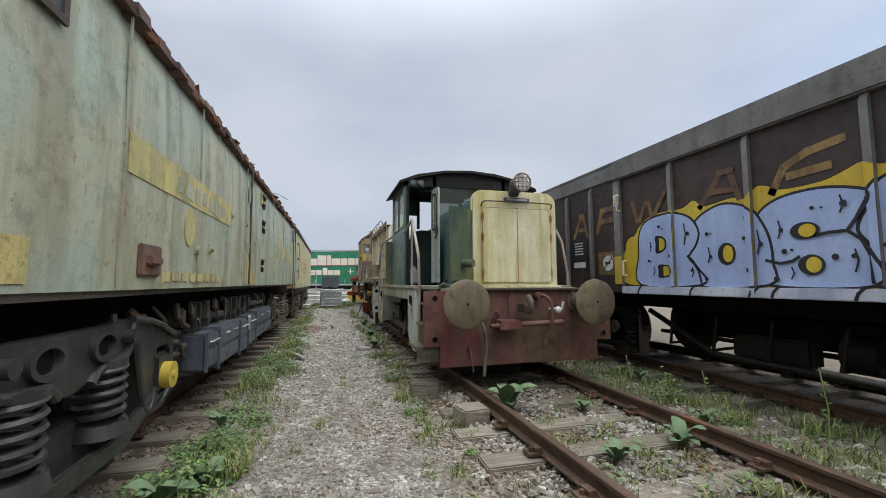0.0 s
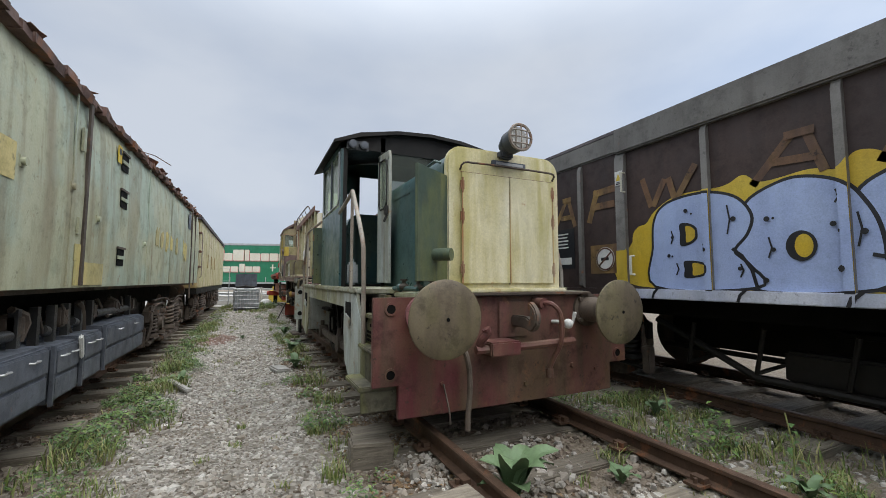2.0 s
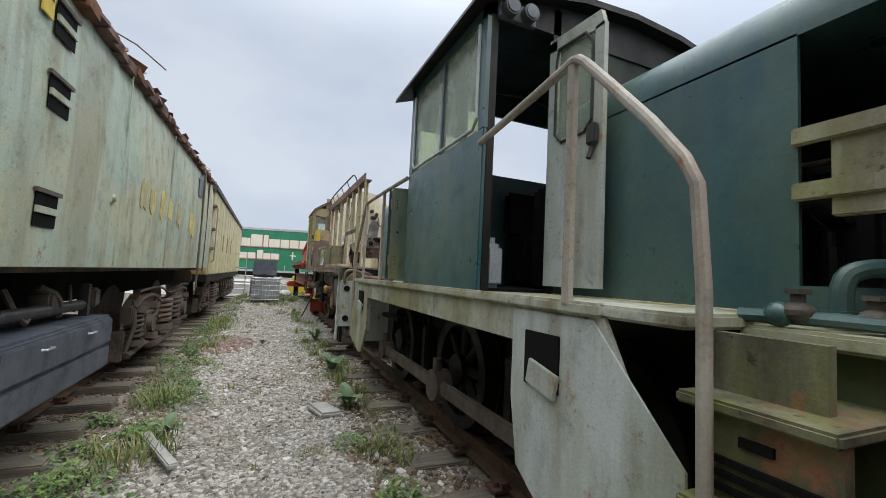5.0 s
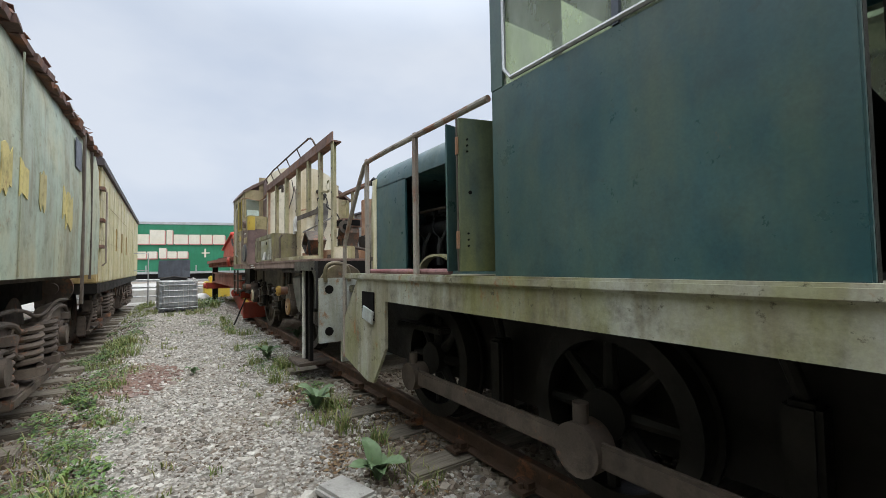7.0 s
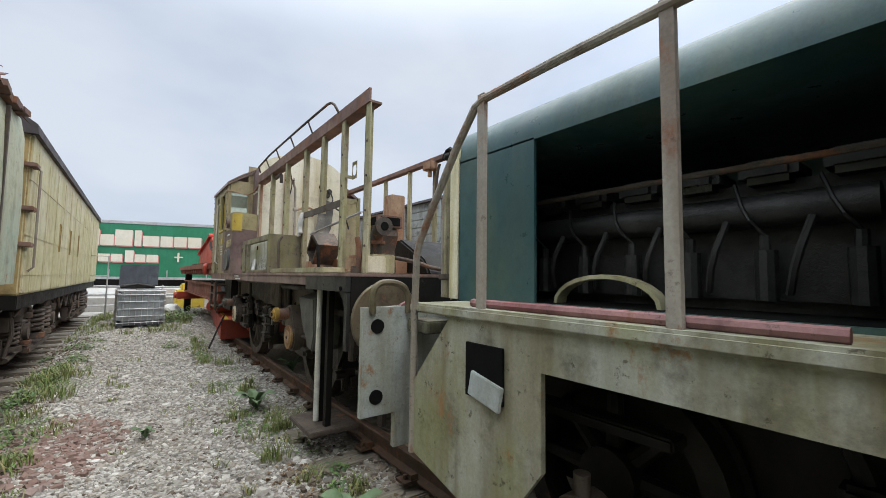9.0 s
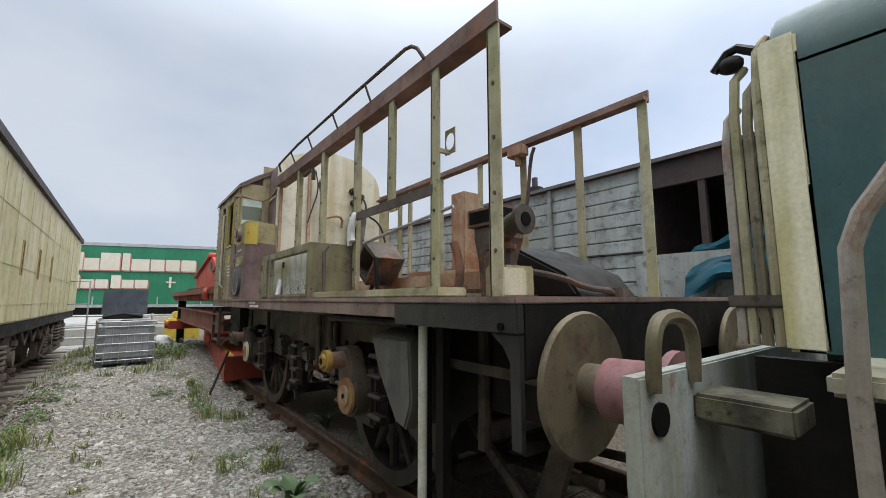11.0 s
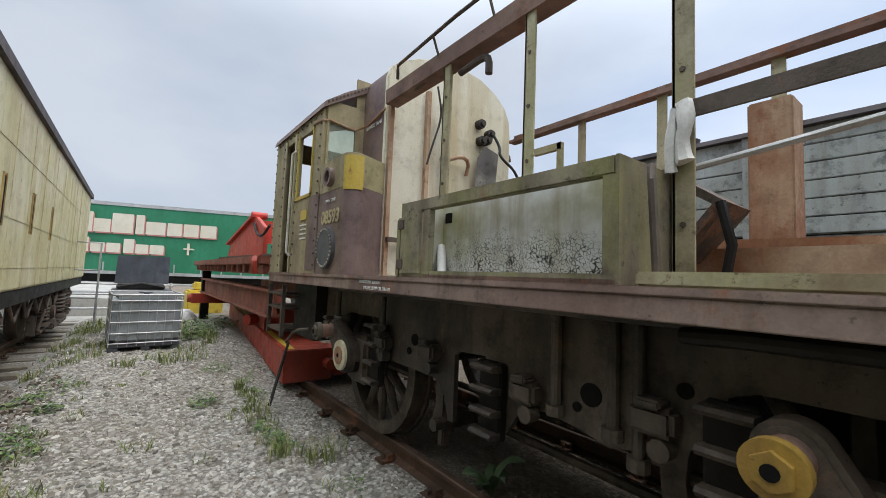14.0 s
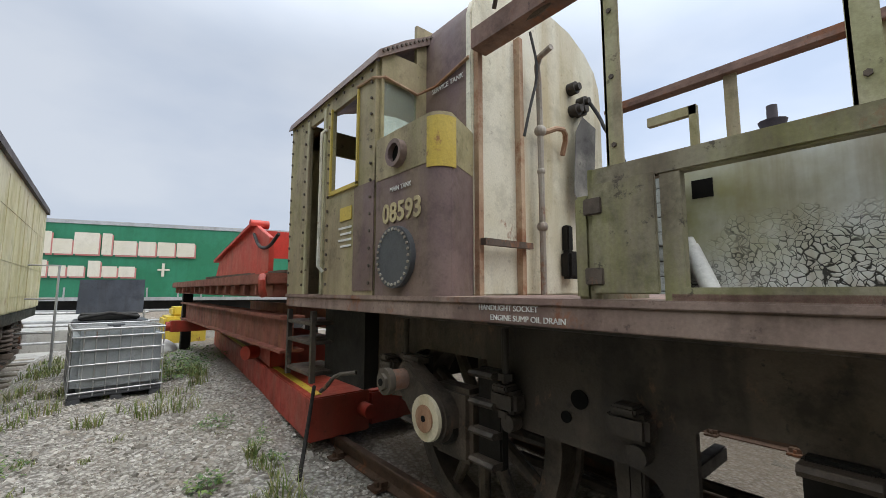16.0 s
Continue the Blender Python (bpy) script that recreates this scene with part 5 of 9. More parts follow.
for y, z, l in ((4.24, 2.12, 0.28), (4.83, 2.0, 0.14), (4.78, 1.65, 0.12), (3.90, 1.82, 0.18), (3.30, 1.92, 0.26), (2.54, 2.2, 0.16), (3.08, 2.03, 0.18), (2.46, 1.68, 0.2), (4.14, 1.62, 0.12), (2.2, 2.1, 0.2), (1.2, 2.2, 0.25), (3.42, 2.2, 0.1), (2.98, 1.58, 0.12)):
    stroke("graffiti_line", [(y + 0.02, z - l / 2), (y - 0.008, z), (y + 0.012, z + l / 2)], 0.015, M_gblack, 12)
random.seed(5)
for y, z, r in ((4.67, 2.27, 0.022), (4.61, 2.23, 0.010), (4.83, 2.0, 0.018), (4.88, 1.8, 0.02), (4.84, 1.79, 0.012), (4.47, 1.84, 0.022), (4.48, 1.89, 0.014), (4.20, 2.12, 0.025), (4.16, 1.64, 0.02), (3.92, 2.08, 0.024), (3.87, 2.08, 0.011), (3.88, 1.8, 0.02), (3.46, 1.98, 0.022), (3.42, 1.92, 0.016), (3.42, 1.62, 0.03), (3.28, 1.9, 0.025), (3.07, 2.02, 0.022), (3.05, 1.80, 0.028), (2.98, 1.81, 0.015), (2.53, 2.2, 0.03), (2.78, 2.2, 0.02), (2.7, 2.19, 0.012), (2.62, 1.72, 0.03), (2.48, 1.72, 0.022), (2.2, 2.12, 0.03), (2.26, 1.8, 0.02), (1.9, 2.1, 0.03), (3.95, 1.53, 0.025), (3.14, 1.52, 0.03)):
    s = Shape().slab([(y + r * math.cos(2 * math.pi * j / 10), z + r * math.sin(2 * math.pi * j / 10)) for j in range(10)], "x", WX - 0.030, WX - 0.0285)
    part("graffiti_dot", clipped(s), M_gblack, WAG, soft=False)
for y in (5.0, 4.1, 3.3, 3.1, 2.4):
    stroke("graffiti_line", [(y, 1.44), (y + 0.05, 1.39), (y + 0.07, 1.33)], 0.028, M_gblack, 35)
# an old gold tag above, worn away in places
def worn(lines, w=0.07):
    for k, ln in enumerate(lines):
        stroke("worn_tag", ln, w, M_ggold, 2.0 * k)
worn([[(6.76, 2.32), (6.52, 2.70)], [(6.34, 2.32), (6.46, 2.70)], [(6.60, 2.45), (6.42, 2.45)], [(6.56, 2.71), (6.42, 2.71)]])
worn([[(6.06, 2.34), (5.92, 2.72)], [(5.95, 2.70), (5.60, 2.72)], [(5.98, 2.52), (5.64, 2.52)]], 0.09)
worn([[(5.2, 2.72), (5.1, 2.40)], [(5.06, 2.40), (4.92, 2.66)], [(4.86, 2.66), (4.80, 2.44)], [(4.76, 2.44), (4.56, 2.74)]])
worn([[(4.02, 2.42), (3.72, 2.78)], [(3.50, 2.44), (3.60, 2.78)], [(3.84, 2.58), (3.56, 2.56)], [(3.74, 2.79), (3.56, 2.79)]])
worn([[(3.15, 2.42), (3.02, 2.66), (2.80, 2.76), (2.50, 2.80)], [(2.98, 2.56), (2.62, 2.58)]], 0.08)
part("owner_panel", Shape().box(WX - 0.006, WX, 6.36, 6.85, 1.70, 2.28), M_gblack, WAG, "black panel with white print")
s = Shape()
for k in range(5):
    s.box(WX - 0.009, WX - 0.005, 6.48 + 0.02 * (k % 2), 6.74, 2.20 - k * 0.05, 2.22 - k * 0.05)
s.box(WX - 0.009, WX - 0.005, 6.42, 6.78, 1.76, 1.86)
part("print_bars", s, M_signwhite, WAG)
part("prohibition_plate", Shape().box(WX - 0.006, WX, 5.60, 6.05, 1.62, 2.0), M_ggold, WAG)
s = Shape()
c0 = [(5.80 + 0.155 * math.cos(2 * math.pi * k / 24), 1.81 + 0.155 * math.sin(2 * math.pi * k / 24)) for k in range(24)]
part("prohibition_disc", Shape().slab(c0, "x", WX - 0.010, WX - 0.006), M_signwhite, WAG, "round prohibition sign")
s.ring([(5.80 + 0.15 * math.cos(2 * math.pi * k / 24), 1.81 + 0.15 * math.sin(2 * math.pi * k / 24)) for k in range(24)], [(5.80 + 0.13 * math.cos(2 * math.pi * k / 24), 1.81 + 0.13 * math.sin(2 * math.pi * k / 24)) for k in range(24)], "x", WX - 0.013, WX - 0.010)
s.slab([(5.90, 1.71), (5.915, 1.725), (5.70, 1.91), (5.685, 1.895)], "x", WX - 0.013, WX - 0.010)
part("prohibition_ring", s, M_maroon, WAG)
part("prohibition_figure", Shape().box(WX - 0.012, WX - 0.009, 5.74, 5.87, 1.79, 1.83), M_gblack, WAG)
random.seed(7)


# ---- the small green shunter ----
SH = thing("diesel_shunter", (2.46, 7.8, RAIL_TOP), "small dark green diesel shunter with cream radiator and red buffer beam", "locomotive")
# footplate and frames
part("footplate", Shape().box(1.215, 3.62, 5.58, 10.6, 1.40, 1.45, 0.01).box(1.5, 3.4, 5.03, 5.6, 1.37, 1.42, 0.01), M_valance, SH, "mossy steel footplate")
for x0, x1 in ((1.215, 1.24), (3.595, 3.62)):
    s = Shape().slab([(5.55, 0.74), (5.56, 0.66), (5.84, 0.50), (6.14, 0.50), (6.42, 0.66), (6.48, 0.97), (6.48, 1.235), (9.65, 1.235), (9.65, 0.86), (9.88, 0.54), (10.0, 0.53), (10.58, 0.66), (10.58, 0.98), (10.22, 1.40), (5.90, 1.40)], "x", x0, x1)
    part("valance", s, M_valance, SH, "weathered grey side valance with skirts")
part("front_skirt", Shape().slab([(5.56, 0.68), (5.85, 0.51), (6.14, 0.51), (6.41, 0.67), (6.475, 0.97), (6.475, 1.39), (5.94, 1.39), (5.565, 1.0)], "x", 1.207, 1.215, 0.003), M_paleblue, SH, "pale blue-grey front skirt plate")
for y in (6.24, 9.96):
    part("step_hole", Shape().box(1.199, 1.213, y - 0.12, y + 0.12, 1.06, 1.30, 0.003), M_dark, SH)
    part("step_flap", Shape().box(1.185, 1.205, y - 0.12, y + 0.08, 1.05, 1.16, 0.004, (12, 0, 0)), M_paleblue, SH)
part("footplate_edge", Shape().box(1.185, 1.245, 5.9, 10.25, 1.40, 1.455, 0.012), M_valance, SH)
loose("main_frame", Shape().box(1.85, 1.90, 5.0, 10.9, 0.55, 1.40).box(3.02, 3.07, 5.0, 10.9, 0.55, 1.40), M_black, SH)
# near-black block added between the frames as painted underside shade
part("under_shade_block", Shape().box(1.95, 2.95, 5.2, 10.7, 0.75, 1.40), M_dark, SH)
for y in (6.35, 8.0, 9.65):
    for x, d in ((1.73, -1), (3.23, 1)):
        spoked_wheel(x, y, RAIL_TOP + 0.48, 0.48, SH, d, 8, M_black)
part("coupling_rod", Shape().box(1.45, 1.50, 6.35, 9.70, 0.55, 0.67, 0.015).cyl((1.42, 9.65, 0.61), (1.56, 9.65, 0.61), 0.11, seg=18).cyl((1.42, 8.0, 0.61), (1.56, 8.0, 0.61), 0.13, seg=18).cyl((1.42, 6.35, 0.61), (1.56, 6.35, 0.61), 0.11, seg=18).cyl((1.47, 9.65, 0.7), (1.47, 9.65, 0.80), 0.035).cyl((1.47, 8.0, 0.72), (1.47, 8.0, 0.83), 0.04), M_brownsteel, SH, "greasy coupling rod")
for y in (7.2, 8.85):
    part("brake_block", Shape().box(1.66, 1.80, y - 0.06, y + 0.06, 0.45, 1.0, 0.02).tube([(1.73, y, 1.0), (1.73, y + 0.1, 1.3)], 0.03), M_black, SH)
loose("leaf_spring", Shape().box(1.5, 1.62, 6.0, 6.7, 0.98, 1.03, 0.01).box(1.5, 1.62, 6.1, 6.6, 1.03, 1.08, 0.01).box(1.5, 1.62, 9.3, 10.0, 0.98, 1.03, 0.01), M_black, SH)

# buffer beams
beam = [(1.13, 0.70), (1.34, 0.70), (1.34, 0.44), (3.60, 0.44), (3.60, 0.70), (3.82, 0.70), (3.82, 1.39), (1.13, 1.39)]
part("buffer_beam", Shape().slab(beam, "y", 4.97, 5.03, 0.006), M_maroon, SH, "maroon front buffer beam")
for x, z in ((1.27, 1.30), (1.27, 0.79), (3.70, 1.30), (3.70, 0.79)):
    part("beam_hole", Shape().cyl((x, 4.962, z), (x, 4.99, z), 0.038, seg=18), M_dark, SH)
    part("hole_rim", Shape().ring([(x + 0.052 * math.cos(2 * math.pi * k / 18), z + 0.052 * math.sin(2 * math.pi * k / 18)) for k in range(18)], [(x + 0.036 * math.cos(2 * math.pi * k / 18), z + 0.036 * math.sin(2 * math.pi * k / 18)) for k in range(18)], "y", 4.958, 4.97), M_maroon, SH)


def buffer(x, y, z, d, barrel):
    foot = 0.45 if d > 0 else 0.40
    b = part("buffer", Shape().cyl((x, y + d * 0.14, z), (x, y + d * foot, z), 0.115, 0.122, 20), barrel, SH, "sprung side buffer")
    part("buffer_shank", Shape().cyl((x, y + d * 0.02, z), (x, y + d * 0.16, z), 0.085, seg=20), M_buffer, b)
    part("base_flange", Shape().cyl((x, y + d * (foot - 0.03), z), (x, y + d * foot, z), 0.165, seg=24), barrel, b)
    s = Shape()
    prof = [(0.0, -0.012), (0.10, -0.010), (0.20, -0.002), (0.27, 0.010), (0.288, 0.02), (0.29, 0.032), (0.28, 0.044), (0.0, 0.05)]
    rings = [[s.bm.verts.new((x + r * math.cos(2 * math.pi * k / 40), y + d * e, z + r * math.sin(2 * math.pi * k / 40))) for k in range(40)] for r, e in prof[1:-1]]
    for a, c in zip(rings[:-1], rings[1:]):
        for k in range(40):
            s.bm.faces.new((a[k], a[(k + 1) % 40], c[(k + 1) % 40], c[k]))
    s.bm.faces.new(rings[0][::-1])
    s.bm.faces.new(rings[-1])
    bmesh.ops.recalc_face_normals(s.bm, faces=s.bm.faces)
    part("buffer_head", s, M_buffer, b, "greasy brown buffer disc")
    part("centre_hole", Shape().cyl((x, y - d * 0.014, z), (x, y, z), 0.014, seg=10), M_dark, b)
    for k in range(4):
        a = math.pi / 4 + k * math.pi / 2
        part("bolt", Shape().cyl((x + 0.14 * math.cos(a), y + d * (foot - 0.055), z + 0.14 * math.sin(a)), (x + 0.14 * math.cos(a), y + d * (foot - 0.02), z + 0.14 * math.sin(a)), 0.022, seg=6), barrel, b)


buffer(1.55, 4.52, 1.245, 1, M_pink)
buffer(3.29, 4.52, 1.245, 1, M_brownsteel)
buffer(1.50, 11.405, 1.27, -1, M_pink)
buffer(3.24, 11.405, 1.27, -1, M_brownsteel)
rear = [(1.10, 0.72), (1.34, 0.72), (1.34, 0.50), (3.58, 0.50), (3.58, 0.72), (3.82, 0.72), (3.82, 1.40), (1.10, 1.40)]
part("buffer_beam", Shape().slab(rear, "y", 10.95, 11.0, 0.006), M_paleblue, SH, "pale grey rear buffer beam")
for z in (1.28, 0.84):
    part("beam_hole", Shape().cyl((1.20, 10.94, z), (1.20, 10.96, z), 0.045, seg=18).cyl((1.20, 10.99, z), (1.20, 11.01, z), 0.045, seg=18), M_dark, SH)
part("lifting_loop", Shape().tube([(1.16, 10.94, 1.36), (1.15, 10.93, 1.50), (1.20, 10.93, 1.56), (1.34, 10.93, 1.555), (1.41, 10.93, 1.50), (1.42, 10.94, 1.36)], 0.022, smooth=2), M_buffer, SH)
part("rear_bracket", Shape().box(1.42, 1.62, 10.70, 10.95, 1.24, 1.32, 0.01), M_step, SH)
# draw gear and pipes on the front beam
part("hook_plate", Shape().box(2.26, 2.58, 4.95, 4.97, 1.02, 1.34, 0.006), M_maroon, SH)
part("drawhook", Shape().slab(loop([(4.97, 1.21), (4.76, 1.22), (4.70, 1.20), (4.68, 1.24), (4.72, 1.30), (4.70, 1.345), (4.64, 1.31), (4.60, 1.24), (4.61, 1.15), (4.68, 1.10), (4.78, 1.12), (4.97, 1.13)], 4), "x", 2.39, 2.45, 0.012), M_brownsteel, SH, "rusty steel drawhook")
part("vacuum_pipe", Shape().tube([(1.98, 4.80, 1.0), (1.98, 4.76, 1.06), (2.02, 4.74, 1.10), (2.0, 4.74, 1.14)], 0.035, smooth=1).tube([(1.94, 4.80, 0.96), (2.2, 4.78, 0.96), (2.95, 4.78, 0.98)], 0.035), M_maroon, SH, "maroon brake pipe")
part("pipe_bracket", Shape().box(2.05, 2.35, 4.74, 4.97, 0.90, 1.02, 0.012), M_maroon, SH)
part("brake_hose", Shape().tube([(2.66, 4.84, 1.32), (2.68, 4.74, 1.33), (2.75, 4.70, 1.24), (2.77, 4.72, 0.98), (2.74, 4.80, 0.84), (2.72, 4.84, 0.74)], 0.022, smooth=2), M_maroon, SH, "maroon-painted brake hose")
loose("hose_end", Shape().cyl((2.72, 4.84, 0.74), (2.72, 4.84, 0.66), 0.034).cyl((2.66, 4.97, 1.32), (2.66, 4.82, 1.32), 0.05), M_maroon, SH)
part("hose_coupling", Shape().ball((2.86, 4.74, 1.14), 0.045).tube([(2.86, 4.96, 1.14), (2.93, 4.76, 1.15), (2.94, 4.74, 1.24)], 0.018), M_signwhite, SH)
part("hanging_hose", Shape().tube([(1.82, 4.96, 1.06), (1.86, 4.80, 0.95), (1.88, 4.78, 0.7), (1.84, 4.76, 0.45), (1.83, 4.74, 0.36)], 0.022, smooth=2), M_brownsteel, SH)
part("hanging_chain", Shape().tube([(1.72, 4.95, 0.68), (1.715, 4.83, 0.5), (1.72, 4.82, 0.40)], 0.008, 5), M_brownsteel, SH)
for x, z in ((1.72, 0.68), (1.98, 0.70), (2.55, 0.60), (3.1, 0.72), (3.4, 0.66)):
    part("beam_bolt", Shape().cyl((x, 4.95, z), (x, 4.975, z), 0.025, seg=6), M_maroon, SH)
part("front_ledge", Shape().box(1.62, 3.3, 4.90, 5.06, 1.395, 1.42, 0.006), M_brownsteel, SH)
# steps at the front corner
part("step", Shape().box(1.04, 1.62, 5.04, 5.54, 0.66, 0.70, 0.008), M_step, SH, "mossy bottom step plate")
part("step", Shape().box(1.15, 1.62, 5.04, 5.56, 0.93, 0.965, 0.008), M_step, SH, "mossy middle step plate")
part("step", Shape().box(1.20, 1.62, 5.22, 5.60, 1.195, 1.23, 0.008), M_step, SH, "mossy top step plate")
part("step_side", Shape().box(1.06, 1.60, 5.04, 5.07, 0.50, 0.66, 0.006), M_step, SH)
part("step_side", Shape().box(1.17, 1.21, 5.05, 5.53, 0.70, 0.93), M_step, SH)
part("step_side", Shape().box(1.24, 1.28, 5.23, 5.56, 0.965, 1.195), M_step, SH, "grey step side with louvres")
part("step_side", Shape().box(1.34, 1.38, 5.30, 5.58, 1.23, 1.40), M_step, SH)
part("step_back", Shape().box(1.60, 1.64, 5.04, 5.58, 0.70, 1.37), M_algaegreen, SH, "dark mossy plate behind the steps")
for x, y, z in ((1.55, 5.46, 1.47), (1.64, 5.32, 1.46), (1.72, 5.2, 1.46)):
    part("valve_body", Shape().ball((x, y, z), 0.042, (1.2, 1, 0.8), 12).cyl((x, y, z), (x, y, z + 0.06), 0.02, seg=8).cyl((x, y, z + 0.055), (x, y, z + 0.07), 0.035, seg=6), M_grime, SH, "dirty pipe valve")
for k in range(3):
    part("louvre", Shape().box(1.228, 1.241, 5.25, 5.54, 0.99 + k * 0.035, 1.008 + k * 0.035), M_dark, SH)
part("step_slot", Shape().box(1.228, 1.241, 5.36, 5.44, 1.12, 1.145), M_dark, SH)
part("valve_pipe", Shape().tube([(1.50, 5.60, 1.45), (1.56, 5.42, 1.455), (1.62, 5.28, 1.45)], 0.022, smooth=1).tube([(1.70, 5.42, 1.44), (1.70, 5.42, 1.58), (1.74, 5.38, 1.615), (1.86, 5.32, 1.615)], 0.03, 10, 2).ball((1.53, 5.5, 1.46), 0.04).cyl((1.70, 5.42, 1.45), (1.70, 5.42, 1.48), 0.05), M_dkgreen, SH, "valve and pipe elbow")

# radiator front and bonnet
HX0, HX1, HT = 1.80, 3.06, 2.745


def bonnet_outline(x0, x1, z0, z1, r):
    return [(x0, z0)] + [(x0 + r - r * math.cos(a), z1 - r + r * math.sin(a)) for a in (math.pi / 2 * k / 6 for k in range(7))] + [(x1 - r + r * math.sin(a), z1 - r + r * math.cos(a)) for a in (math.pi / 2 * k / 6 for k in range(7))] + [(x1, z0)]


part("radiator_casing", Shape().slab(bonnet_outline(HX0, HX1, 1.43, HT, 0.16), "y", 5.06, 5.13, 0.02), M_cream, SH, "cream radiator casing")
for k, (x0, x1) in enumerate(((1.945, 2.446), (2.454, 2.955))):
    d = part("radiator_door", Shape().box(x0, x1, 5.035, 5.062, 1.50, 2.50, 0.004), M_cream, SH, "cream radiator door")
    xe = x0 if k == 0 else x1
    for z in (1.63, 2.10, 2.38):
        part("hinge", Shape().cyl((xe, 5.03, z - 0.07), (xe, 5.03, z + 0.07), 0.009, seg=8).box(xe - 0.018, xe + 0.018, 5.03, 5.04, z - 0.04, z + 0.04), M_orange, d, "rusty hinge")
part("door_gap", Shape().box(2.444, 2.456, 5.05, 5.061, 1.49, 2.51).box(1.94, 2.96, 5.054, 5.061, 2.499, 2.508), M_beam, SH, "rusty gap between the doors")
for x, w in ((1.945, 0.03), (2.955, 0.022), (2.45, 0.016)):
    part("rust_run", Shape().slab([(x - w * 0.3, 1.5), (x + w * 0.4, 1.5), (x + w * 0.25, 1.9), (x + w * 0.1, 2.36), (x - w * 0.15, 2.36), (x - w * 0.35, 1.9)], "y", 5.031, 5.034), M_rustrun, SH, "rust run below the hinges")
part("drip_rail", Shape().tube([(1.93, 5.05, 2.52), (1.93, 5.01, 2.57), (2.0, 5.0, 2.585), (2.9, 5.0, 2.585), (2.97, 5.01, 2.57), (2.97, 5.05, 2.52)], 0.01, 6, 1), M_brownsteel, SH)
part("maker_plate", Shape().box(2.26, 2.64, 5.035, 5.062, 2.595, 2.65, 0.006), M_boxblue, SH, "dark maker's plate with worn letters")
loose("plate_bars", Shape().box(2.30, 2.60, 5.030, 5.036, 2.61, 2.635), M_galv, SH)
part("bonnet_sill", Shape().box(1.78, 3.08, 5.0, 7.1, 1.42, 1.455, 0.008), M_cream, SH)
# bonnet with an open left hatch
for nm, y0, y1, ft in (("bonnet", 5.13, 6.92, 2.735), ("rear_bonnet", 8.36, 10.72, 2.60)):
    z0, z1 = (1.555, 2.475) if nm == "bonnet" else (1.47, 2.34)
    oy0, oy1 = (5.14, 5.575) if nm == "bonnet" else (8.72, 10.03)
    hx0 = 1.80 if nm == "bonnet" else 1.62
    s = Shape().slab(bonnet_outline(hx0, 3.10, z1, ft, 0.22), "y", y0, y1, 0.012)
    b = part(nm, s, M_dkgreen, SH, "dark green bonnet top")
    part("side_panel", Shape().box(hx0, hx0 + 0.02, oy1, y1, 1.45, z1 + 0.01), M_dkgreen, b)
    part("side_panel", Shape().box(hx0, hx0 + 0.02, y0, oy0, 1.45, z1 + 0.01), M_dkgreen, b)
    part("side_panel", Shape().box(3.08, 3.10, y0, y1, 1.45, z1 + 0.01), M_dkgreen, b)
    part("sill_panel", Shape().box(hx0, hx0 + 0.02, oy0, oy1, 1.45, z0), M_dkgreen, b)
    if nm == "rear_bonnet":
        part("end_panel", Shape().box(hx0 + 0.02, 3.08, y1 - 0.03, y1, 1.45, z1 + 0.01), M_dkgreen, b)
        part("end_frame", Shape().box(hx0 - 0.01, hx0 + 0.05, y1 - 0.07, y1 + 0.03, 1.45, 2.45, 0.01), M_cream, b)
    # near-black floor paints the darkness of the engine bay
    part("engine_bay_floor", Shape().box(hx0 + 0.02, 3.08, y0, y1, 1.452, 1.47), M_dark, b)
    e = part("engine", Shape().box(hx0 + 0.42, 2.95, y0 + 0.35, y1 - 0.35, 1.47, 2.02, 0.05), M_engine, b, "black greasy diesel engine inside the bonnet")
    part("fuel_rail", Shape().cyl((hx0 + 0.30, y0 + 0.3, 2.06), (hx0 + 0.30, y1 - 0.3, 2.06), 0.014, seg=8), M_brownsteel, e)
    part("manifold", Shape().cyl((hx0 + 0.36, y0 + 0.45, 1.88), (hx0 + 0.36, y1 - 0.45, 1.88), 0.07, seg=14), M_engine, e)
    for k in range(6):
        y = y0 + 0.5 + (y1 - y0 - 1.0) * k / 5
        part("rocker_cover", Shape().box(hx0 + 0.36, hx0 + 0.62, y - 0.10, y + 0.10, 2.0, 2.10, 0.03), M_bogie, e)
        part("injector_pump", Shape().cyl((hx0 + 0.33, y, 1.52), (hx0 + 0.33, y, 1.72), 0.04, seg=10).cyl((hx0 + 0.33, y, 1.72), (hx0 + 0.33, y, 1.78), 0.02, seg=8), M_engine, e)
        part("fuel_pipe", Shape().tube([(hx0 + 0.33, y, 1.78), (hx0 + 0.27, y + 0.05, 1.86), (hx0 + 0.34, y + 0.1, 2.0)], 0.008, 6, 1), M_engine, e)
        part("drain_hose", Shape().tube([(hx0 + 0.30, y + 0.12, 1.84), (hx0 + 0.24, y + 0.16, 1.68), (hx0 + 0.32, y + 0.2, 1.55)], 0.014, 6, 1), M_rubber, e)
    if nm == "rear_bonnet":
        arc = [(9.72 + 0.28 * math.cos(a), 1.47 + 0.15 * math.sin(a)) for a in (math.pi * k / 12 for k in range(13))]
        part("belt_guard", Shape().slab(arc + [(9.72 - 0.26 * math.cos(a), 1.47 + 0.13 * math.sin(a)) for a in (math.pi * k / 12 for k in range(13))], "x", 1.74, 1.82), M_post, b, "pale arched belt guard")
for z in (1.885, 2.085):
    part("radiator_tube", Shape().box(1.77, 1.80, 5.13, 5.585, z - 0.032, z + 0.032, 0.006), M_valance, SH)
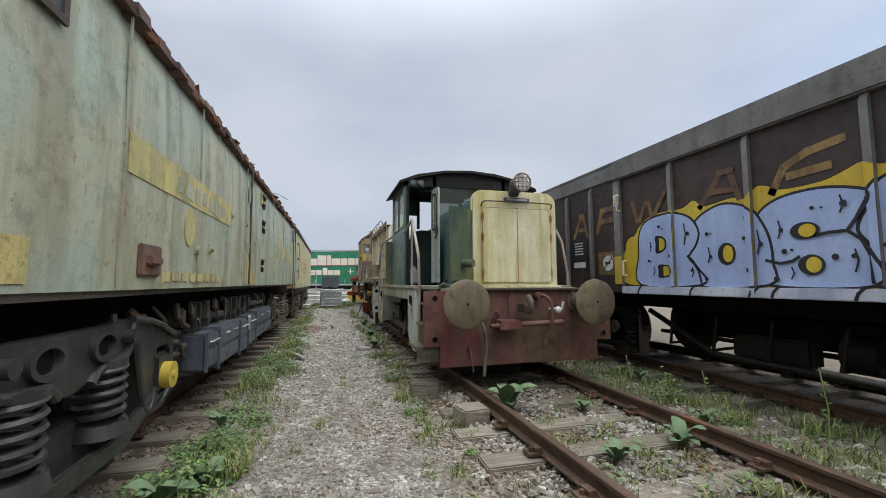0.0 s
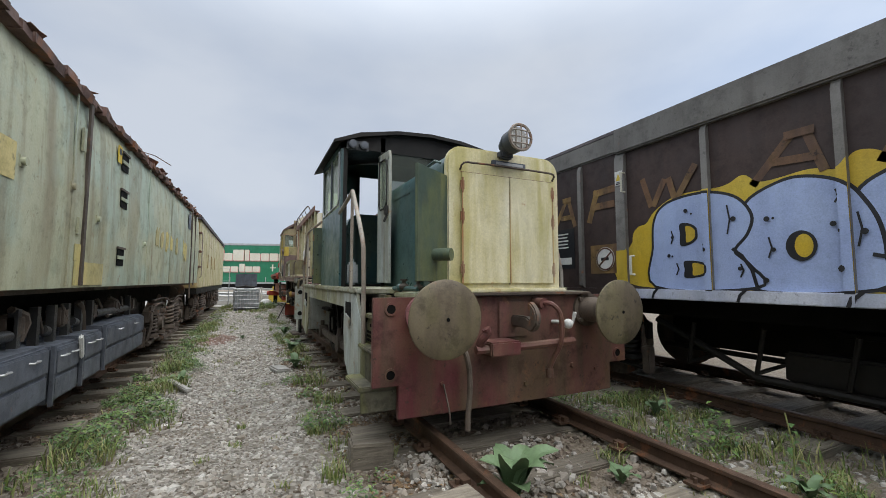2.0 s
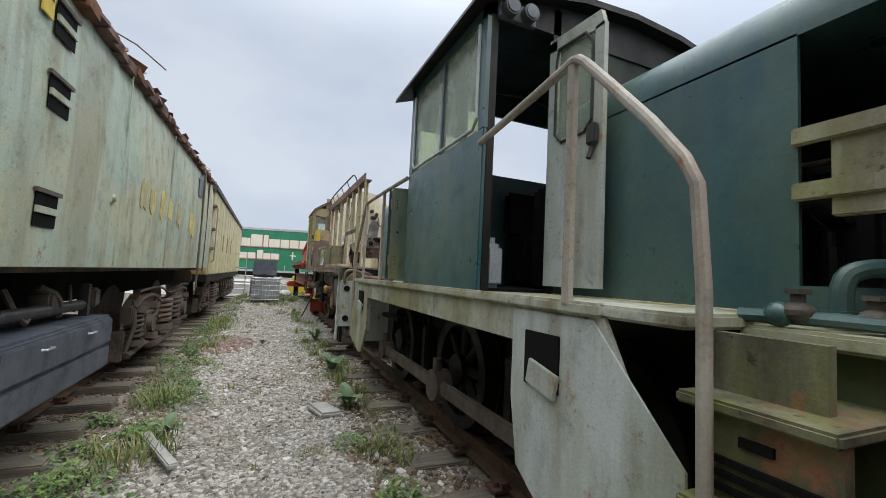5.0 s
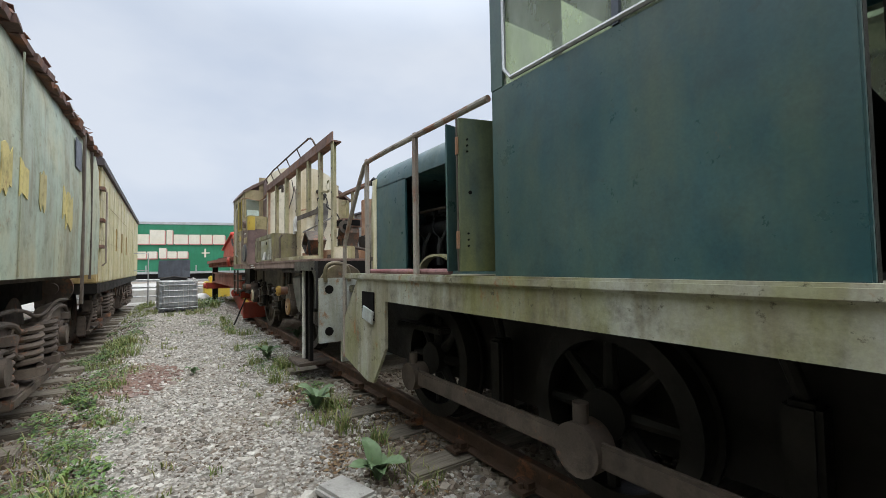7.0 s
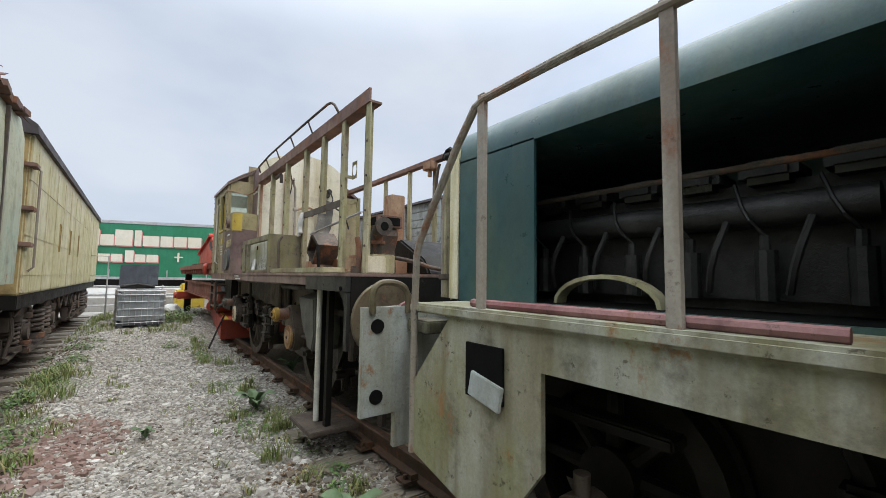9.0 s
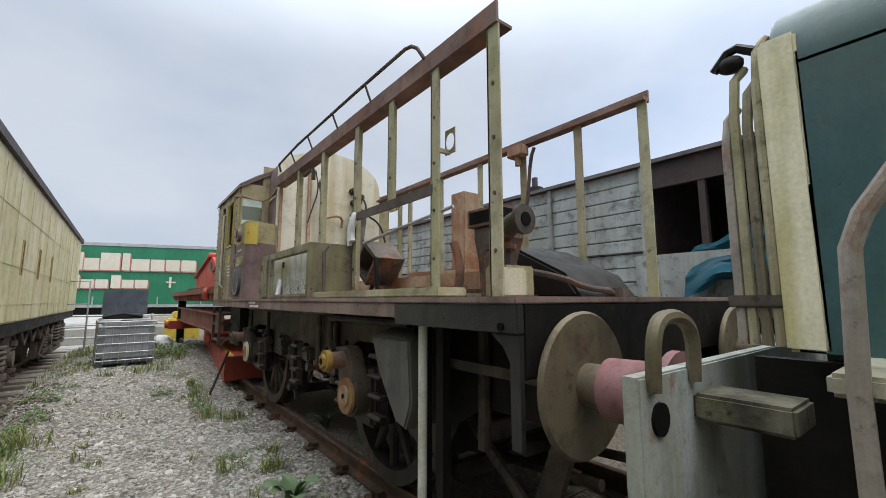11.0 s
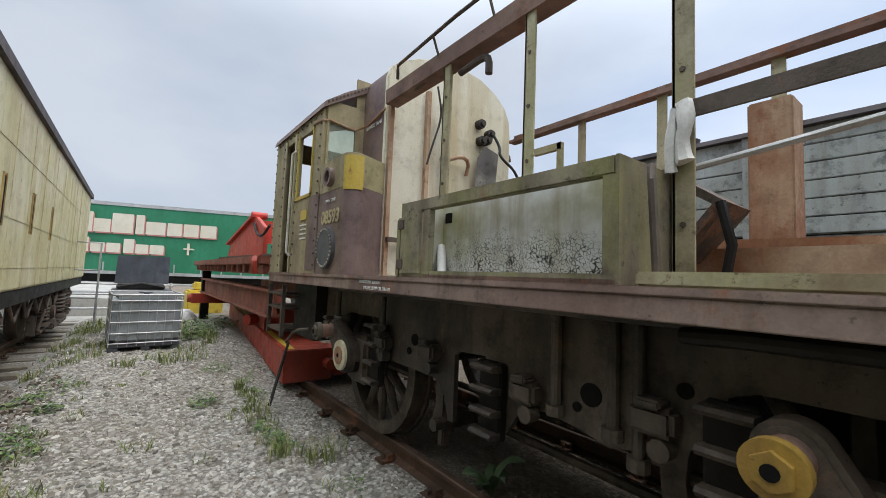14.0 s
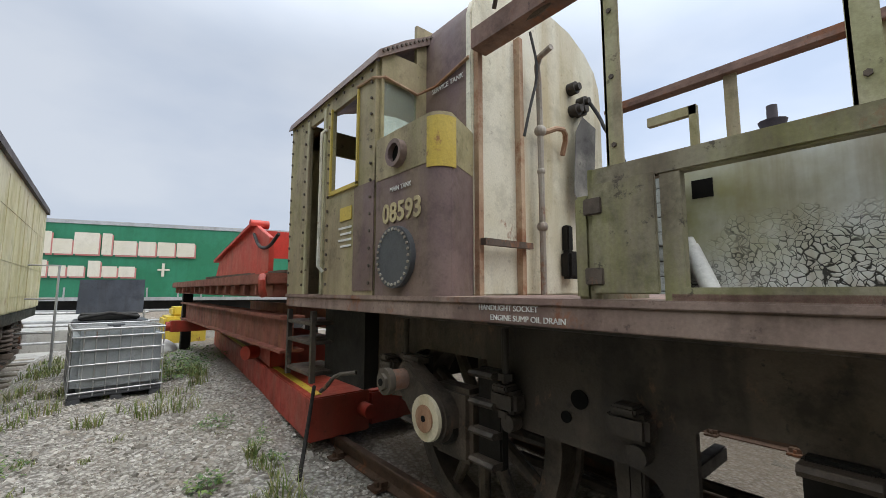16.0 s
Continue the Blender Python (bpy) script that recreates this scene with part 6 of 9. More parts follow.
part("radiator_block", Shape().box(1.79, 1.83, 5.19, 5.48, 1.79, 2.12, 0.006), M_valance, SH, "grey radiator header")
part("door_lining", Shape().slab([(1.435, 4.868), (1.77, 5.103), (1.768, 5.107), (1.433, 4.872)], "z", 1.53, 2.45), M_valance, SH, "dirty cream inner face of the bonnet door")
part("bonnet_door", Shape().slab([(1.80, 5.10), (1.415, 4.83), (1.43, 4.81), (1.815, 5.08)], "z", 1.52, 2.46, 0.003), M_algaegreen, SH, "green bonnet door swung open, yellow with algae")
for z in (1.65, 1.95, 2.25, 2.40):
    part("door_hinge", Shape().cyl((1.80, 5.09, z - 0.04), (1.80, 5.09, z + 0.04), 0.016, seg=8), M_brownsteel, SH)
part("exhaust_stub", Shape().cyl((1.62, 4.98, 1.74), (1.74, 4.84, 1.74), 0.052, seg=18).cyl((1.56, 5.0, 1.74), (1.62, 4.98, 1.74), 0.03, seg=12), M_algaegreen, SH, "green pipe stub")
part("bonnet_rail", Shape().tube([(1.80, 5.18, 2.60), (1.74, 5.18, 2.61), (1.74, 5.42, 2.60), (1.80, 5.42, 2.58)], 0.012, 6), M_dkgreen, SH)
# headlamp on the bonnet
part("headlamp", Shape().cyl((2.43, 4.85, 2.82), (2.41, 4.97, 2.80), 0.115, 0.105, 24).cyl((2.41, 4.97, 2.80), (2.40, 5.06, 2.785), 0.105, 0.06, 20), M_bin, SH, "round headlamp with wire guard")
part("lamp_bracket", Shape().box(2.33, 2.47, 4.99, 5.10, 2.67, 2.74, 0.015).box(2.37, 2.43, 4.94, 5.04, 2.70, 2.78), M_bin, SH)
part("lamp_glass", Shape().cyl((2.432, 4.838, 2.822), (2.43, 4.852, 2.82), 0.10, seg=24), M_signwhite, SH)
s = Shape().tube([(2.432 + 0.118 * math.cos(a), 4.828, 2.822 + 0.118 * math.sin(a)) for a in (2 * math.pi * k / 24 for k in range(25))], 0.014, 6)
for k in (-0.06, 0.0, 0.06):
    h = math.sqrt(0.118 ** 2 - k * k)
    s.tube([(2.432 + k, 4.82, 2.822 - h), (2.432 + k, 4.81, 2.822), (2.432 + k, 4.82, 2.822 + h)], 0.007, 5)
    s.tube([(2.432 - h, 4.82, 2.822 + k), (2.432, 4.81, 2.822 + k), (2.432 + h, 4.82, 2.822 + k)], 0.007, 5)
part("lamp_guard", s, M_tube, SH, "rusty wire lamp guard")

# cab
CF, CR = 6.92, 8.345
CABX0, CABX1 = 1.23, 3.60
part("cab_side", Shape().box(CABX0, CABX0 + 0.03, CF + 0.0, CR, 1.45, 2.46, 0.006), M_dkgreen, SH, "dark green cab side")
part("cab_side", Shape().box(CABX0, CABX0 + 0.03, CF, CF + 0.07, 2.46, 3.30), M_dkgreen, SH)
part("cab_side", Shape().box(CABX0, CABX0 + 0.03, CR - 0.09, CR, 2.46, 3.30), M_dkgreen, SH)
part("cab_side", Shape().box(CABX0, CABX0 + 0.03, CF, CR, 3.18, 3.30), M_dkgreen, SH)
part("cab_side", Shape().box(CABX1 - 0.03, CABX1, CF, CR, 1.45, 2.46, 0.006), M_dkgreen, SH)
part("cab_side", Shape().box(CABX1 - 0.03, CABX1, CF, CF + 0.07, 2.46, 3.30), M_dkgreen, SH)
part("cab_side", Shape().box(CABX1 - 0.03, CABX1, CR - 0.09, CR, 2.46, 3.30), M_dkgreen, SH)
part("cab_side", Shape().box(CABX1 - 0.03, CABX1, CF, CR, 3.18, 3.30), M_dkgreen, SH)
for x in (CABX0 + 0.012, CABX1 - 0.018):
    w = part("side_window", Shape().box(x, x + 0.006, CF + 0.07, CR - 0.09, 2.46, 3.18), M_algaeglass, SH, "grimy cab side window green with algae")
    part("window_bar", Shape().box(x - 0.018, x + 0.02, 7.58, 7.61, 2.46, 3.18), M_boxblue, w)
    w.visible_shadow = False
s = Shape().tube([(CABX0 - 0.004, CF + 0.09, 3.16), (CABX0 - 0.004, CF + 0.09, 2.54), (CABX0 - 0.004, CF + 0.14, 2.48), (CABX0 - 0.004, CR - 0.16, 2.48), (CABX0 - 0.004, CR - 0.11, 2.54), (CABX0 - 0.004, CR - 0.11, 3.16)], 0.012, 6)
part("window_rubber", s, M_galv, SH)
for nm, y in (("cab_front", CF), ("cab_rear", CR - 0.03)):
    s = Shape()
    s.box(CABX0 + 0.03, 1.31, y, y + 0.03, 1.45, 3.28).box(3.45, 3.55, y, y + 0.03, 1.45, 3.28)
    s.box(1.76, 3.10, y, y + 0.03, 1.45, 2.62 if nm == "cab_front" else 2.48).box(1.74, 1.80, y, y + 0.03, 2.62, 3.38).box(3.06, 3.12, y, y + 0.03, 1.45, 3.38)
    s.slab([(1.26, 3.20), (3.58, 3.20), (3.58, 3.28), (3.1, 3.40), (2.42, 3.46), (1.74, 3.40), (1.26, 3.28)], "y", y, y + 0.03)
    if nm == "cab_rear":
        s.box(1.31, 1.78, y, y + 0.03, 1.45, 2.40).box(1.31, 1.78, y, y + 0.03, 2.9, 3.3).box(3.1, 3.46, y, y + 0.03, 1.45, 2.50)
    else:
        s.box(3.1, 3.46, y, y + 0.03, 1.45, 2.55)
    loose(nm, s, M_black if nm == "cab_front" else M_dkgreen, SH, "dark cab end")
    if nm == "cab_front":
        g = part("end_window", Shape().box(1.80, 3.06, y + 0.012, y + 0.018, 2.62, 3.22), M_hazy, SH, "dirty cab window")
        g.visible_shadow = False
rf = [(1.12, 3.22), (1.13, 3.26), (1.45, 3.39), (1.95, 3.485), (2.42, 3.515), (2.89, 3.485), (3.39, 3.39), (3.72, 3.26), (3.74, 3.21), (3.38, 3.34), (2.88, 3.44), (2.42, 3.47), (1.95, 3.44), (1.47, 3.34)]
part("cab_roof", Shape().slab(rf, "y", 6.84, 8.58), M_black, SH, "dark curved cab roof with overhang")
# cab floor, desk and seat are near-black: interior shade put into their colour
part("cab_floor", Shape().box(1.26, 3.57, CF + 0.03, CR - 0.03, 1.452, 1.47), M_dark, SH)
part("cab_desk", Shape().box(1.95, 2.95, 7.05, 7.4, 1.47, 2.25, 0.03).box(2.2, 2.6, 7.8, 8.2, 1.47, 1.95, 0.05).box(2.2, 2.6, 8.15, 8.25, 1.95, 2.4, 0.04), M_dark, SH, "control desk and seat blackened as painted cab shade")
part("plastic_can", Shape().box(1.36, 1.50, 7.05, 7.17, 1.47, 1.76, 0.03).cyl((1.43, 7.11, 1.76), (1.43, 7.11, 1.80), 0.025), M_ibc, SH, "translucent plastic can in the doorway")
# open cab door, hinged beside the bonnet
dy0, dy1 = 6.42, 6.90
o = [(dy0, 1.50), (dy0, 2.95), (dy0 + 0.10, 3.10), (dy1, 3.14), (dy1, 1.50)]
loose("cab_door", Shape().slab([(dy0, 1.50), (dy0, 2.42), (dy1, 2.42), (dy1, 1.50)], "x", 1.70, 1.73).box(1.70, 1.73, dy0, dy0 + 0.07, 2.42, 3.0).box(1.70, 1.73, dy1 - 0.07, dy1, 2.42, 3.1).slab([(dy0, 2.98), (dy0 + 0.03, 3.08), (dy1, 3.12), (dy1, 3.04), (dy0 + 0.07, 2.98)], "x", 1.70, 1.73), M_paleblue, SH, "pale grey cab door standing open")
g = part("door_window", Shape().box(1.712, 1.718, dy0 + 0.07, dy1 - 0.07, 2.42, 3.02), M_murky, SH)
g.visible_shadow = False
part("door_seal", Shape().tube([(1.695, dy0 + 0.08, 2.46), (1.695, dy0 + 0.08, 2.92), (1.695, dy0 + 0.14, 3.0), (1.695, dy1 - 0.1, 3.02), (1.695, dy1 - 0.08, 2.94), (1.695, dy1 - 0.08, 2.46), (1.695, dy1 - 0.14, 2.4), (1.695, dy0 + 0.14, 2.4), (1.695, dy0 + 0.08, 2.46)], 0.01, 6), M_rubber, SH)
part("door_handle", Shape().box(1.66, 1.70, dy0 + 0.02, dy0 + 0.09, 2.30, 2.42, 0.01).cyl((1.69, dy0 + 0.06, 2.3), (1.66, dy0 + 0.06, 2.22), 0.014), M_rubber, SH)
for x in (1.36, 1.50):
    part("marker_lamp", Shape().cyl((x, 6.83, 3.23), (x, 6.92, 3.23), 0.055, seg=18), M_bin, SH)
    part("lamp_glass", Shape().cyl((x, 6.822, 3.23), (x, 6.832, 3.23), 0.042, seg=18), M_boxblue, SH)
part("marker_plate", Shape().box(1.29, 1.57, 6.885, 6.92, 3.17, 3.29, 0.006), M_bin, SH)
# front handrails
part("handrail", Shape().tube([(1.19, 5.50, 0.72), (1.18, 5.50, 1.78), (1.18, 5.58, 1.95), (1.185, 5.98, 2.40), (1.19, 6.05, 2.46), (1.20, 6.14, 2.45), (1.225, 6.94, 2.36)], 0.021, 10, 1), M_tube, SH, "worn tubular handrail")
part("rail_post", Shape().box(1.18, 1.205, 6.05, 6.09, 1.44, 2.45), M_tube, SH)
part("handrail", Shape().tube([(3.60, 5.66, 0.66), (3.60, 5.66, 1.95), (3.60, 6.20, 2.66), (3.60, 6.36, 2.70), (3.60, 7.14, 2.46)], 0.021, 10, 1), M_tube, SH)
for y, top, m in ((10.77, 2.44, M_post), (10.805, 2.30, M_boxgreen), (10.84, 2.36, M_post), (10.87, 2.22, M_tube)):
    part("end_pipe", Shape().tube([(1.66, y, 1.46), (1.655, y, 1.9), (1.66, y, top), (1.70, y - 0.03, top + 0.06)], 0.016, 8, 1), m, SH, "mossy upright pipe")
part("pipe_clip", Shape().box(1.635, 1.69, 10.74, 10.90, 1.58, 1.62, 0.006), M_brownsteel, SH)
part("valve_cock", Shape().ball((1.67, 10.84, 2.44), 0.035, (1, 1.2, 0.9), 12).tube([(1.67, 10.77, 2.46), (1.66, 10.83, 2.50), (1.66, 10.89, 2.43)], 0.016, 6, 1), M_black, SH)
# rear handrail and doors
part("handrail", Shape().tube([(1.22, 8.36, 2.43), (1.22, 9.96, 2.445), (1.22, 10.08, 2.40), (1.22, 10.50, 1.82), (1.22, 10.55, 1.68), (1.22, 10.55, 0.64)], 0.020, 10, 1), M_tube, SH, "rusty rear handrail")
for y in (9.16, 10.0):
    part("rail_post", Shape().box(1.21, 1.235, y - 0.022, y + 0.022, 1.44, 2.46), M_tube, SH)
part("kick_pipe", Shape().tube([(1.26, 8.8, 1.475), (1.26, 10.1, 1.475)], 0.02), M_pink, SH)
part("bonnet_door", Shape().slab([(1.63, 8.72), (1.14, 8.65), (1.14, 8.665), (1.63, 8.735)], "z", 1.48, 2.36, 0.003), M_dkgreen, SH, "dark green rear bonnet door folded open")
part("bonnet_door", Shape().slab([(1.14, 8.525), (1.62, 8.385), (1.62, 8.40), (1.14, 8.54)], "z", 1.48, 2.36, 0.003), M_algaegreen, SH, "mossy rear bonnet door folded open")
part("door_edge", Shape().box(1.138, 1.150, 8.542, 8.556, 1.48, 2.36), M_brownsteel, SH)
for z in (1.66, 2.20):
    h = part("door_hinge", Shape().cyl((1.136, 8.545, z - 0.05), (1.136, 8.545, z + 0.05), 0.008, seg=8).box(1.135, 1.138, 8.53, 8.56, z - 0.05, z + 0.05), M_orange, SH, "rusty door hinge")
    for k in (-0.035, 0.0, 0.035):
        part("hinge_bolt", Shape().cyl((1.185, 8.512, z + k), (1.183, 8.504, z + k), 0.006, seg=6), M_dark, h)
part("door_hole", Shape().cyl((1.20, 8.508, 1.93), (1.199, 8.5035, 1.93), 0.011, seg=10), M_dark, SH)

# ---- the gutted 08 shunter ----
E8 = thing("stripped_shunter", (2.45, 15.0, RAIL_TOP), "gutted diesel shunter, faded maroon and cream cab on bare rusting framework", "locomotive")
PZ = 1.62
part("running_plate", Shape().box(1.19, 3.71, 11.46, 18.36, PZ - 0.03, PZ, 0.005), M_sole, E8, "rust-brown running plate")
part("solebar", Shape().box(1.20, 1.23, 12.36, 18.34, PZ - 0.112, PZ - 0.03, 0.004), M_sole, E8, "brown solebar edge")
part("solebar", Shape().box(3.67, 3.70, 12.36, 18.34, PZ - 0.112, PZ - 0.03, 0.004), M_sole, E8)
part("front_channel", Shape().box(1.20, 1.24, 11.46, 12.36, PZ - 0.145, PZ - 0.03, 0.004), M_bogie, E8, "dark grey front channel")
part("front_beam", Shape().box(1.24, 3.68, 11.46, 11.50, 1.30, PZ - 0.03, 0.006), M_black, E8, "black front beam")
part("corner_gusset", Shape().slab([(11.465, PZ - 0.15), (11.62, PZ - 0.15), (11.55, PZ - 0.20), (11.515, 1.36), (11.515, 1.04), (11.465, 1.04)], "x", 1.215, 1.24), M_bogie, E8, "dark oily corner gusset")
part("gusset_hole", Shape().cyl((1.19, 11.545, 1.50), (1.214, 11.545, 1.50), 0.016, seg=14), M_dark, E8)
part("cross_stay", Shape().box(1.5, 3.4, 11.93, 11.99, 0.90, 1.0, 0.008), M_frame, E8)
part("front_cross_frame", Shape().box(1.56, 3.35, 12.30, 12.34, 0.72, PZ - 0.03), M_black, E8)
for x in (1.66, 3.1):
    part("guard_iron", Shape().slab([(11.50, 1.08), (11.62, 1.08), (11.80, 0.62), (11.78, 0.34), (11.70, 0.34), (11.68, 0.60)], "x", x, x + 0.04), M_frame, E8, "bent guard iron over the rail")
    part("guard_stay", Shape().tube([(x + 0.02, 11.76, 0.5), (x + 0.02, 12.3, 0.92)], 0.03, 6), M_frame, E8)
for x in (2.1, 2.6):
    part("brake_pull_rod", Shape().tube([(x, 11.7, 0.62), (x, 13.0, 0.52), (x, 16.3, 0.55)], 0.032, 8), M_frame, E8)
part("brake_beam", Shape().box(1.7, 3.2, 12.42, 12.50, 0.50, 0.60, 0.01), M_frame, E8)
part("brake_beam", Shape().box(1.7, 3.2, 15.42, 15.50, 0.50, 0.60, 0.01), M_frame, E8)
# outside frames with cut-outs, in three plates; the front one's shadow is painted black
fr = [(17.35, 1.50), (17.30, 1.22), (17.18, 1.0), (17.0, 0.90), (16.86, 0.92), (16.76, 1.05), (16.70, 1.24), (16.62, 1.27), (16.05, 1.27), (16.0, 1.0), (15.93, 0.965), (15.25, 0.955), (15.17, 0.93), (15.11, 0.85), (15.07, 0.72), (15.02, 0.72), (15.02, 1.14), (14.98, 1.17), (14.74, 1.18), (14.72, 1.15), (14.72, 0.80), (14.60, 0.78), (14.54, 0.83), (14.46, 0.95), (14.30, 0.985), (14.12, 0.965), (13.96, 0.93), (13.76, 0.98), (13.60, 1.05), (13.52, 1.25), (13.44, 1.28), (12.98, 1.28), (12.92, 1.1), (12.84, 0.84), (12.60, 0.72), (12.36, 0.70), (12.32, 0.72), (12.32, 1.50)]
for x in (1.52, 3.35):
    part("frame_plate", Shape().slab(fr, "x", x, x + 0.035), M_frame, E8, "oily black outside frame plate with horn gaps")
    part("front_frame_plate", Shape().slab([(12.318, 1.50), (12.318, 0.74), (12.18, 0.94), (12.0, 1.05), (11.50, 1.06), (11.50, 1.50)], "x", x, x + 0.035), M_black, E8, "front frame plate blackened as painted shadow")
# inner boxes are black to paint in the shade behind the frame plates
part("sump_box", Shape().box(1.95, 3.0, 12.0, 13.7, 0.86, PZ - 0.03), M_black, E8)
part("engine_bed", Shape().box(1.95, 3.0, 13.7, 17.6, 1.24, PZ - 0.03), M_black, E8)
part("cab_drag_box", Shape().box(1.4, 3.5, 17.2, 17.9, 0.92, PZ - 0.03), M_black, E8)
for y in (16.28, 13.22):
    for x, d in ((1.73, -1), (3.23, 1)):
        spoked_wheel(x, y, RAIL_TOP + 0.60, 0.60, E8, d, 12, M_frame)
    part("axle", Shape().cyl((1.4, y, 0.87), (3.5, y, 0.87), 0.085, seg=14), M_black, E8)
    part("axlebox", Shape().box(1.44, 1.60, y - 0.17, y + 0.17, 0.70, 1.10, 0.03), M_frame, E8, "greasy axlebox between its horns")


def horn_guide(y, z0, z1):
    """A ribbed casting bolted to the frame beside an axle gap."""
    h = part("horn_guide", Shape().box(1.46, 1.52, y - 0.085, y + 0.085, z0, z1, 0.01), M_black, E8, "ribbed horn guide casting")
    for k in range(4):
        z = z0 + 0.03 + (z1 - z0 - 0.06) * k / 3
        part("rib", Shape().slab([(1.475, z - 0.018), (1.475, z + 0.018), (1.40, z + 0.022), (1.385, z + 0.008), (1.40, z - 0.010)], "y", y - 0.085, y + 0.085), M_frame, h)


for y, z0, z1 in ((14.64, 0.76, 1.17), (15.98, 0.74, 1.24), (16.60, 0.80, 1.24), (13.50, 0.78, 1.24), (12.94, 0.78, 1.24)):
    horn_guide(y, z0, z1)
# cranks: y and z of the boss, then of the pin
for y, z, py, pz, face, pin in ((16.34, 0.93, 16.58, 1.11, M_bulk, M_grime), (13.23, 0.92, 13.32, 1.165, M_brass, M_crankyellow)):
    dy, dz = py - y, pz - z
    a0 = math.degrees(math.atan2(dz, dy))
    out = arc_points(y, z, 0.15, a0 + 65, a0 + 295, 16) + arc_points(py, pz, 0.098, a0 - 75, a0 + 75, 10)
    c = part("fly_crank", Shape().slab(out, "x", 1.33, 1.46, 0.018), M_frame, E8, "heavy outside crank with pin")
    part("crank_face", Shape().cyl((1.31, y, z), (1.335, y, z), 0.125, 0.13, 28), face, c, "worn painted crank end")
    part("crank_centre", Shape().cyl((1.300, y, z), (1.312, y, z), 0.075, seg=20), M_orange, c, "rusty crank centre")
    part("crank_hole", Shape().cyl((1.296, y, z), (1.302, y, z), 0.018, seg=10), M_dark, c)
    part("crank_pin", Shape().cyl((1.22, py, pz), (1.34, py, pz), 0.062, seg=20), M_beam, c)
    part("pin_collar", Shape().cyl((1.185, py, pz), (1.225, py, pz), 0.078, seg=22), pin, c, "painted pin collar")
    part("pin_nut", Shape().cyl((1.165, py, pz), (1.19, py, pz), 0.052, seg=6), pin, c)
    part("pin_bore", Shape().cyl((1.160, py, pz), (1.168, py, pz), 0.022, seg=12), M_dark, c)
for y, z, r in ((14.05, 1.13, 0.052), (14.12, 1.06, 0.022), (15.48, 1.17, 0.042), (15.55, 1.08, 0.026), (13.66, 1.24, 0.03)):
    part("frame_hole", Shape().cyl((1.512, y, z), (1.53, y, z), r, seg=20), M_dark, E8)
for y, z in ((14.39, 1.07), (15.23, 1.13), (15.86, 1.10), (13.75, 1.12), (16.95, 1.12)):
    b = part("spring_bracket", Shape().box(1.42, 1.52, y - 0.085, y + 0.085, z - 0.055, z + 0.055, 0.02), M_frame, E8, "cast spring bracket")
    part("bracket_lug", Shape().cyl((1.43, y - 0.03, z - 0.10), (1.50, y - 0.03, z - 0.10), 0.042, seg=14), M_frame, b)
    part("bracket_cap", Shape().box(1.40, 1.50, y - 0.05, y + 0.05, z + 0.05, z + 0.085, 0.01), M_frame, b)
for y in (15.86, 16.74):
    part("spring_hanger", Shape().cyl((1.46, y, 0.98), (1.46, y, 1.46), 0.020, seg=10), M_frame, E8)
    for z in (1.02, 1.08, 1.20):
        part("hanger_nut", Shape().cyl((1.46, y, z), (1.46, y, z + 0.035), 0.042, seg=6), M_frame, E8)
for y in (15.30, 12.50):
    part("brake_hanger", Shape().box(1.64, 1.70, y - 0.03, y + 0.03, 0.46, 1.10, 0.01), M_frame, E8)
    part("brake_shoe", Shape().slab([(y + 0.03, 0.52), (y + 0.14, 0.56), (y + 0.10, 0.74), (y + 0.12, 0.94), (y + 0.03, 0.98)], "x", 1.66, 1.80, 0.01), M_frame, E8)
    part("hanger_pin", Shape().cyl((1.56, y - 0.02, 0.62), (1.66, y - 0.02, 0.62), 0.045, seg=6), M_frame, E8)
for y, z0 in ((13.93, 0.98), (13.82, 0.90), (14.22, 1.0)):
    part("drain_pipe", Shape().cyl((1.49, y, z0), (1.49, y, 1.48), 0.026, seg=10).cyl((1.49, y, z0), (1.49, y, z0 + 0.05), 0.045, seg=10), M_frame, E8)
part("air_pipe", Shape().tube([(1.30, 12.36, 1.475), (1.30, 13.4, 1.475), (1.36, 13.6, 1.46)], 0.030, 10), M_black, E8)
part("air_pipe", Shape().tube([(1.44, 13.5, 1.49), (1.44, 16.8, 1.49)], 0.020, 8), M_frame, E8)
sb = part("sandbox", Shape().slab([(12.76, 1.375), (12.33, 1.385), (12.30, 1.05), (12.36, 0.90), (12.46, 0.92), (12.66, 1.17)], "x", 1.27, 1.66, 0.012).slab([(1.27, 1.38), (1.66, 1.38), (1.66, 1.47), (1.56, 1.47)], "y", 12.335, 12.755), M_hopper, E8, "dark grey steel sandbox")
part("filler_neck", Shape().box(1.42, 1.425, 12.49, 12.63, 1.40, 1.455), M_hopper, sb)
part("filler_neck", Shape().box(1.53, 1.535, 12.49, 12.63, 1.42, 1.465), M_hopper, sb)
part("filler_neck", Shape().box(1.42, 1.535, 12.49, 12.495, 1.40, 1.46), M_hopper, sb)
part("filler_neck", Shape().box(1.42, 1.535, 12.625, 12.63, 1.40, 1.46), M_hopper, sb)
part("sandbox_mouth", Shape().box(1.426, 1.529, 12.496, 12.624, 1.43, 1.452), M_dark, sb)
part("step_leg", Shape().box(1.32, 1.37, 12.24, 12.30, 0.28, 1.5), M_black, E8)
part("step_leg", Shape().box(1.32, 1.37, 12.08, 12.14, 0.28, 1.5), M_black, E8)
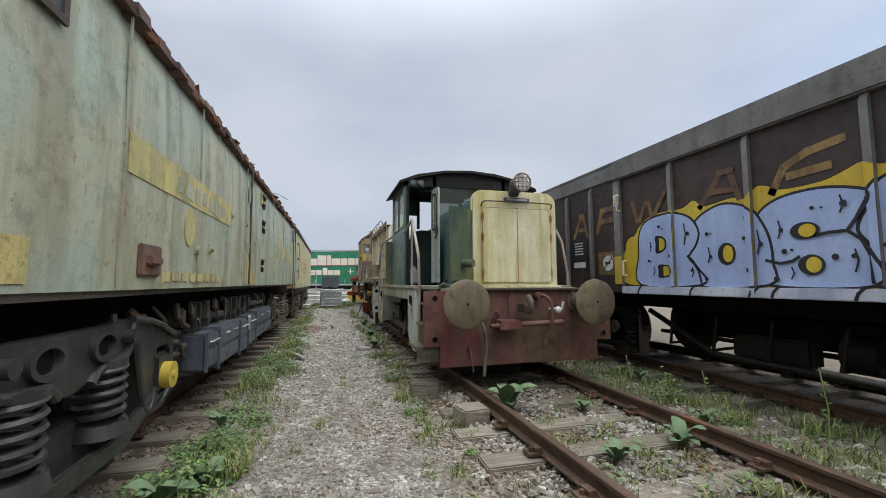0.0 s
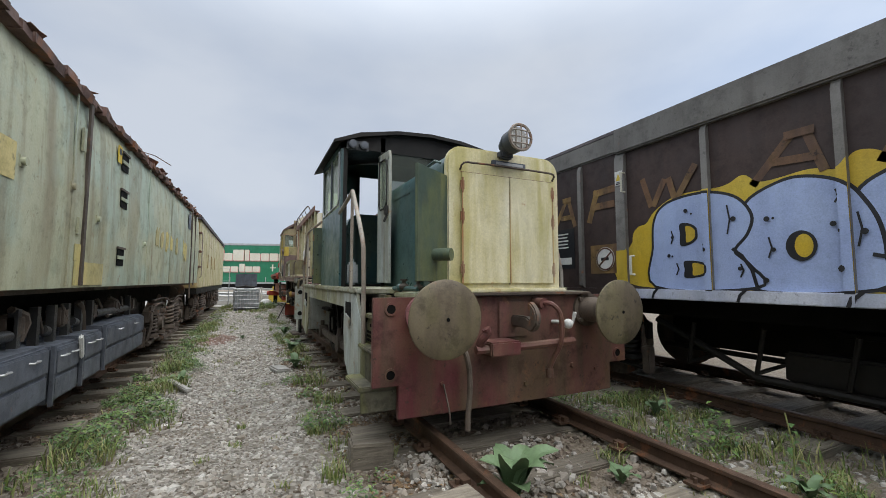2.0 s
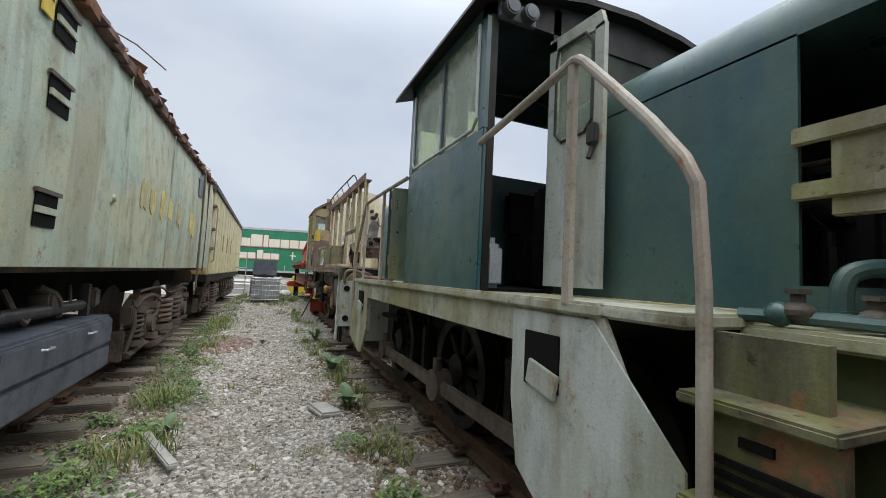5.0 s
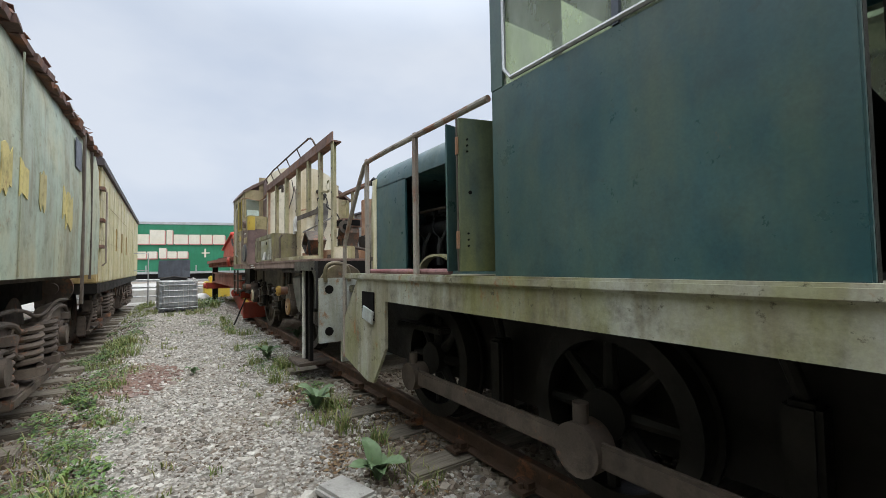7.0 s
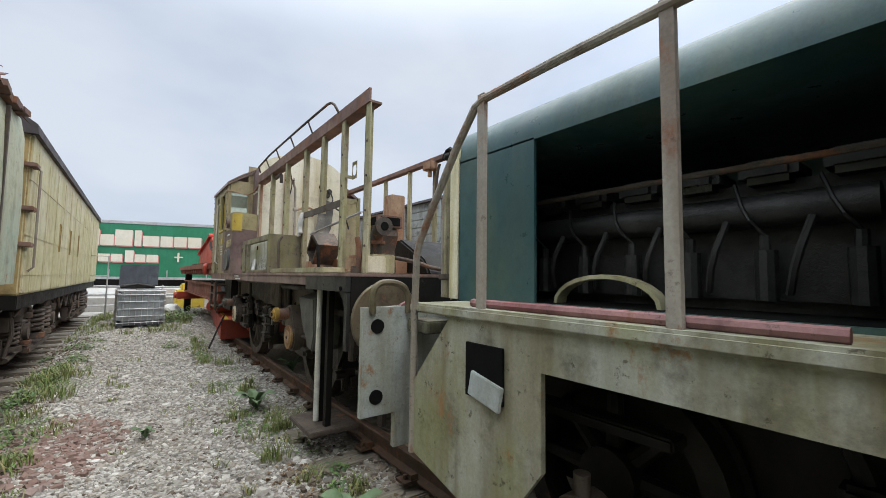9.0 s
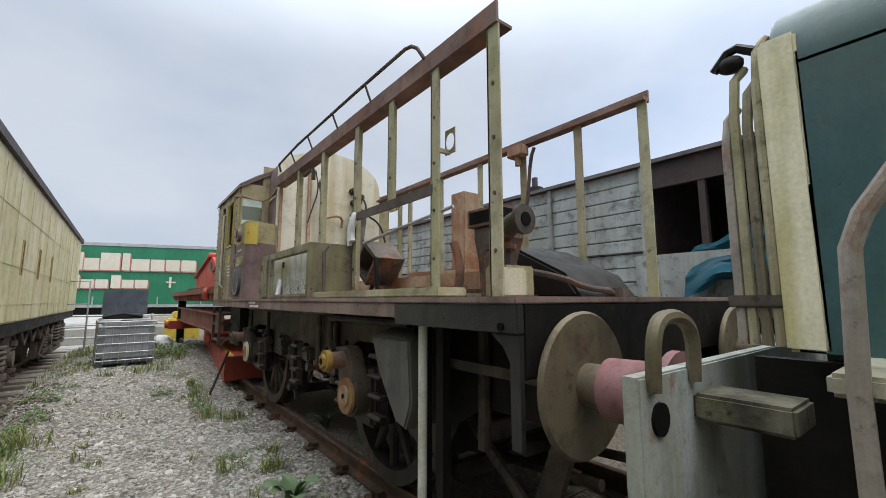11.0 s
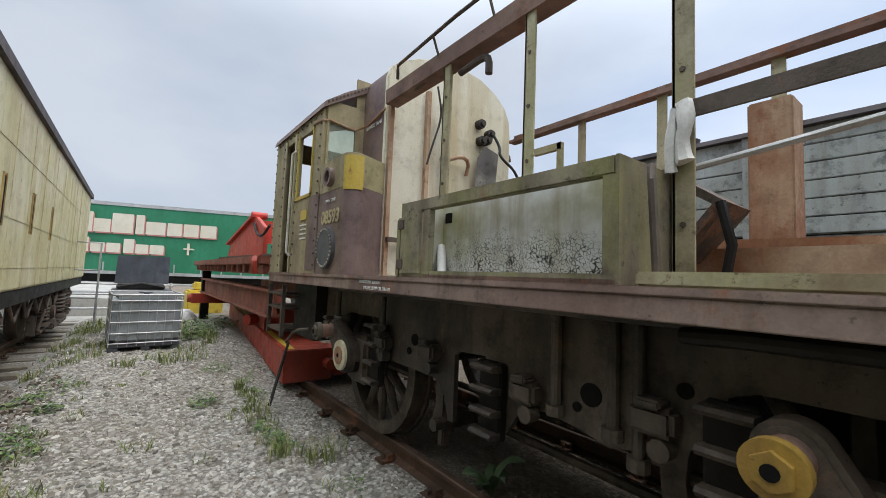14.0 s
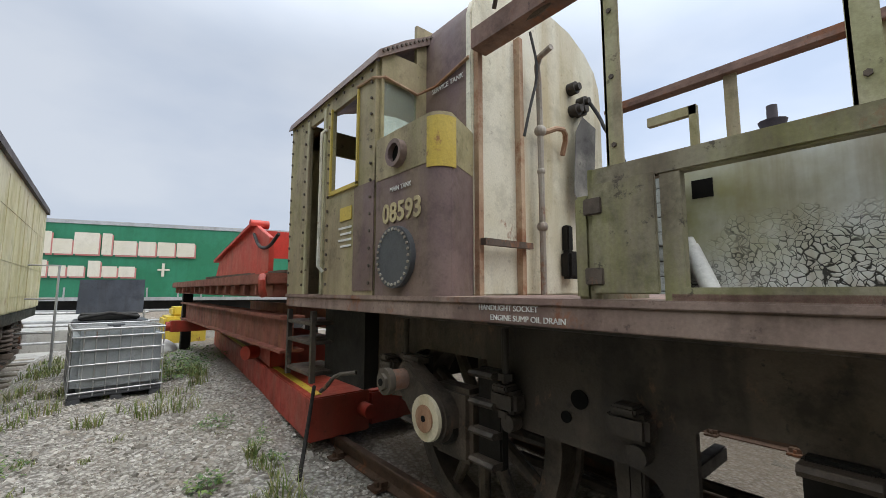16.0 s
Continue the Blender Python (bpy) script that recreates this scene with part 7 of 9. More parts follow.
part("grab_post", Shape().cyl((1.28, 12.20, 0.33), (1.28, 12.20, 1.54), 0.024, seg=12).ball((1.28, 12.20, 1.55), 0.036).cyl((1.28, 12.20, 1.54), (1.28, 12.30, 1.55), 0.016), M_white, E8, "chipped white grab post")
part("step_plate", Shape().box(1.16, 1.6, 12.0, 12.55, 0.26, 0.30, 0.006), M_brownsteel, E8)
part("stay_bar", Shape().box(1.41, 1.44, 11.47, 12.30, 1.245, 1.295), M_grime, E8, "flat steel stay bar")
part("brake_pipe", Shape().tube([(1.50, 11.96, 1.52), (1.50, 11.96, 1.2), (1.50, 11.97, 0.86)], 0.035, 10), M_frame, E8)
for z in (1.36, 1.20, 0.95):
    part("rear_step", Shape().box(1.20, 1.55, 17.75, 18.3, z, z + 0.03, 0.006), M_frame, E8, "black cab step")
part("step_stringer", Shape().box(1.20, 1.24, 18.27, 18.31, 0.9, 1.48), M_frame, E8)
part("step_stringer", Shape().box(1.20, 1.24, 17.72, 17.76, 0.9, 1.48), M_frame, E8)
part("air_cock", Shape().tube([(1.36, 17.25, 1.04), (1.26, 17.38, 1.02), (1.22, 17.46, 0.92), (1.24, 17.60, 0.86)], 0.016, 8, 1), M_grime, E8)
# cab: 16.76 to 18.34
cr, cf = 18.34, 16.76
s = Shape().box(1.20, 1.23, cf, 17.0, PZ, 3.22).box(1.20, 1.23, 17.0, 17.42, PZ, 2.42).box(1.20, 1.23, 17.0, 17.42, 3.08, 3.22).box(1.20, 1.23, 17.42, 17.55, PZ, 3.22).box(1.20, 1.23, 17.90, cr, PZ, 3.22).box(1.20, 1.23, 17.55, 17.90, 3.10, 3.22)
loose("cab_side", s, M_tan, E8, "dirty tan cab side with open doorway")
part("cab_side", Shape().box(3.67, 3.70, cf, 17.0, PZ, 3.22), M_tan, E8)
part("cab_side", Shape().box(3.67, 3.70, 17.0, 17.42, PZ, 2.42), M_tan, E8)
part("cab_side", Shape().box(3.67, 3.70, 17.42, cr, PZ, 2.4), M_tan, E8)
part("cab_side", Shape().box(3.67, 3.70, cf, cr, 3.08, 3.22), M_tan, E8)
part("cab_side", Shape().box(3.67, 3.70, 17.42, 17.5, 2.4, 3.1), M_tan, E8)
loose("maroon_panel", Shape().box(1.195, 1.201, cf - 0.005, 17.0, PZ + 0.03, 2.38).box(1.195, 1.201, 17.0, 17.03, PZ + 0.03, 2.38), M_purple, E8)
part("door_pillar", Shape().box(1.185, 1.20, 17.53, 17.57, PZ, 3.15), M_post, E8)
part("door_pillar", Shape().box(1.185, 1.20, 17.88, 17.92, PZ, 3.15), M_post, E8)
part("window_edge", Shape().box(1.185, 1.20, 16.98, 17.0, 2.40, 3.10).box(1.185, 1.20, 17.42, 17.44, 2.40, 3.10).box(1.185, 1.20, 16.98, 17.44, 2.39, 2.42), M_cabyellow, E8)
part("grab_rail", Shape().tube([(1.19, 17.52, 1.80), (1.15, 17.52, 1.84), (1.15, 17.52, 2.92), (1.19, 17.52, 2.96)], 0.014), M_white, E8, "white grab rail")
part("cab_back", Shape().box(1.23, 3.67, cr - 0.03, cr, PZ, 2.35), M_tan, E8)
part("cab_back", Shape().box(1.23, 1.5, cr - 0.03, cr, 2.35, 3.2), M_tan, E8)
part("cab_back", Shape().box(3.4, 3.67, cr - 0.03, cr, 2.35, 3.2), M_tan, E8)
part("cab_back", Shape().box(1.23, 3.67, cr - 0.03, cr, 3.05, 3.3), M_tan, E8)
# near-black boxes carry the cab interior's shade in their colour
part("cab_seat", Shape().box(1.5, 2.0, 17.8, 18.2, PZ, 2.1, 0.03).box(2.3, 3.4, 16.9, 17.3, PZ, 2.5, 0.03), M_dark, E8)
ro = [(1.17, 3.20), (1.19, 3.27), (1.40, 3.42), (1.72, 3.60), (2.1, 3.72), (2.45, 3.75), (2.8, 3.72), (3.18, 3.60), (3.50, 3.42), (3.71, 3.27), (3.73, 3.20), (3.48, 3.36), (3.15, 3.55), (2.8, 3.67), (2.45, 3.70), (2.1, 3.67), (1.75, 3.55), (1.42, 3.36)]
part("cab_roof", Shape().slab(ro, "y", 16.7, 18.38), M_purple, E8, "maroon curved cab roof with rivets")
s = Shape()
for k in range(12):
    y = cf + 0.05 + k * 0.14
    s.cyl((1.197, y, 3.17), (1.188, y, 3.17), 0.011, seg=6)
for z in np.arange(1.7, 3.15, 0.115):
    for y in (16.80, 17.47, 17.97, 18.3):
        s.cyl((1.197, y, z), (1.186, y, z), 0.011, seg=6)
for a in range(14):
    s.cyl((1.22 + a * 0.037, 16.71, 3.272 + a * 0.0235), (1.22 + a * 0.037, 16.69, 3.272 + a * 0.0235), 0.011, seg=6)
tagged(part("rivet", s, M_brownsteel, E8), kind="stuff")
# cab front with its square window, and the tank that stands before it
loose("cab_front", Shape().box(1.23, 1.25, cf - 0.03, cf, 2.55, 3.25).box(1.25, 1.52, cf - 0.03, cf, 2.55, 2.62).box(1.25, 1.52, cf - 0.03, cf, 3.08, 3.3).box(1.52, 3.4, cf - 0.03, cf, PZ, 3.6).box(3.4, 3.67, cf - 0.03, cf, PZ, 3.25), M_tan, E8)
part("cab_window", Shape().box(1.25, 1.52, cf - 0.02, cf - 0.012, 2.62, 3.08), M_murky, E8, "square murky green cab window").visible_shadow = False
up = [(1.61, 2.64), (1.61, 3.46), (1.65, 3.58), (1.75, 3.65), (2.1, 3.80), (2.45, 3.84), (2.75, 3.80), (3.1, 3.58), (3.20, 3.42), (3.20, 2.66)]
part("service_tank", Shape().slab(up, "y", 16.30, cf - 0.03), M_purple, E8, "maroon upper tank casing")
tk = [(1.60, cf - 0.03), (1.20, cf - 0.03), (1.20, 16.18)] + [(1.30 - 0.10 * math.cos(a), 16.18 - 0.09 * math.sin(a)) for a in (math.pi / 2 * k / 6 for k in range(1, 7))] + [(1.60, 16.235)]
part("main_tank", Shape().slab(tk, "z", PZ, 2.64), M_purple, E8, "maroon main tank with rounded corner")
tk2 = [(x - (0.004 if x < 1.5 else 0), y - (0.004 if y < 16.5 else 0)) for x, y in tk]
part("tan_band", Shape().slab([p if p[1] > 16 or p[0] < 1.5 else p for p in tk2], "z", 2.36, 2.642), M_tan, E8)
part("yellow_panel", Shape().slab([(1.33, 16.086), (1.30, 16.083)] + [(1.30 - 0.108 * math.cos(a), 16.18 - 0.097 * math.sin(a)) for a in (math.pi / 2 * k / 6 for k in range(6, -1, -1))] + [(1.23, 16.18), (1.33, 16.12)], "z", 2.33, 2.62), M_cabyellow, E8, "faded yellow corner panel")
part("rain_strip", Shape().tube([(1.19, 17.0, 3.12), (1.19, 16.78, 3.10), (1.25, 16.72, 3.10), (1.52, 16.72, 3.06), (1.595, 16.6, 3.10), (1.595, 16.26, 3.17)], 0.012, 6), M_orange, E8)
part("tank_cover", Shape().cyl((1.20, 16.47, 1.85), (1.165, 16.47, 1.85), 0.185, seg=36), M_bin, E8, "round bolted tank cover")
s = Shape()
for k in range(28):
    a = 2 * math.pi * k / 28
    s.cyl((1.168, 16.47 + 0.165 * math.cos(a), 1.85 + 0.165 * math.sin(a)), (1.156, 16.47 + 0.165 * math.cos(a), 1.85 + 0.165 * math.sin(a)), 0.009, seg=6)
tagged(part("cover_bolt", s, M_tube, E8), kind="stuff")
part("tank_port", Shape().ring([(16.46 + 0.085 * math.cos(2 * math.pi * k / 24), 2.48 + 0.085 * math.sin(2 * math.pi * k / 24)) for k in range(24)], [(16.46 + 0.058 * math.cos(2 * math.pi * k / 24), 2.48 + 0.058 * math.sin(2 * math.pi * k / 24)) for k in range(24)], "x", 1.15, 1.20), M_purple, E8, "round filler port")
part("port_dark", Shape().cyl((1.185, 16.46, 2.48), (1.19, 16.46, 2.48), 0.06, seg=20), M_dark, E8)
FACE = (90, 0, -90)
lettering("running_number", "08593", 0.165, M_cabnum, E8, (1.193, 16.43, 2.12), FACE, "cream painted running number", bold=0.004)
lettering("lettering", "MAIN TANK", 0.042, M_signwhite, E8, (1.193, 16.44, 2.27), FACE)
lettering("lettering", "SERVICE TANK", 0.05, M_signwhite, E8, (1.596, 16.48, 3.07), FACE)
lettering("lettering", "HANDLIGHT SOCKET", 0.034, M_signwhite, E8, (1.198, 15.62, 1.574), FACE)
lettering("lettering", "ENGINE SUMP OIL DRAIN", 0.034, M_signwhite, E8, (1.198, 15.52, 1.532), FACE)
part("owner_mark", Shape().box(1.190, 1.196, 17.06, 17.24, 2.16, 2.26), M_cabyellow, E8, "small yellow mark")
s = Shape()
for k in range(4):
    s.box(1.192, 1.197, 17.06, 17.26 - 0.03 * (k % 2), 2.10 - k * 0.045, 2.115 - k * 0.045)
part("print_bars", s, M_signwhite, E8)
# cream bulkhead
bk = [(1.60, PZ), (1.60, 3.48), (1.63, 3.58), (1.72, 3.66), (1.92, 3.76), (2.15, 3.83), (2.45, 3.86), (2.75, 3.82), (2.98, 3.72), (3.13, 3.60), (3.20, 3.46), (3.22, 3.30), (3.22, PZ)]
part("bulkhead", Shape().slab(bk, "y", 16.24, 16.30, 0.01), M_bulk, E8, "stained cream bulkhead")
part("bulkhead_rib", Shape().box(1.62, 1.66, 16.2, 16.24, PZ, 3.3), M_orange, E8)
part("bulkhead_rib", Shape().box(2.02, 2.06, 16.19, 16.24, PZ, 3.45), M_orange, E8)
part("bulkhead_rail", Shape().box(1.62, 2.08, 16.19, 16.145, 1.93, 1.97), M_brownsteel, E8)
part("riser_pipe", Shape().tube([(2.22, 16.17, PZ), (2.22, 16.17, 3.15), (2.15, 16.14, 3.3), (2.12, 15.99, 3.32)], 0.022, smooth=1).ball((2.22, 16.17, 2.1), 0.04).ball((2.22, 16.17, 2.8), 0.045).ball((2.22, 16.17, 2.5), 0.03), M_tube, E8)
part("pipe_bracket", Shape().tube([(2.22, 16.17, 2.78), (2.4, 16.11, 2.86), (2.55, 16.17, 2.84), (2.55, 16.21, 2.70)], 0.02, smooth=1), M_orange, E8)
for x, z in ((2.72, 3.30), (2.86, 3.22), (2.74, 3.12), (2.82, 3.14)):
    part("pipe_flange", Shape().cyl((x, 16.24, z), (x, 16.17, z), 0.05, seg=14).cyl((x, 16.17, z), (x, 16.14, z), 0.03), M_grime, E8)
loose("cable", Shape().tube([(2.86, 16.14, 3.2), (2.9, 16.07, 3.05), (2.82, 16.0, 2.92), (3.1, 16.0, 2.8), (3.2, 16.0, 2.5)], 0.015, smooth=2).tube([(2.1, 16.15, 3.5), (2.14, 16.11, 3.2), (2.05, 16.13, 2.9), (2.0, 16.14, 2.7)], 0.01, smooth=2), M_rubber, E8)
part("fuse_box", Shape().box(2.52, 2.66, 16.15, 16.24, 1.74, 1.95, 0.02).box(2.55, 2.62, 16.18, 16.24, 1.95, 2.15, 0.01), M_black, E8)
part("soot_stain", Shape().slab([(2.6, 2.4), (2.65, 2.9), (2.75, 3.05), (2.95, 3.0), (2.9, 2.5), (2.78, 2.2)], "y", 16.146, 16.149), M_sootmark, E8, "sooty burn mark", soft=False)
# post and beam framework
PX0, PX1 = 1.60, 3.17
for y, z0, w in ((11.94, PZ, 0.048), (12.50, PZ, 0.042), (13.08, 2.30, 0.042), (13.69, PZ, 0.042), (14.51, 2.05, 0.038), (15.30, 2.05, 0.038)):
    part("frame_post", Shape().box(PX0 - 0.025, PX0 - 0.01, y - w, y + w, z0, 3.20, 0.002).box(PX0 - 0.025, PX0 + 0.05, y + w - 0.012, y + w, z0, 3.20), M_post, E8, "mossy angle-iron post")
    s = Shape()
    for z in np.arange(z0 + 0.25, 3.1, 0.32):
        s.cyl((PX0 - 0.032, y, z), (PX0 - 0.02, y, z), 0.012, seg=6)
    loose("post_bolt", s, M_brownsteel, E8)
for y in (11.86, 12.45, 13.10, 13.75, 14.5, 15.24):
    part("frame_post", Shape().box(PX1 - 0.015, PX1, y - 0.04, y + 0.04, PZ, 3.18, 0.002).box(PX1, PX1 + 0.06, y + 0.03, y + 0.042, PZ, 3.18), M_post, E8, "mossy angle-iron post")
part("top_beam", Shape().slab([(PX0 - 0.04, 3.18), (PX0 + 0.09, 3.18), (PX0 + 0.09, 3.20), (PX0 - 0.02, 3.20), (PX0 - 0.02, 3.31), (PX0 - 0.04, 3.31)], "y", 11.89, 16.2), M_beam, E8, "rusty brown top beam")
part("top_beam", Shape().slab([(PX1 + 0.04, 3.17), (PX1 - 0.06, 3.17), (PX1 - 0.06, 3.20), (PX1 + 0.02, 3.20), (PX1 + 0.02, 3.27), (PX1 + 0.04, 3.27)], "y", 11.82, 16.15), M_beam, E8)
part("mid_rail", Shape().box(PX0 - 0.03, PX0 - 0.015, 12.52, 13.72, 2.30, 2.37), M_brownsteel, E8)
part("thin_rod", Shape().tube([(PX0 + 0.1, 13.75, 2.12), (PX0 + 0.3, 12.7, 2.30)], 0.015), M_galv, E8)
part("roof_handrail", Shape().tube([(1.56, 12.60, 3.30), (1.52, 12.66, 3.42), (1.50, 12.8, 3.44), (1.50, 15.9, 3.44), (1.56, 16.0, 3.34)], 0.014, 8, 1), M_brownsteel, E8, "thin roof handrail")
for y in (13.4, 14.1, 14.8, 15.4):
    part("rail_stanchion", Shape().tube([(1.50, y, 3.44), (1.56, y, 3.30)], 0.01, 6), M_brownsteel, E8)
loose("hook_pipe", Shape().tube([(1.62, 15.2, 3.10), (1.62, 14.95, 3.12), (1.62, 14.9, 3.08), (1.62, 14.9, 2.98)], 0.025, smooth=1).tube([(1.62, 15.9, 3.22), (1.60, 15.65, 3.18), (1.60, 15.6, 3.26)], 0.025, smooth=1), M_brownsteel, E8)
part("gasket_plate", Shape().ring([(12.50 + a * 0.8, 2.695 + b) for a, b in ((-0.07, -0.09), (0, -0.09), (0.07, -0.09), (0.07, 0), (0.07, 0.09), (0, 0.09), (-0.07, 0.09), (-0.07, 0))], [(12.50 + a * 0.8, 2.695 + b) for a, b in ((-0.045, -0.045), (0, -0.06), (0.045, -0.045), (0.06, 0), (0.045, 0.045), (0, 0.06), (-0.045, 0.045), (-0.06, 0))], "x", 1.71, 1.714), M_post, E8)
part("gasket_lug", Shape().box(1.60, 1.712, 12.50, 12.52, 2.60, 2.63), M_post, E8)
part("lamp_fitting", Shape().box(3.02, 3.14, 13.0, 13.2, 3.05, 3.16, 0.01).cyl((3.08, 13.1, 2.96), (3.08, 13.1, 3.05), 0.03), M_orange, E8)
part("hanging_pipe", Shape().tube([(3.1, 12.9, 3.1), (3.1, 12.95, 3.0), (3.1, 13.0, 2.6), (3.1, 13.02, 2.52)], 0.018, smooth=1), M_brownsteel, E8)
part("tied_rag", Shape().tube([(1.57, 13.68, 2.36), (1.54, 13.66, 2.28), (1.555, 13.69, 2.18), (1.55, 13.67, 2.12)], 0.03, 7, 1).tube([(1.56, 13.71, 2.34), (1.545, 13.73, 2.2), (1.55, 13.72, 2.08)], 0.022, 6, 1).rough(0.012, 20), M_signwhite, E8, "white rag tied to a post")
part("open_gate_frame", Shape().box(PX1 - 0.05, PX1, 15.45, 15.8, 2.95, 3.02).box(PX1 - 0.05, PX1, 15.45, 15.5, PZ, 3.02), M_post, E8)
# battery box
bx = part("battery_box", Shape().box(1.20, 1.25, 13.76, 15.22, 2.02, 2.09, 0.006), M_boxgreen, E8, "mossy green battery box with open front")
loose("box_wall", Shape().box(1.20, 1.24, 13.76, 13.81, PZ, 2.02).box(1.20, 1.24, 14.91, 14.97, PZ, 2.02).box(1.20, 1.62, 13.745, 13.76, PZ, 2.09).box(1.20, 1.24, 15.18, 15.22, PZ, 2.02).box(1.20, 1.62, 15.2, 15.22, PZ, 2.09).box(1.20, 1.24, 13.81, 14.91, PZ, 1.66), M_boxgreen, bx)
part("box_back", Shape().box(1.33, 1.36, 13.76, 14.95, PZ, 2.06), M_crackle, bx, "white lining with cracked black paint")
part("box_back", Shape().box(1.22, 1.34, 14.945, 14.965, PZ, 2.04), M_crackle, bx)
part("box_floor", Shape().box(1.20, 1.36, 13.76, 14.95, PZ, PZ + 0.02), M_beam, bx)
part("box_hole", Shape().box(1.325, 1.332, 14.86, 14.92, 1.95, 2.01), M_dark, bx)
part("box_door", Shape().box(1.185, 1.20, 14.98, 15.20, PZ + 0.02, 2.03, 0.004), M_boxgreen, bx)
part("box_panel", Shape().box(1.20, 1.62, 15.22, 15.28, PZ, 2.0, 0.01), M_boxgreen, bx)
for z in (1.7, 1.95):
    part("hinge", Shape().box(1.178, 1.20, 15.16, 15.23, z - 0.03, z + 0.03, 0.004), M_brownsteel, bx)
solid("spray_can", Shape().cyl((1.27, 14.86, PZ + 0.02), (1.31, 14.93, PZ + 0.17), 0.026, seg=16).cyl((1.31, 14.93, PZ + 0.17), (1.316, 14.941, PZ + 0.195), 0.022, seg=16), M_signwhite, "white spray can leaning in the battery box", "spray can")
# clutter on the bare deck
JUNK = "loose parts on the stripped deck"
solid("steel_trough", Shape().box(2.05, 2.45, 12.3, 15.0, PZ, 1.78, 0.012).box(2.02, 2.08, 12.3, 15.0, PZ, 1.81), M_orange, "long orange-rusted steel trough on the bare deck", "steel beam", JUNK)
solid("steel_column", Shape().box(2.78, 3.0, 13.6, 13.82, PZ, 2.76, 0.01), M_orange, "upright orange-rusted box section", "steel post", JUNK)
t = thing("exhaust_chute", (1.95, 12.3, PZ), "rusty sheet-metal duct with a square mouth", "duct", JUNK)
part("duct", Shape().slab([(12.16, PZ), (12.34, PZ), (12.36, 1.85), (12.40, 2.0), (12.40, 2.09), (12.16, 2.09), (12.14, 2.0), (12.20, 1.85)], "x", 1.82, 2.05, 0.02), M_brownsteel, t)
part("mouth", Shape().box(1.80, 2.08, 12.13, 12.43, 2.08, 2.20, 0.006), M_beam, t)
part("mouth_dark", Shape().box(1.794, 1.804, 12.16, 12.40, 2.10, 2.18).box(1.83, 2.05, 12.124, 12.134, 2.10, 2.18), M_dark, t)
t = thing("pipe_elbow", (1.74, 12.0, PZ), "heavy grey cast pipe with bolted flange", "pipe", JUNK)
part("pipe", Shape().tube([(1.76, 12.08, PZ), (1.76, 12.08, 1.9), (1.76, 12.06, 2.0), (1.74, 11.95, 2.05), (1.73, 11.88, 2.05)], 0.06, 14, 2), M_grime, t)
part("flange", Shape().cyl((1.76, 12.08, 1.90), (1.76, 12.08, 1.93), 0.09, seg=20).cyl((1.73, 11.86, 2.05), (1.73, 11.89, 2.05), 0.085, seg=20), M_grime, t)
part("bore", Shape().cyl((1.73, 11.855, 2.05), (1.73, 11.865, 2.05), 0.04, seg=16), M_dark, t)
solid("bent_pipe", Shape().tube([(1.78, 12.52, PZ), (1.78, 12.48, 1.78), (1.80, 12.52, 1.88), (1.79, 12.56, 2.0)], 0.03, 12, 2), M_beam, "rusty bent exhaust pipe", "pipe", JUNK)
solid("wooden_block", Shape().box(1.66, 1.90, 11.95, 12.12, PZ, 1.80, 0.01), M_post, "mossy wooden block on the bare deck", "block", JUNK)
solid("bearing_block", Shape().box(1.58, 1.78, 11.90, 12.0, PZ, 1.78, 0.012), M_bulk, "cream cast bearing block on the deck", "block", JUNK)
solid("sheet_cover", Shape().slab([(11.88, PZ), (12.55, PZ), (12.75, 1.98), (12.45, 2.0), (12.0, 1.78)], "x", 2.25, 2.95, 0.02), M_black, "black sheet-metal cover lying on the deck", "sheet metal", JUNK)
solid("rusty_plank", Shape().box(2.2, 2.5, 12.7, 14.0, 1.80, 1.86, 0.008, (2, 2, -12)), M_orange, "orange-brown plank on the trough", "plank", JUNK)
solid("long_bar", Shape().tube([(1.85, 12.1, 1.80), (2.1, 11.9, 1.74), (2.3, 11.88, 1.68), (2.6, 11.84, 1.66), (2.62, 11.82, 1.5)], 0.02, 8, 1), M_brownsteel, "long rusty bent bar", "bar", JUNK)
t = thing("square_duct", (1.85, 13.7, PZ), "grey square duct tilted on the deck", "duct", JUNK)
part("duct", Shape().ring([(13.60, 1.98), (13.85, 2.16), (14.05, 1.92), (13.8, 1.74)], [(13.65, 1.975), (13.85, 2.11), (14.0, 1.925), (13.8, 1.79)], "x", 1.75, 2.05), M_brownsteel, t)
part("leg", Shape().tube([(1.75, 13.62, 1.98), (1.75, 13.58, 1.8), (1.78, 13.62, PZ)], 0.02), M_black, t)
part("leg", Shape().tube([(1.9, 13.9, 1.8), (1.85, 13.95, PZ)], 0.02), M_black, t)
random.seed(11)
for k in range(16):
    x, y = random.uniform(1.3, 2.6), random.uniform(11.95, 13.6)
    a, b, c = random.uniform(0.04, 0.12), random.uniform(0.05, 0.2), random.uniform(0.03, 0.08)
    solid("scrap_piece", Shape().box(x - a, x + a, y - b, y + b, PZ, PZ + c, 0.006, (0, 0, random.uniform(-40, 40))), random.choice((M_brownsteel, M_orange, M_post, M_beam)), "rusty scrap piece on the deck", "scrap", JUNK)
solid("mossy_plank", Shape().box(1.22, 1.42, 12.0, 13.7, PZ, PZ + 0.05, 0.008), M_post, "mossy plank along the deck edge", "plank", JUNK)
part("pink_pipe", Shape().tube([(1.30, 13.66, PZ), (1.30, 13.68, 2.0), (1.34, 13.70, 2.06)], 0.016), M_brownsteel, E8)


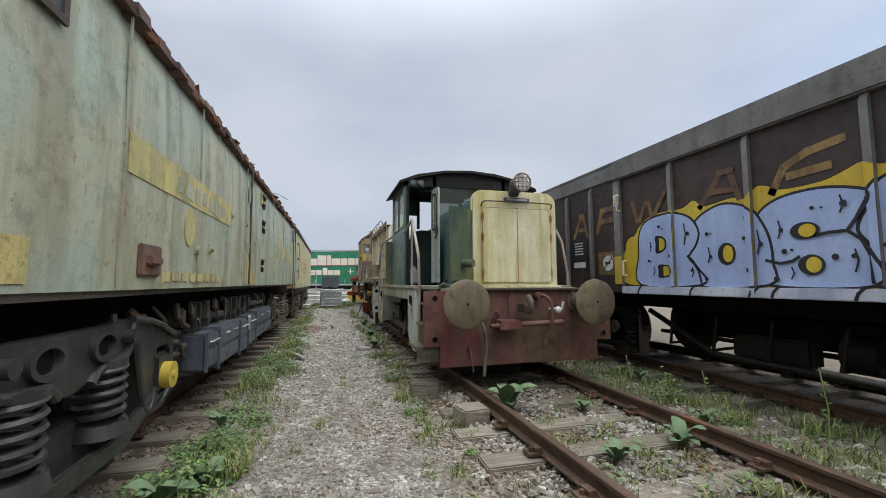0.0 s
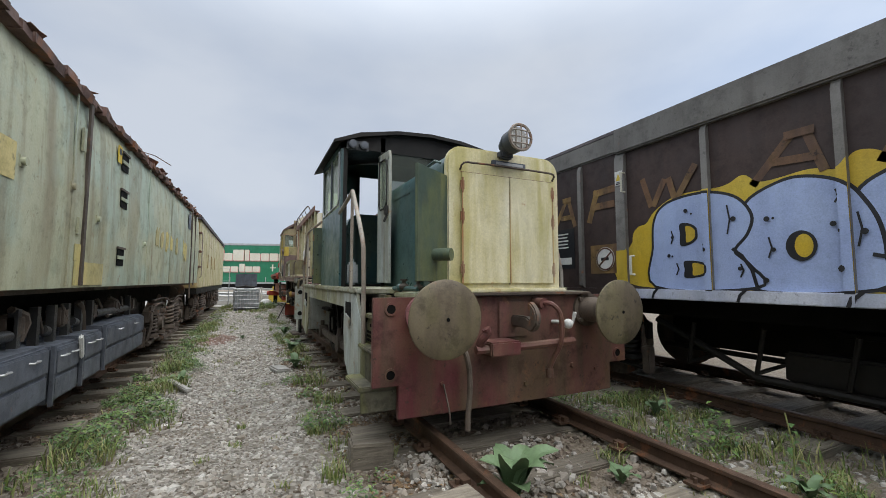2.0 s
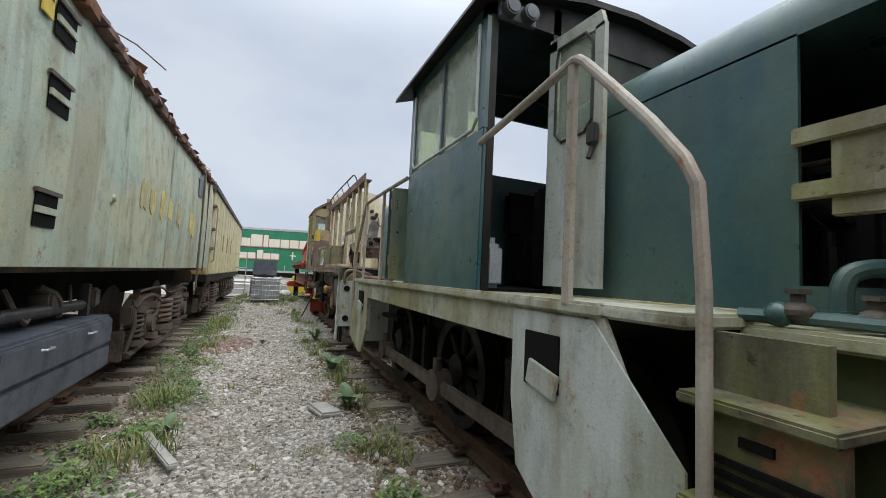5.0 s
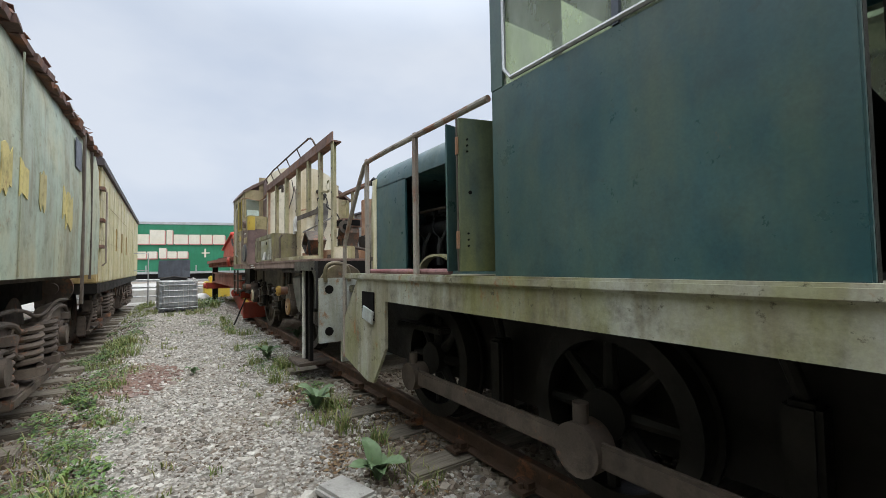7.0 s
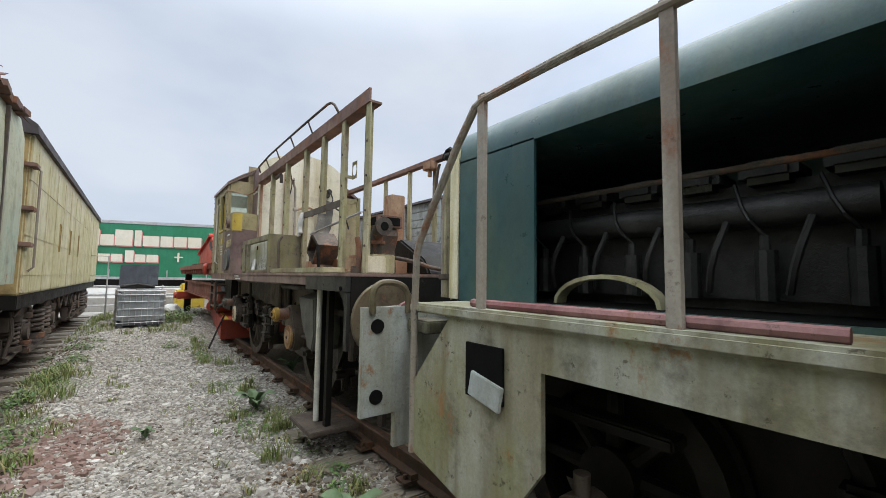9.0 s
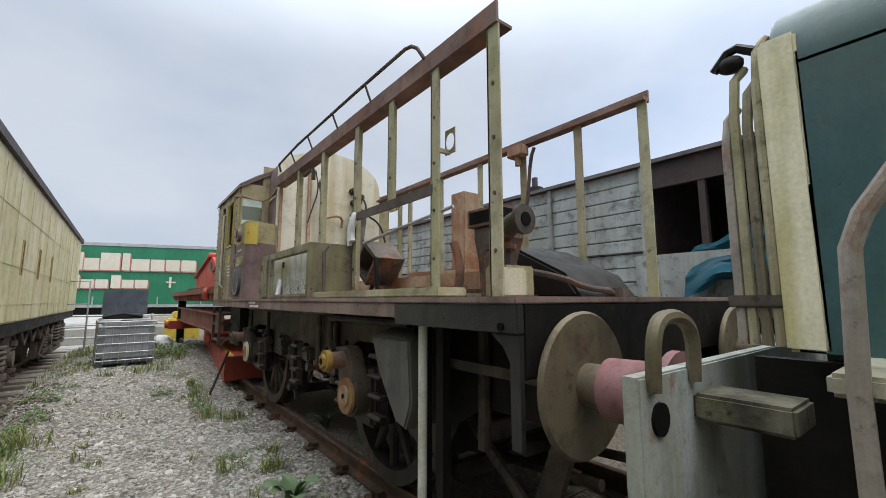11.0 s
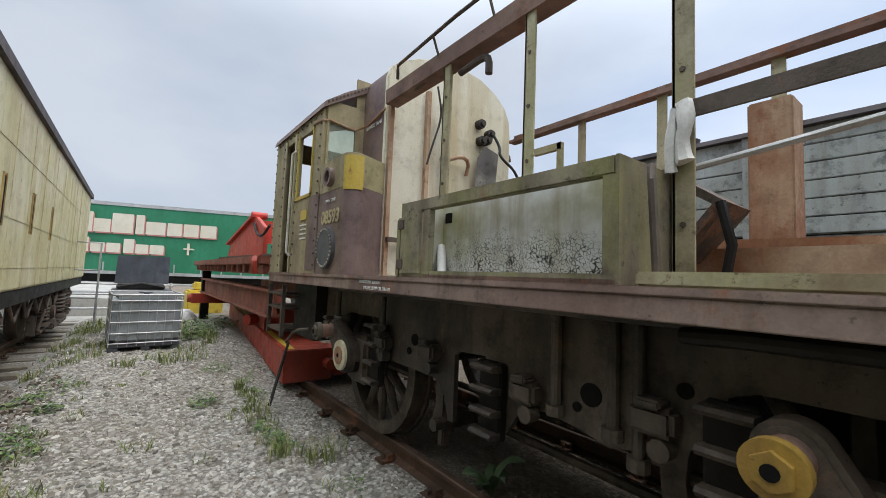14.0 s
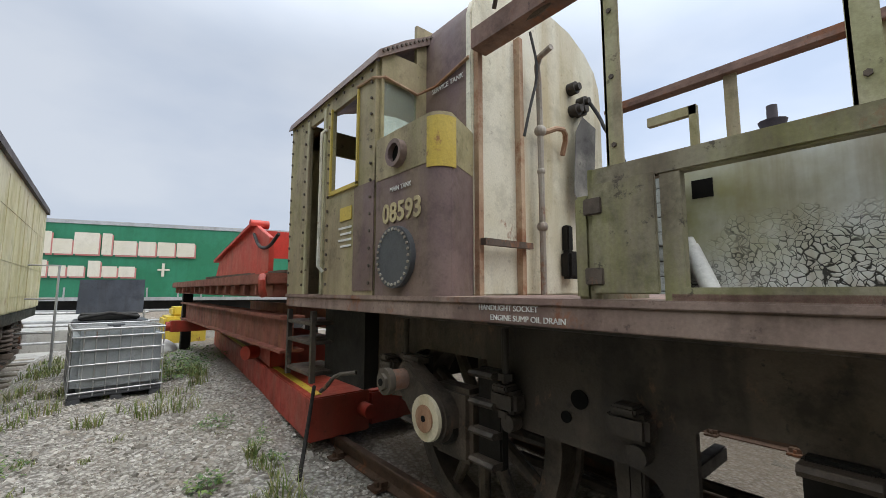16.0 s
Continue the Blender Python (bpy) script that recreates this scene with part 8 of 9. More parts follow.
# ---- red steelwork stacked behind the stripped shunter ----
G = "stacked red steelwork"
t = thing("red_ground_beam", (1.9, 22.0, 0.05), "long red steel beam with yellow edge lying on the gravel", "steel beam", G)
part("beam", Shape().slab([(1.42, 18.25), (2.05, 18.25), (2.75, 26.5), (2.2, 26.5)], "z", 0.24, 0.64, 0.012), M_red, t)
part("yellow_edge", Shape().slab([(1.50, 18.35), (1.58, 18.35), (2.24, 25.5), (2.16, 25.5)], "z", 0.64, 0.646), M_tyellow, t, "yellow painted edge")
for k in range(6):
    y = 19.2 + k * 1.1
    part("pin", Shape().cyl((1.50 + 0.094 * (y - 18.25) - 0.07, y, 0.45), (1.50 + 0.094 * (y - 18.25), y, 0.45), 0.05), M_red, t)
solid("red_end_block", Shape().cyl((1.98, 18.08, 0.46), (1.98, 18.30, 0.46), 0.07, seg=18).box(2.1, 3.1, 18.3, 18.9, 0.26, 0.60, 0.02), M_red, "red steel end block on the gravel", "steel block", G)
solid("red_steel_box", Shape().slab([(1.62, 20.1), (2.5, 20.1), (2.7, 21.9), (1.85, 21.9)], "z", 0.64, 0.98, 0.015).cyl((1.66, 20.9, 0.76), (1.50, 20.82, 0.76), 0.10, seg=20), M_red, "red steel box with a pipe stub on the beam", "steel box", G)
solid("red_crossbeam", Shape().box(1.08, 3.4, 25.2, 25.5, 0.74, 0.98, 0.015).cyl((1.08, 25.35, 0.86), (1.0, 25.35, 0.86), 0.10), M_red, "red crossbeam with pivot eye", "steel beam", G)
solid("support_post", Shape().box(1.35, 1.55, 25.7, 25.9, 0.15, 1.58, 0.01), M_black, "black timber support post", "post", G)
solid("support_post", Shape().box(3.05, 3.25, 22.4, 22.6, 0.15, 1.58, 0.01), M_black, "black timber support post", "post", G)
solid("support_post", Shape().box(2.2, 2.4, 19.2, 19.4, 0.62, 1.58, 0.01), M_black, "black timber packing post", "post", G)
t = thing("oxide_girder", (2.2, 22.0, 1.0), "brown-red plate girder with bolts along its web", "girder", G)
part("web", Shape().box(1.42, 1.48, 18.9, 26.0, 1.02, 1.34), M_redrust, t)
part("flange", Shape().box(1.34, 1.60, 18.9, 26.0, 1.34, 1.38).box(1.34, 1.60, 18.9, 26.0, 0.99, 1.02), M_redrust, t)
part("rear_web", Shape().box(2.9, 3.0, 18.9, 26.0, 1.0, 1.38), M_redrust, t)
t = thing("red_deck", (2.2, 22.5, 1.40), "red-oxide deck frame with ribbed side and hooks", "deck frame", G)
part("frame", Shape().box(1.28, 3.3, 19.0, 26.4, 1.58, 1.72, 0.012).box(1.20, 3.35, 18.95, 26.45, 1.72, 1.84, 0.012), M_redrust, t)
for k in range(14):
    y = 19.4 + k * 0.5
    part("rib", Shape().box(1.22, 1.28, y, y + 0.06, 1.60, 1.73, 0.006), M_redrust, t)
part("hook_plate", Shape().tube([(1.18, 19.05, 1.80), (1.14, 18.93, 1.78), (1.14, 18.92, 1.66), (1.17, 18.95, 1.60)], 0.04, smooth=1), M_red, t)
part("loose_timber", Shape().box(1.3, 1.6, 19.0, 22.4, 1.842, 1.88, 0.01, (0, 0, 3)), M_brownsteel, t)
t = thing("red_ramp", (2.2, 20.6, 1.85), "bright red hinged steel ramp on the stack", "steel ramp", G)
part("side_plate", Shape().slab([(19.6, 1.86), (22.6, 1.86), (22.3, 2.16), (20.6, 2.50), (20.2, 2.52), (19.6, 2.30)], "x", 1.40, 1.46, 0.006), M_brightred, t)
part("side_plate", Shape().slab([(18.7, 1.86), (22.6, 1.86), (22.3, 2.16), (20.6, 2.50), (18.7, 2.52)], "x", 3.0, 3.06, 0.006), M_brightred, t)
part("flange", Shape().box(1.34, 1.52, 19.5, 22.3, 1.84, 1.88).slab([(20.25, 2.52), (22.5, 2.14), (22.5, 2.18), (20.25, 2.56)], "x", 1.34, 1.52), M_brightred, t)
loose("cross_plate", Shape().box(1.46, 3.0, 20.3, 20.36, 2.1, 2.48).box(1.46, 3.0, 19.0, 19.05, 2.0, 2.35), M_brightred, t)
part("hydraulic_hose", Shape().tube([(1.38, 20.2, 2.4), (1.36, 19.9, 2.2), (1.36, 19.5, 2.15), (1.38, 19.2, 2.3)], 0.02, smooth=2), M_rubber, t)
part("hinge_knuckle", Shape().cyl((1.36, 20.35, 2.56), (1.60, 20.35, 2.56), 0.06), M_brightred, t)
solid("leaning_bar", Shape().tube([(1.15, 17.75, 0.16), (1.48, 18.3, 0.74)], 0.018), M_black, "thin black bar leaning on the red beam", "bar", G)
solid("yellow_machine", Shape().box(1.2, 2.2, 27.6, 28.8, 0.09, 0.95, 0.06).box(1.4, 2.0, 27.8, 28.6, 0.95, 1.2, 0.05), M_tyellow, "yellow machine casing behind the steelwork", "machine")

# ---- caged plastic tank and what stands behind ----
t = thing("caged_tank", (0.06, 22.04, 0.20), "dirty grey plastic bulk container in a galvanised cage", "container")
A0, A1, B0, B1 = -0.43, 0.55, 21.46, 22.62
part("bottle", Shape().box(A0 + 0.02, A1 - 0.02, B0 + 0.02, B1 - 0.02, 0.34, 1.13, 0.07), M_ibc, t, "dirty translucent plastic tank")
part("pallet", Shape().box(A0, A1, B0, B1, 0.29, 0.34, 0.01), M_bin, t, "dark pallet base")
for x0, x1 in ((A0, A0 + 0.13), (0.0, 0.12), (A1 - 0.13, A1)):
    for y0, y1 in ((B0, B0 + 0.13), (B1 - 0.13, B1)):
        part("pallet_foot", Shape().box(x0, x1, y0, y1, 0.19, 0.29, 0.01), M_bin, t)
for z in (0.36, 0.52, 0.70, 0.88, 1.05, 1.15):
    part("cage_hoop", Shape().tube([(A0, B0, z), (A1, B0, z), (A1, B1, z), (A0, B1, z), (A0, B0, z)], 0.011 if z < 1.1 else 0.016, 6), M_galv, t)
for k in range(9):
    x = A0 + (A1 - A0) * k / 8
    for y in (B0 + 0.004, B1 - 0.004):
        part("cage_bar", Shape().tube([(x, y, 0.31), (x, y, 1.15)], 0.008, 6), M_galv, t)
for k in range(1, 7):
    y = B0 + (B1 - B0) * k / 7
    for x in (A0 + 0.004, A1 - 0.004):
        part("cage_bar", Shape().tube([(x, y, 0.31), (x, y, 1.15)], 0.008, 6), M_galv, t)
for y in (21.95, 22.35):
    part("top_strap", Shape().box(A0, A1, y, y + 0.04, 1.13, 1.15), M_galv, t)
part("filler_cap", Shape().cyl((0.06, 22.04, 1.11), (0.06, 22.04, 1.17), 0.1, seg=20), M_bin, t)
t.matrix_basis = pose(0.06, 22.04, 0.20, 0, 0, 4.0)
t = thing("dark_skip", (0.05, 24.0, 0.1), "dark grey tool bin with raised lid", "bin")
part("bin", Shape().slab([(-0.42, 0.1), (0.45, 0.1), (0.52, 1.15), (-0.48, 1.15)], "y", 23.2, 24.2, 0.02), M_bin, t)
part("lid", Shape().slab([(-0.46, 1.24), (0.50, 1.24), (0.50, 1.86), (-0.44, 1.84)], "y", 24.15, 24.2, 0.01), M_boxblue, t, "raised dark grey lid")
part("clutter", Shape().box(-0.4, 0.4, 23.4, 24.1, 1.15, 1.26, 0.02).tube([(-0.4, 23.3, 1.2), (0.0, 23.3, 1.28), (0.4, 23.4, 1.2)], 0.03), M_rubber, t)
solid("fence_frame", Shape().tube([(-0.75, 24.6, 0.1), (-0.75, 24.6, 2.1), (-2.3, 25.0, 2.1), (-2.3, 25.0, 0.1)], 0.022).tube([(-0.75, 24.6, 0.9), (-2.3, 25.0, 0.9)], 0.016).tube([(-0.75, 24.6, 1.5), (-2.3, 25.0, 1.5)], 0.016), M_galv, "galvanised temporary fence frame", "fence")
t = thing("barrier", (-1.6, 28.0, 0.1), "pale tubular site barrier", "barrier")
for z in (0.45, 0.85, 1.15):
    part("rail", Shape().tube([(-4.2, 27.7, z), (0.9, 28.3, z - 0.08)], 0.03), M_galv, t)
for x in (-4.1, -1.7, 0.8):
    part("post", Shape().tube([(x, 28.2 + 0.117 * (x - 0.05), 0.09), (x, 28.2 + 0.117 * (x - 0.05), 1.15)], 0.03), M_galv, t)
solid("concrete_block", Shape().box(-4.5, -0.4, 29.0, 29.5, 0.0, 0.62, 0.03), M_concrete, "long pale concrete barrier block", "barrier")
solid("concrete_block", Shape().box(-0.2, 3.6, 29.2, 29.7, 0.0, 0.62, 0.03), M_concrete, "long pale concrete barrier block", "barrier")
tagged(solid("concrete_apron", Shape().box(-16, 14, 27.2, 60, -0.1, 0.10, 0.02), M_concrete, "pale concrete road surface", "road", kind="structure"))
solid("white_sack", Shape().ball((1.0, 25.8, 0.28), 0.34, (1, 0.8, 0.8), 14).rough(0.05, 4), M_signwhite, "white rubble sack on the ground", "sack")

# ---- green curtain-sided trailer ----
TR = thing("curtain_trailer", (0.0, 33.0, 0.1), "green curtain-sided lorry trailer with large cream and pink print", "trailer")
TANG = math.degrees(math.atan2(-0.31, 1.0))


def tr(x, z, d=0.0):
    """A place on the trailer's near side: x along it, z up, d outwards."""
    y = 32.68 - 0.31 * x
    n = Vector((-0.31, -1.0)).normalized()
    return (x + n.x * d, y + n.y * d, z)


def panel(name, x0, x1, z0, z1, d0, d1, material, label="", waves=0.0, steps=1):
    s = Shape()
    rows = []
    for k in range(steps + 1):
        x = x0 + (x1 - x0) * k / steps
        w = waves * (noise.noise((x * 1.6, 0, 0)) + 0.5 * math.sin(x * 5.0))
        rows.append([s.bm.verts.new(tr(x, z, d)) for z, d in ((z0, d1 + w), (z1, d1 + w * 0.3), (z1, d0), (z0, d0))])
    for a, b in zip(rows[:-1], rows[1:]):
        for k in range(4):
            s.bm.faces.new((a[k], a[(k + 1) % 4], b[(k + 1) % 4], b[k]))
    s.bm.faces.new(rows[0])
    s.bm.faces.new(rows[-1][::-1])
    bmesh.ops.recalc_face_normals(s.bm, faces=s.bm.faces)
    return part(name, s, material, TR, label)


panel("curtain", -6.2, 7.0, 1.42, 3.92, -2.4, 0.0, M_tgreen, "green curtain side", 0.02, 60)
panel("top_rail", -6.25, 7.05, 3.92, 4.05, -2.4, 0.03, M_alu, "aluminium top rail")
panel("bottom_rail", -6.25, 7.05, 1.30, 1.42, -2.4, 0.02, M_alu)
panel("chassis", -6.0, 6.8, 0.9, 1.30, -2.0, -0.3, M_black)
for x in (-1.1, -0.4, 0.3, 1.1, 2.0, 2.7, 3.4, 4.2):
    panel("curtain_strap", x, x + 0.04, 1.42, 1.75, 0.0, 0.045, M_alu)
for x in (3.2, 4.5, 5.8):
    p = Vector(tr(x, 0.55, -0.35))
    w = part("wheel", Shape().cyl(p, p + Vector((-0.31, -1, 0)).normalized() * 0.3, 0.5, seg=28), M_rubber, TR)
part("side_guard", Shape().tube([tr(-5, 0.95, -0.1), tr(2.5, 0.95, -0.1)], 0.05, 6).tube([tr(-5, 0.6, -0.1), tr(2.5, 0.6, -0.1)], 0.05, 6), M_alu, TR)
# firm's name and town as plain bars of its letters' size: cream with a pink shade
for z0, mid, high, xs in ((2.88, 3.38, 3.62, ((-2.35, -1.72, 1), (-1.68, -1.50, 1), (-1.46, -0.97, 0), (-0.93, -0.28, 1), (-0.20, 0.06, 1), (0.12, 0.74, 0), (0.80, 1.28, 0), (1.34, 1.84, 0), (1.90, 2.44, 0))), (2.12, 2.48, 2.66, ((-1.76, -1.56, 1), (-1.50, -1.08, 0), (-1.03, -0.62, 0), (-0.52, -0.20, 1), (-0.15, 0.25, 0), (0.30, 0.74, 0)))):
    for x0, x1, tall in xs:
        top = high if tall else mid
        panel("print_bar", x0 + 0.05, x1 + 0.04, z0 - 0.05, top - 0.05, 0.05, 0.056, M_tpink)
        panel("print_bar", x0, x1, z0, top, 0.06, 0.068, M_twhite)
panel("small_emblem", 1.50, 1.58, 2.15, 2.62, 0.05, 0.06, M_twhite)
panel("small_emblem", 1.38, 1.74, 2.36, 2.42, 0.061, 0.066, M_twhite)

# ---- grey planked van and blue tarpaulin ----
VAN = thing("planked_van", (6.9, 15.5, RAIL_TOP), "derelict van with peeling grey planks and a dark open end", "wagon")
VX = 5.62
for k in range(10):
    z = 1.45 + k * 0.2
    part("plank", Shape().box(VX, VX + 0.04, 13.0, 22.5, z, z + 0.19, 0.008), M_planks, VAN)
for y in (13.02, 14.6, 16.2, 17.8, 19.4, 21.0):
    part("stanchion", Shape().box(VX - 0.05, VX, y, y + 0.08, 1.4, 3.45, 0.008), M_planks, VAN)
part("waist_rail", Shape().box(VX - 0.04, VX, 13.0, 22.5, 2.26, 2.34, 0.006), M_planks, VAN)
part("roof", Shape().slab([(VX - 0.10, 3.44), (VX - 0.08, 3.50), (6.2, 3.66), (6.95, 3.72), (7.7, 3.66), (8.35, 3.50), (8.35, 3.44)], "y", 8.5, 22.6), M_coachroof, VAN, "dark felt roof")
part("far_side", Shape().box(8.22, 8.28, 8.5, 22.5, 1.4, 2.6).box(8.22, 8.28, 10.5, 22.5, 2.6, 3.45), M_wagon, VAN)
part("floor", Shape().box(VX, 8.28, 8.5, 22.5, 1.30, 1.42), M_black, VAN)
loose("inner_wall", Shape().box(VX, 8.28, 13.0, 13.04, 1.42, 3.45).box(VX + 0.04, 8.28, 22.46, 22.5, 1.42, 3.45), M_wagon, VAN)
part("door_post", Shape().box(VX, VX + 0.08, 12.3, 12.38, 1.42, 3.45).box(VX, VX + 0.1, 10.3, 10.4, 1.42, 3.45), M_wagon, VAN)
part("head_rail", Shape().box(VX - 0.02, VX + 0.08, 8.5, 13.0, 3.1, 3.45), M_wagon, VAN)
part("open_frame", Shape().box(8.18, 8.22, 10.6, 12.0, 2.3, 2.38).box(8.18, 8.22, 10.6, 10.7, 2.3, 3.0).box(8.18, 8.22, 11.9, 12.0, 2.3, 3.0), M_planks, VAN)
part("lower_side", Shape().box(VX, VX + 0.05, 8.5, 13.0, 1.42, 1.9), M_planks, VAN)
part("solebar", Shape().box(VX + 0.1, 8.1, 8.6, 22.4, 1.0, 1.30), M_black, VAN)
for y in (14.5, 20.5):
    for x in (6.15, 7.65):
        disc_wheel(x, y, RAIL_TOP + 0.48, 0.48, VAN, M_black)
part("roof_vent", Shape().cyl((6.4, 15.6, 3.66), (6.4, 15.6, 3.84), 0.10, 0.16).cyl((6.4, 15.6, 3.84), (6.4, 15.6, 4.05), 0.06), M_coachroof, VAN)
s = Shape()
n, mm = 70, 16
rows = []
for i in range(n + 1):
    y = 9.6 + 2.75 * i / n
    row = []
    for j in range(mm + 1):
        v = j / mm
        x = 5.30 - 0.42 * v + 0.05 * math.sin(9 * v + 2.4 * y) + 0.035 * math.sin(17 * v - 5.0 * y) + 0.05 * noise.noise((3 * y, 6 * v, 1.0))
        top = 3.0 - 0.28 * (y - 9.6)
        z = top - v * (0.62 + 0.08 * math.sin(2 * y)) - 0.03 * math.sin(11 * y + 5 * v) - 0.05 * abs(noise.noise((4 * y, 5 * v, 7.0)))
        row.append(s.bm.verts.new((x, y, z)))
    rows.append(row)
for a, b in zip(rows[:-1], rows[1:]):
    for j in range(mm):
        s.bm.faces.new((a[j], a[j + 1], b[j + 1], b[j]))
bmesh.ops.solidify(s.bm, geom=s.bm.faces[:], thickness=0.012)
tarp = thing("tarpaulin", (5.2, 11.3, 1.42), "creased blue tarpaulin slung over grey boarding", "tarpaulin")
part("sheet", s, M_tarp, tarp)
part("boarding", Shape().box(5.15, 5.5, 9.4, 13.0, 1.42, 2.15, 0.01).box(5.3, 5.6, 9.4, 11.5, 2.15, 2.7), M_planks, tarp, "grey boarding under the sheet")
part("boarding_frame", Shape().box(5.0, 5.6, 9.2, 13.1, 1.05, 1.42, 0.02), M_black, tarp)
part("leg", Shape().box(5.1, 5.2, 9.4, 9.5, 0.05, 1.05).box(5.1, 5.2, 12.8, 12.9, 0.05, 1.05), M_black, tarp)


# ---- loose stones ----
def pieces(name, spots, sizes, material, flat=0.65, label="", rng=None, parent=None):
    """Many small uneven stones in one mesh."""
    rng = rng or np.random.default_rng(1)
    n = len(spots)
    base = np.array([(-1, -1, -1), (1, -1, -1), (1, 1, -1), (-1, 1, -1), (-0.7, -0.7, 1), (0.7, -0.7, 1), (0.7, 0.7, 1), (-0.7, 0.7, 1)], float)
    v = base[None] * rng.uniform(0.6, 1.25, (n, 8, 3)) * sizes[:, None, None]
    v *= rng.uniform(0.65, 1.3, (n, 1, 3))
    v[:, :, 2] *= flat
    a, b = rng.uniform(0, 2 * np.pi, n), rng.uniform(-0.5, 0.5, n)
    ca, sa, cb, sb = np.cos(a)[:, None], np.sin(a)[:, None], np.cos(b)[:, None], np.sin(b)[:, None]
    x, y, z = v[:, :, 0], v[:, :, 1], v[:, :, 2]
    y, z = y * cb - z * sb, y * sb + z * cb
    x, y = x * ca - y * sa, x * sa + y * ca
    v = np.stack((x, y, z), 2) + spots[:, None, :]
    f = np.array([(0, 3, 2, 1), (4, 5, 6, 7), (0, 1, 5, 4), (1, 2, 6, 5), (2, 3, 7, 6), (3, 0, 4, 7)])
    f = (f[None] + (np.arange(n) * 8)[:, None, None]).reshape(-1, 4)
    me = bpy.data.meshes.new(name)
    me.from_pydata(v.reshape(-1, 3).tolist(), [], f.tolist())
    me.materials.append(material)
    return tagged(new(name, me), label, name.split("_")[-1], kind="stuff")


def strewn(n, x0, x1, y0, y1, rng, density=None):
    out = []
    while len(out) < n:
        x, y = rng.uniform(x0, x1), rng.uniform(y0, y1)
        if density is None or rng.random() < density(x, y):
            out.append((x, y, ground_z(x, y)))
    return np.array(out)


rng = np.random.default_rng(3)
near = lambda x, y: 1.0 if y < 16 else max(0.15, 1 - (y - 16) / 9)
sp = strewn(38000, -1.05, 1.6, 0.3, 24.0, rng, lambda x, y: near(x, y) * (0.55 + 0.6 * (noise.noise((x * 1.2, y * 1.2, 2)) + 0.3)))
pieces("path_gravel", sp, rng.gamma(4.0, 0.0026, len(sp)) + 0.004, M_stone, 0.6, "loose pale grey gravel on the path", rng)
sp = strewn(900, -1.1, 1.5, 0.5, 22.0, rng)
pieces("larger_stones", sp, rng.uniform(0.018, 0.045, len(sp)), M_stone, 0.45, "flat pale stones half sunk in the path", rng)
sp = strewn(3800, 1.35, 3.9, 0.5, 5.2, rng, lambda x, y: 0.35 + noise.noise((x * 1.5, y * 1.5, 5)))
sp[:, 2] += 0.03
pieces("spilt_gravel", sp, rng.gamma(4.0, 0.003, len(sp)) + 0.005, M_stone, 0.6, "pale gravel spilt over the sleepers", rng)
sp = strewn(9000, -1.1, 1.6, 0.3, 14.0, rng, lambda x, y: 0.1 + max(0.0, noise.noise((x * 0.9, y * 0.9, 8))))
pieces("dark_grit", sp, rng.gamma(3.0, 0.0022, len(sp)) + 0.004, M_ballast, 0.6, "darker grit and soil crumbs on the path", rng)
sp = strewn(10000, 0.95, 3.7, 0.5, 12.0, rng, near)
pieces("track_ballast", sp, rng.uniform(0.01, 0.034, len(sp)), M_ballast, 0.75, "brown ballast between the sleepers", rng)
sp = strewn(7000, -2.0, -0.75, 1.0, 20.0, rng, near)
pieces("verge_ballast", sp, rng.uniform(0.009, 0.032, len(sp)), M_ballast, 0.7, "brown ballast beside the old track", rng)
sp = strewn(5000, 3.3, 5.6, 0.5, 11.0, rng)
pieces("siding_ballast", sp, rng.uniform(0.01, 0.03, len(sp)), M_stone, 0.7, "grey ballast beside the siding", rng)
blob_d = lambda x, y: max(0.0, 1 - ((x + 0.55) / 0.55) ** 2 - ((y - 13.6) / 1.0) ** 2)
sp = strewn(700, -1.2, 0.2, 12.4, 14.8, rng, blob_d)
pieces("crushed_brick", sp, rng.uniform(0.012, 0.04, len(sp)), M_brickbits, 0.6, "patch of crushed red brick", rng)
solid("sawn_block", Shape().box(1.30, 1.62, 4.05, 4.30, 0.02, 0.20, 0.015, (4, 2, 12)).rough(0.012, 5), M_sleeper, "short sawn timber block beside the rail", "timber block")
solid("sawn_block", Shape().box(1.02, 1.35, 5.1, 5.35, 0.02, 0.24, 0.015, (0, 3, -6)).rough(0.012, 5), M_sleeper, "short sawn timber block beside the rail", "timber block")
solid("stone_slab", Shape().box(0.62, 0.86, 9.1, 9.45, 0.03, 0.09, 0.02, (3, 2, 20)).rough(0.02, 5), M_concrete, "flat broken concrete slab on the path", "slab")
solid("stone_slab", Shape().box(-0.62, -0.55, 8.2, 8.9, 0.08, 0.12, 0.01, (2, 0, 25)).rough(0.015, 5), M_concrete, "pale splintered slat on the verge", "slat")


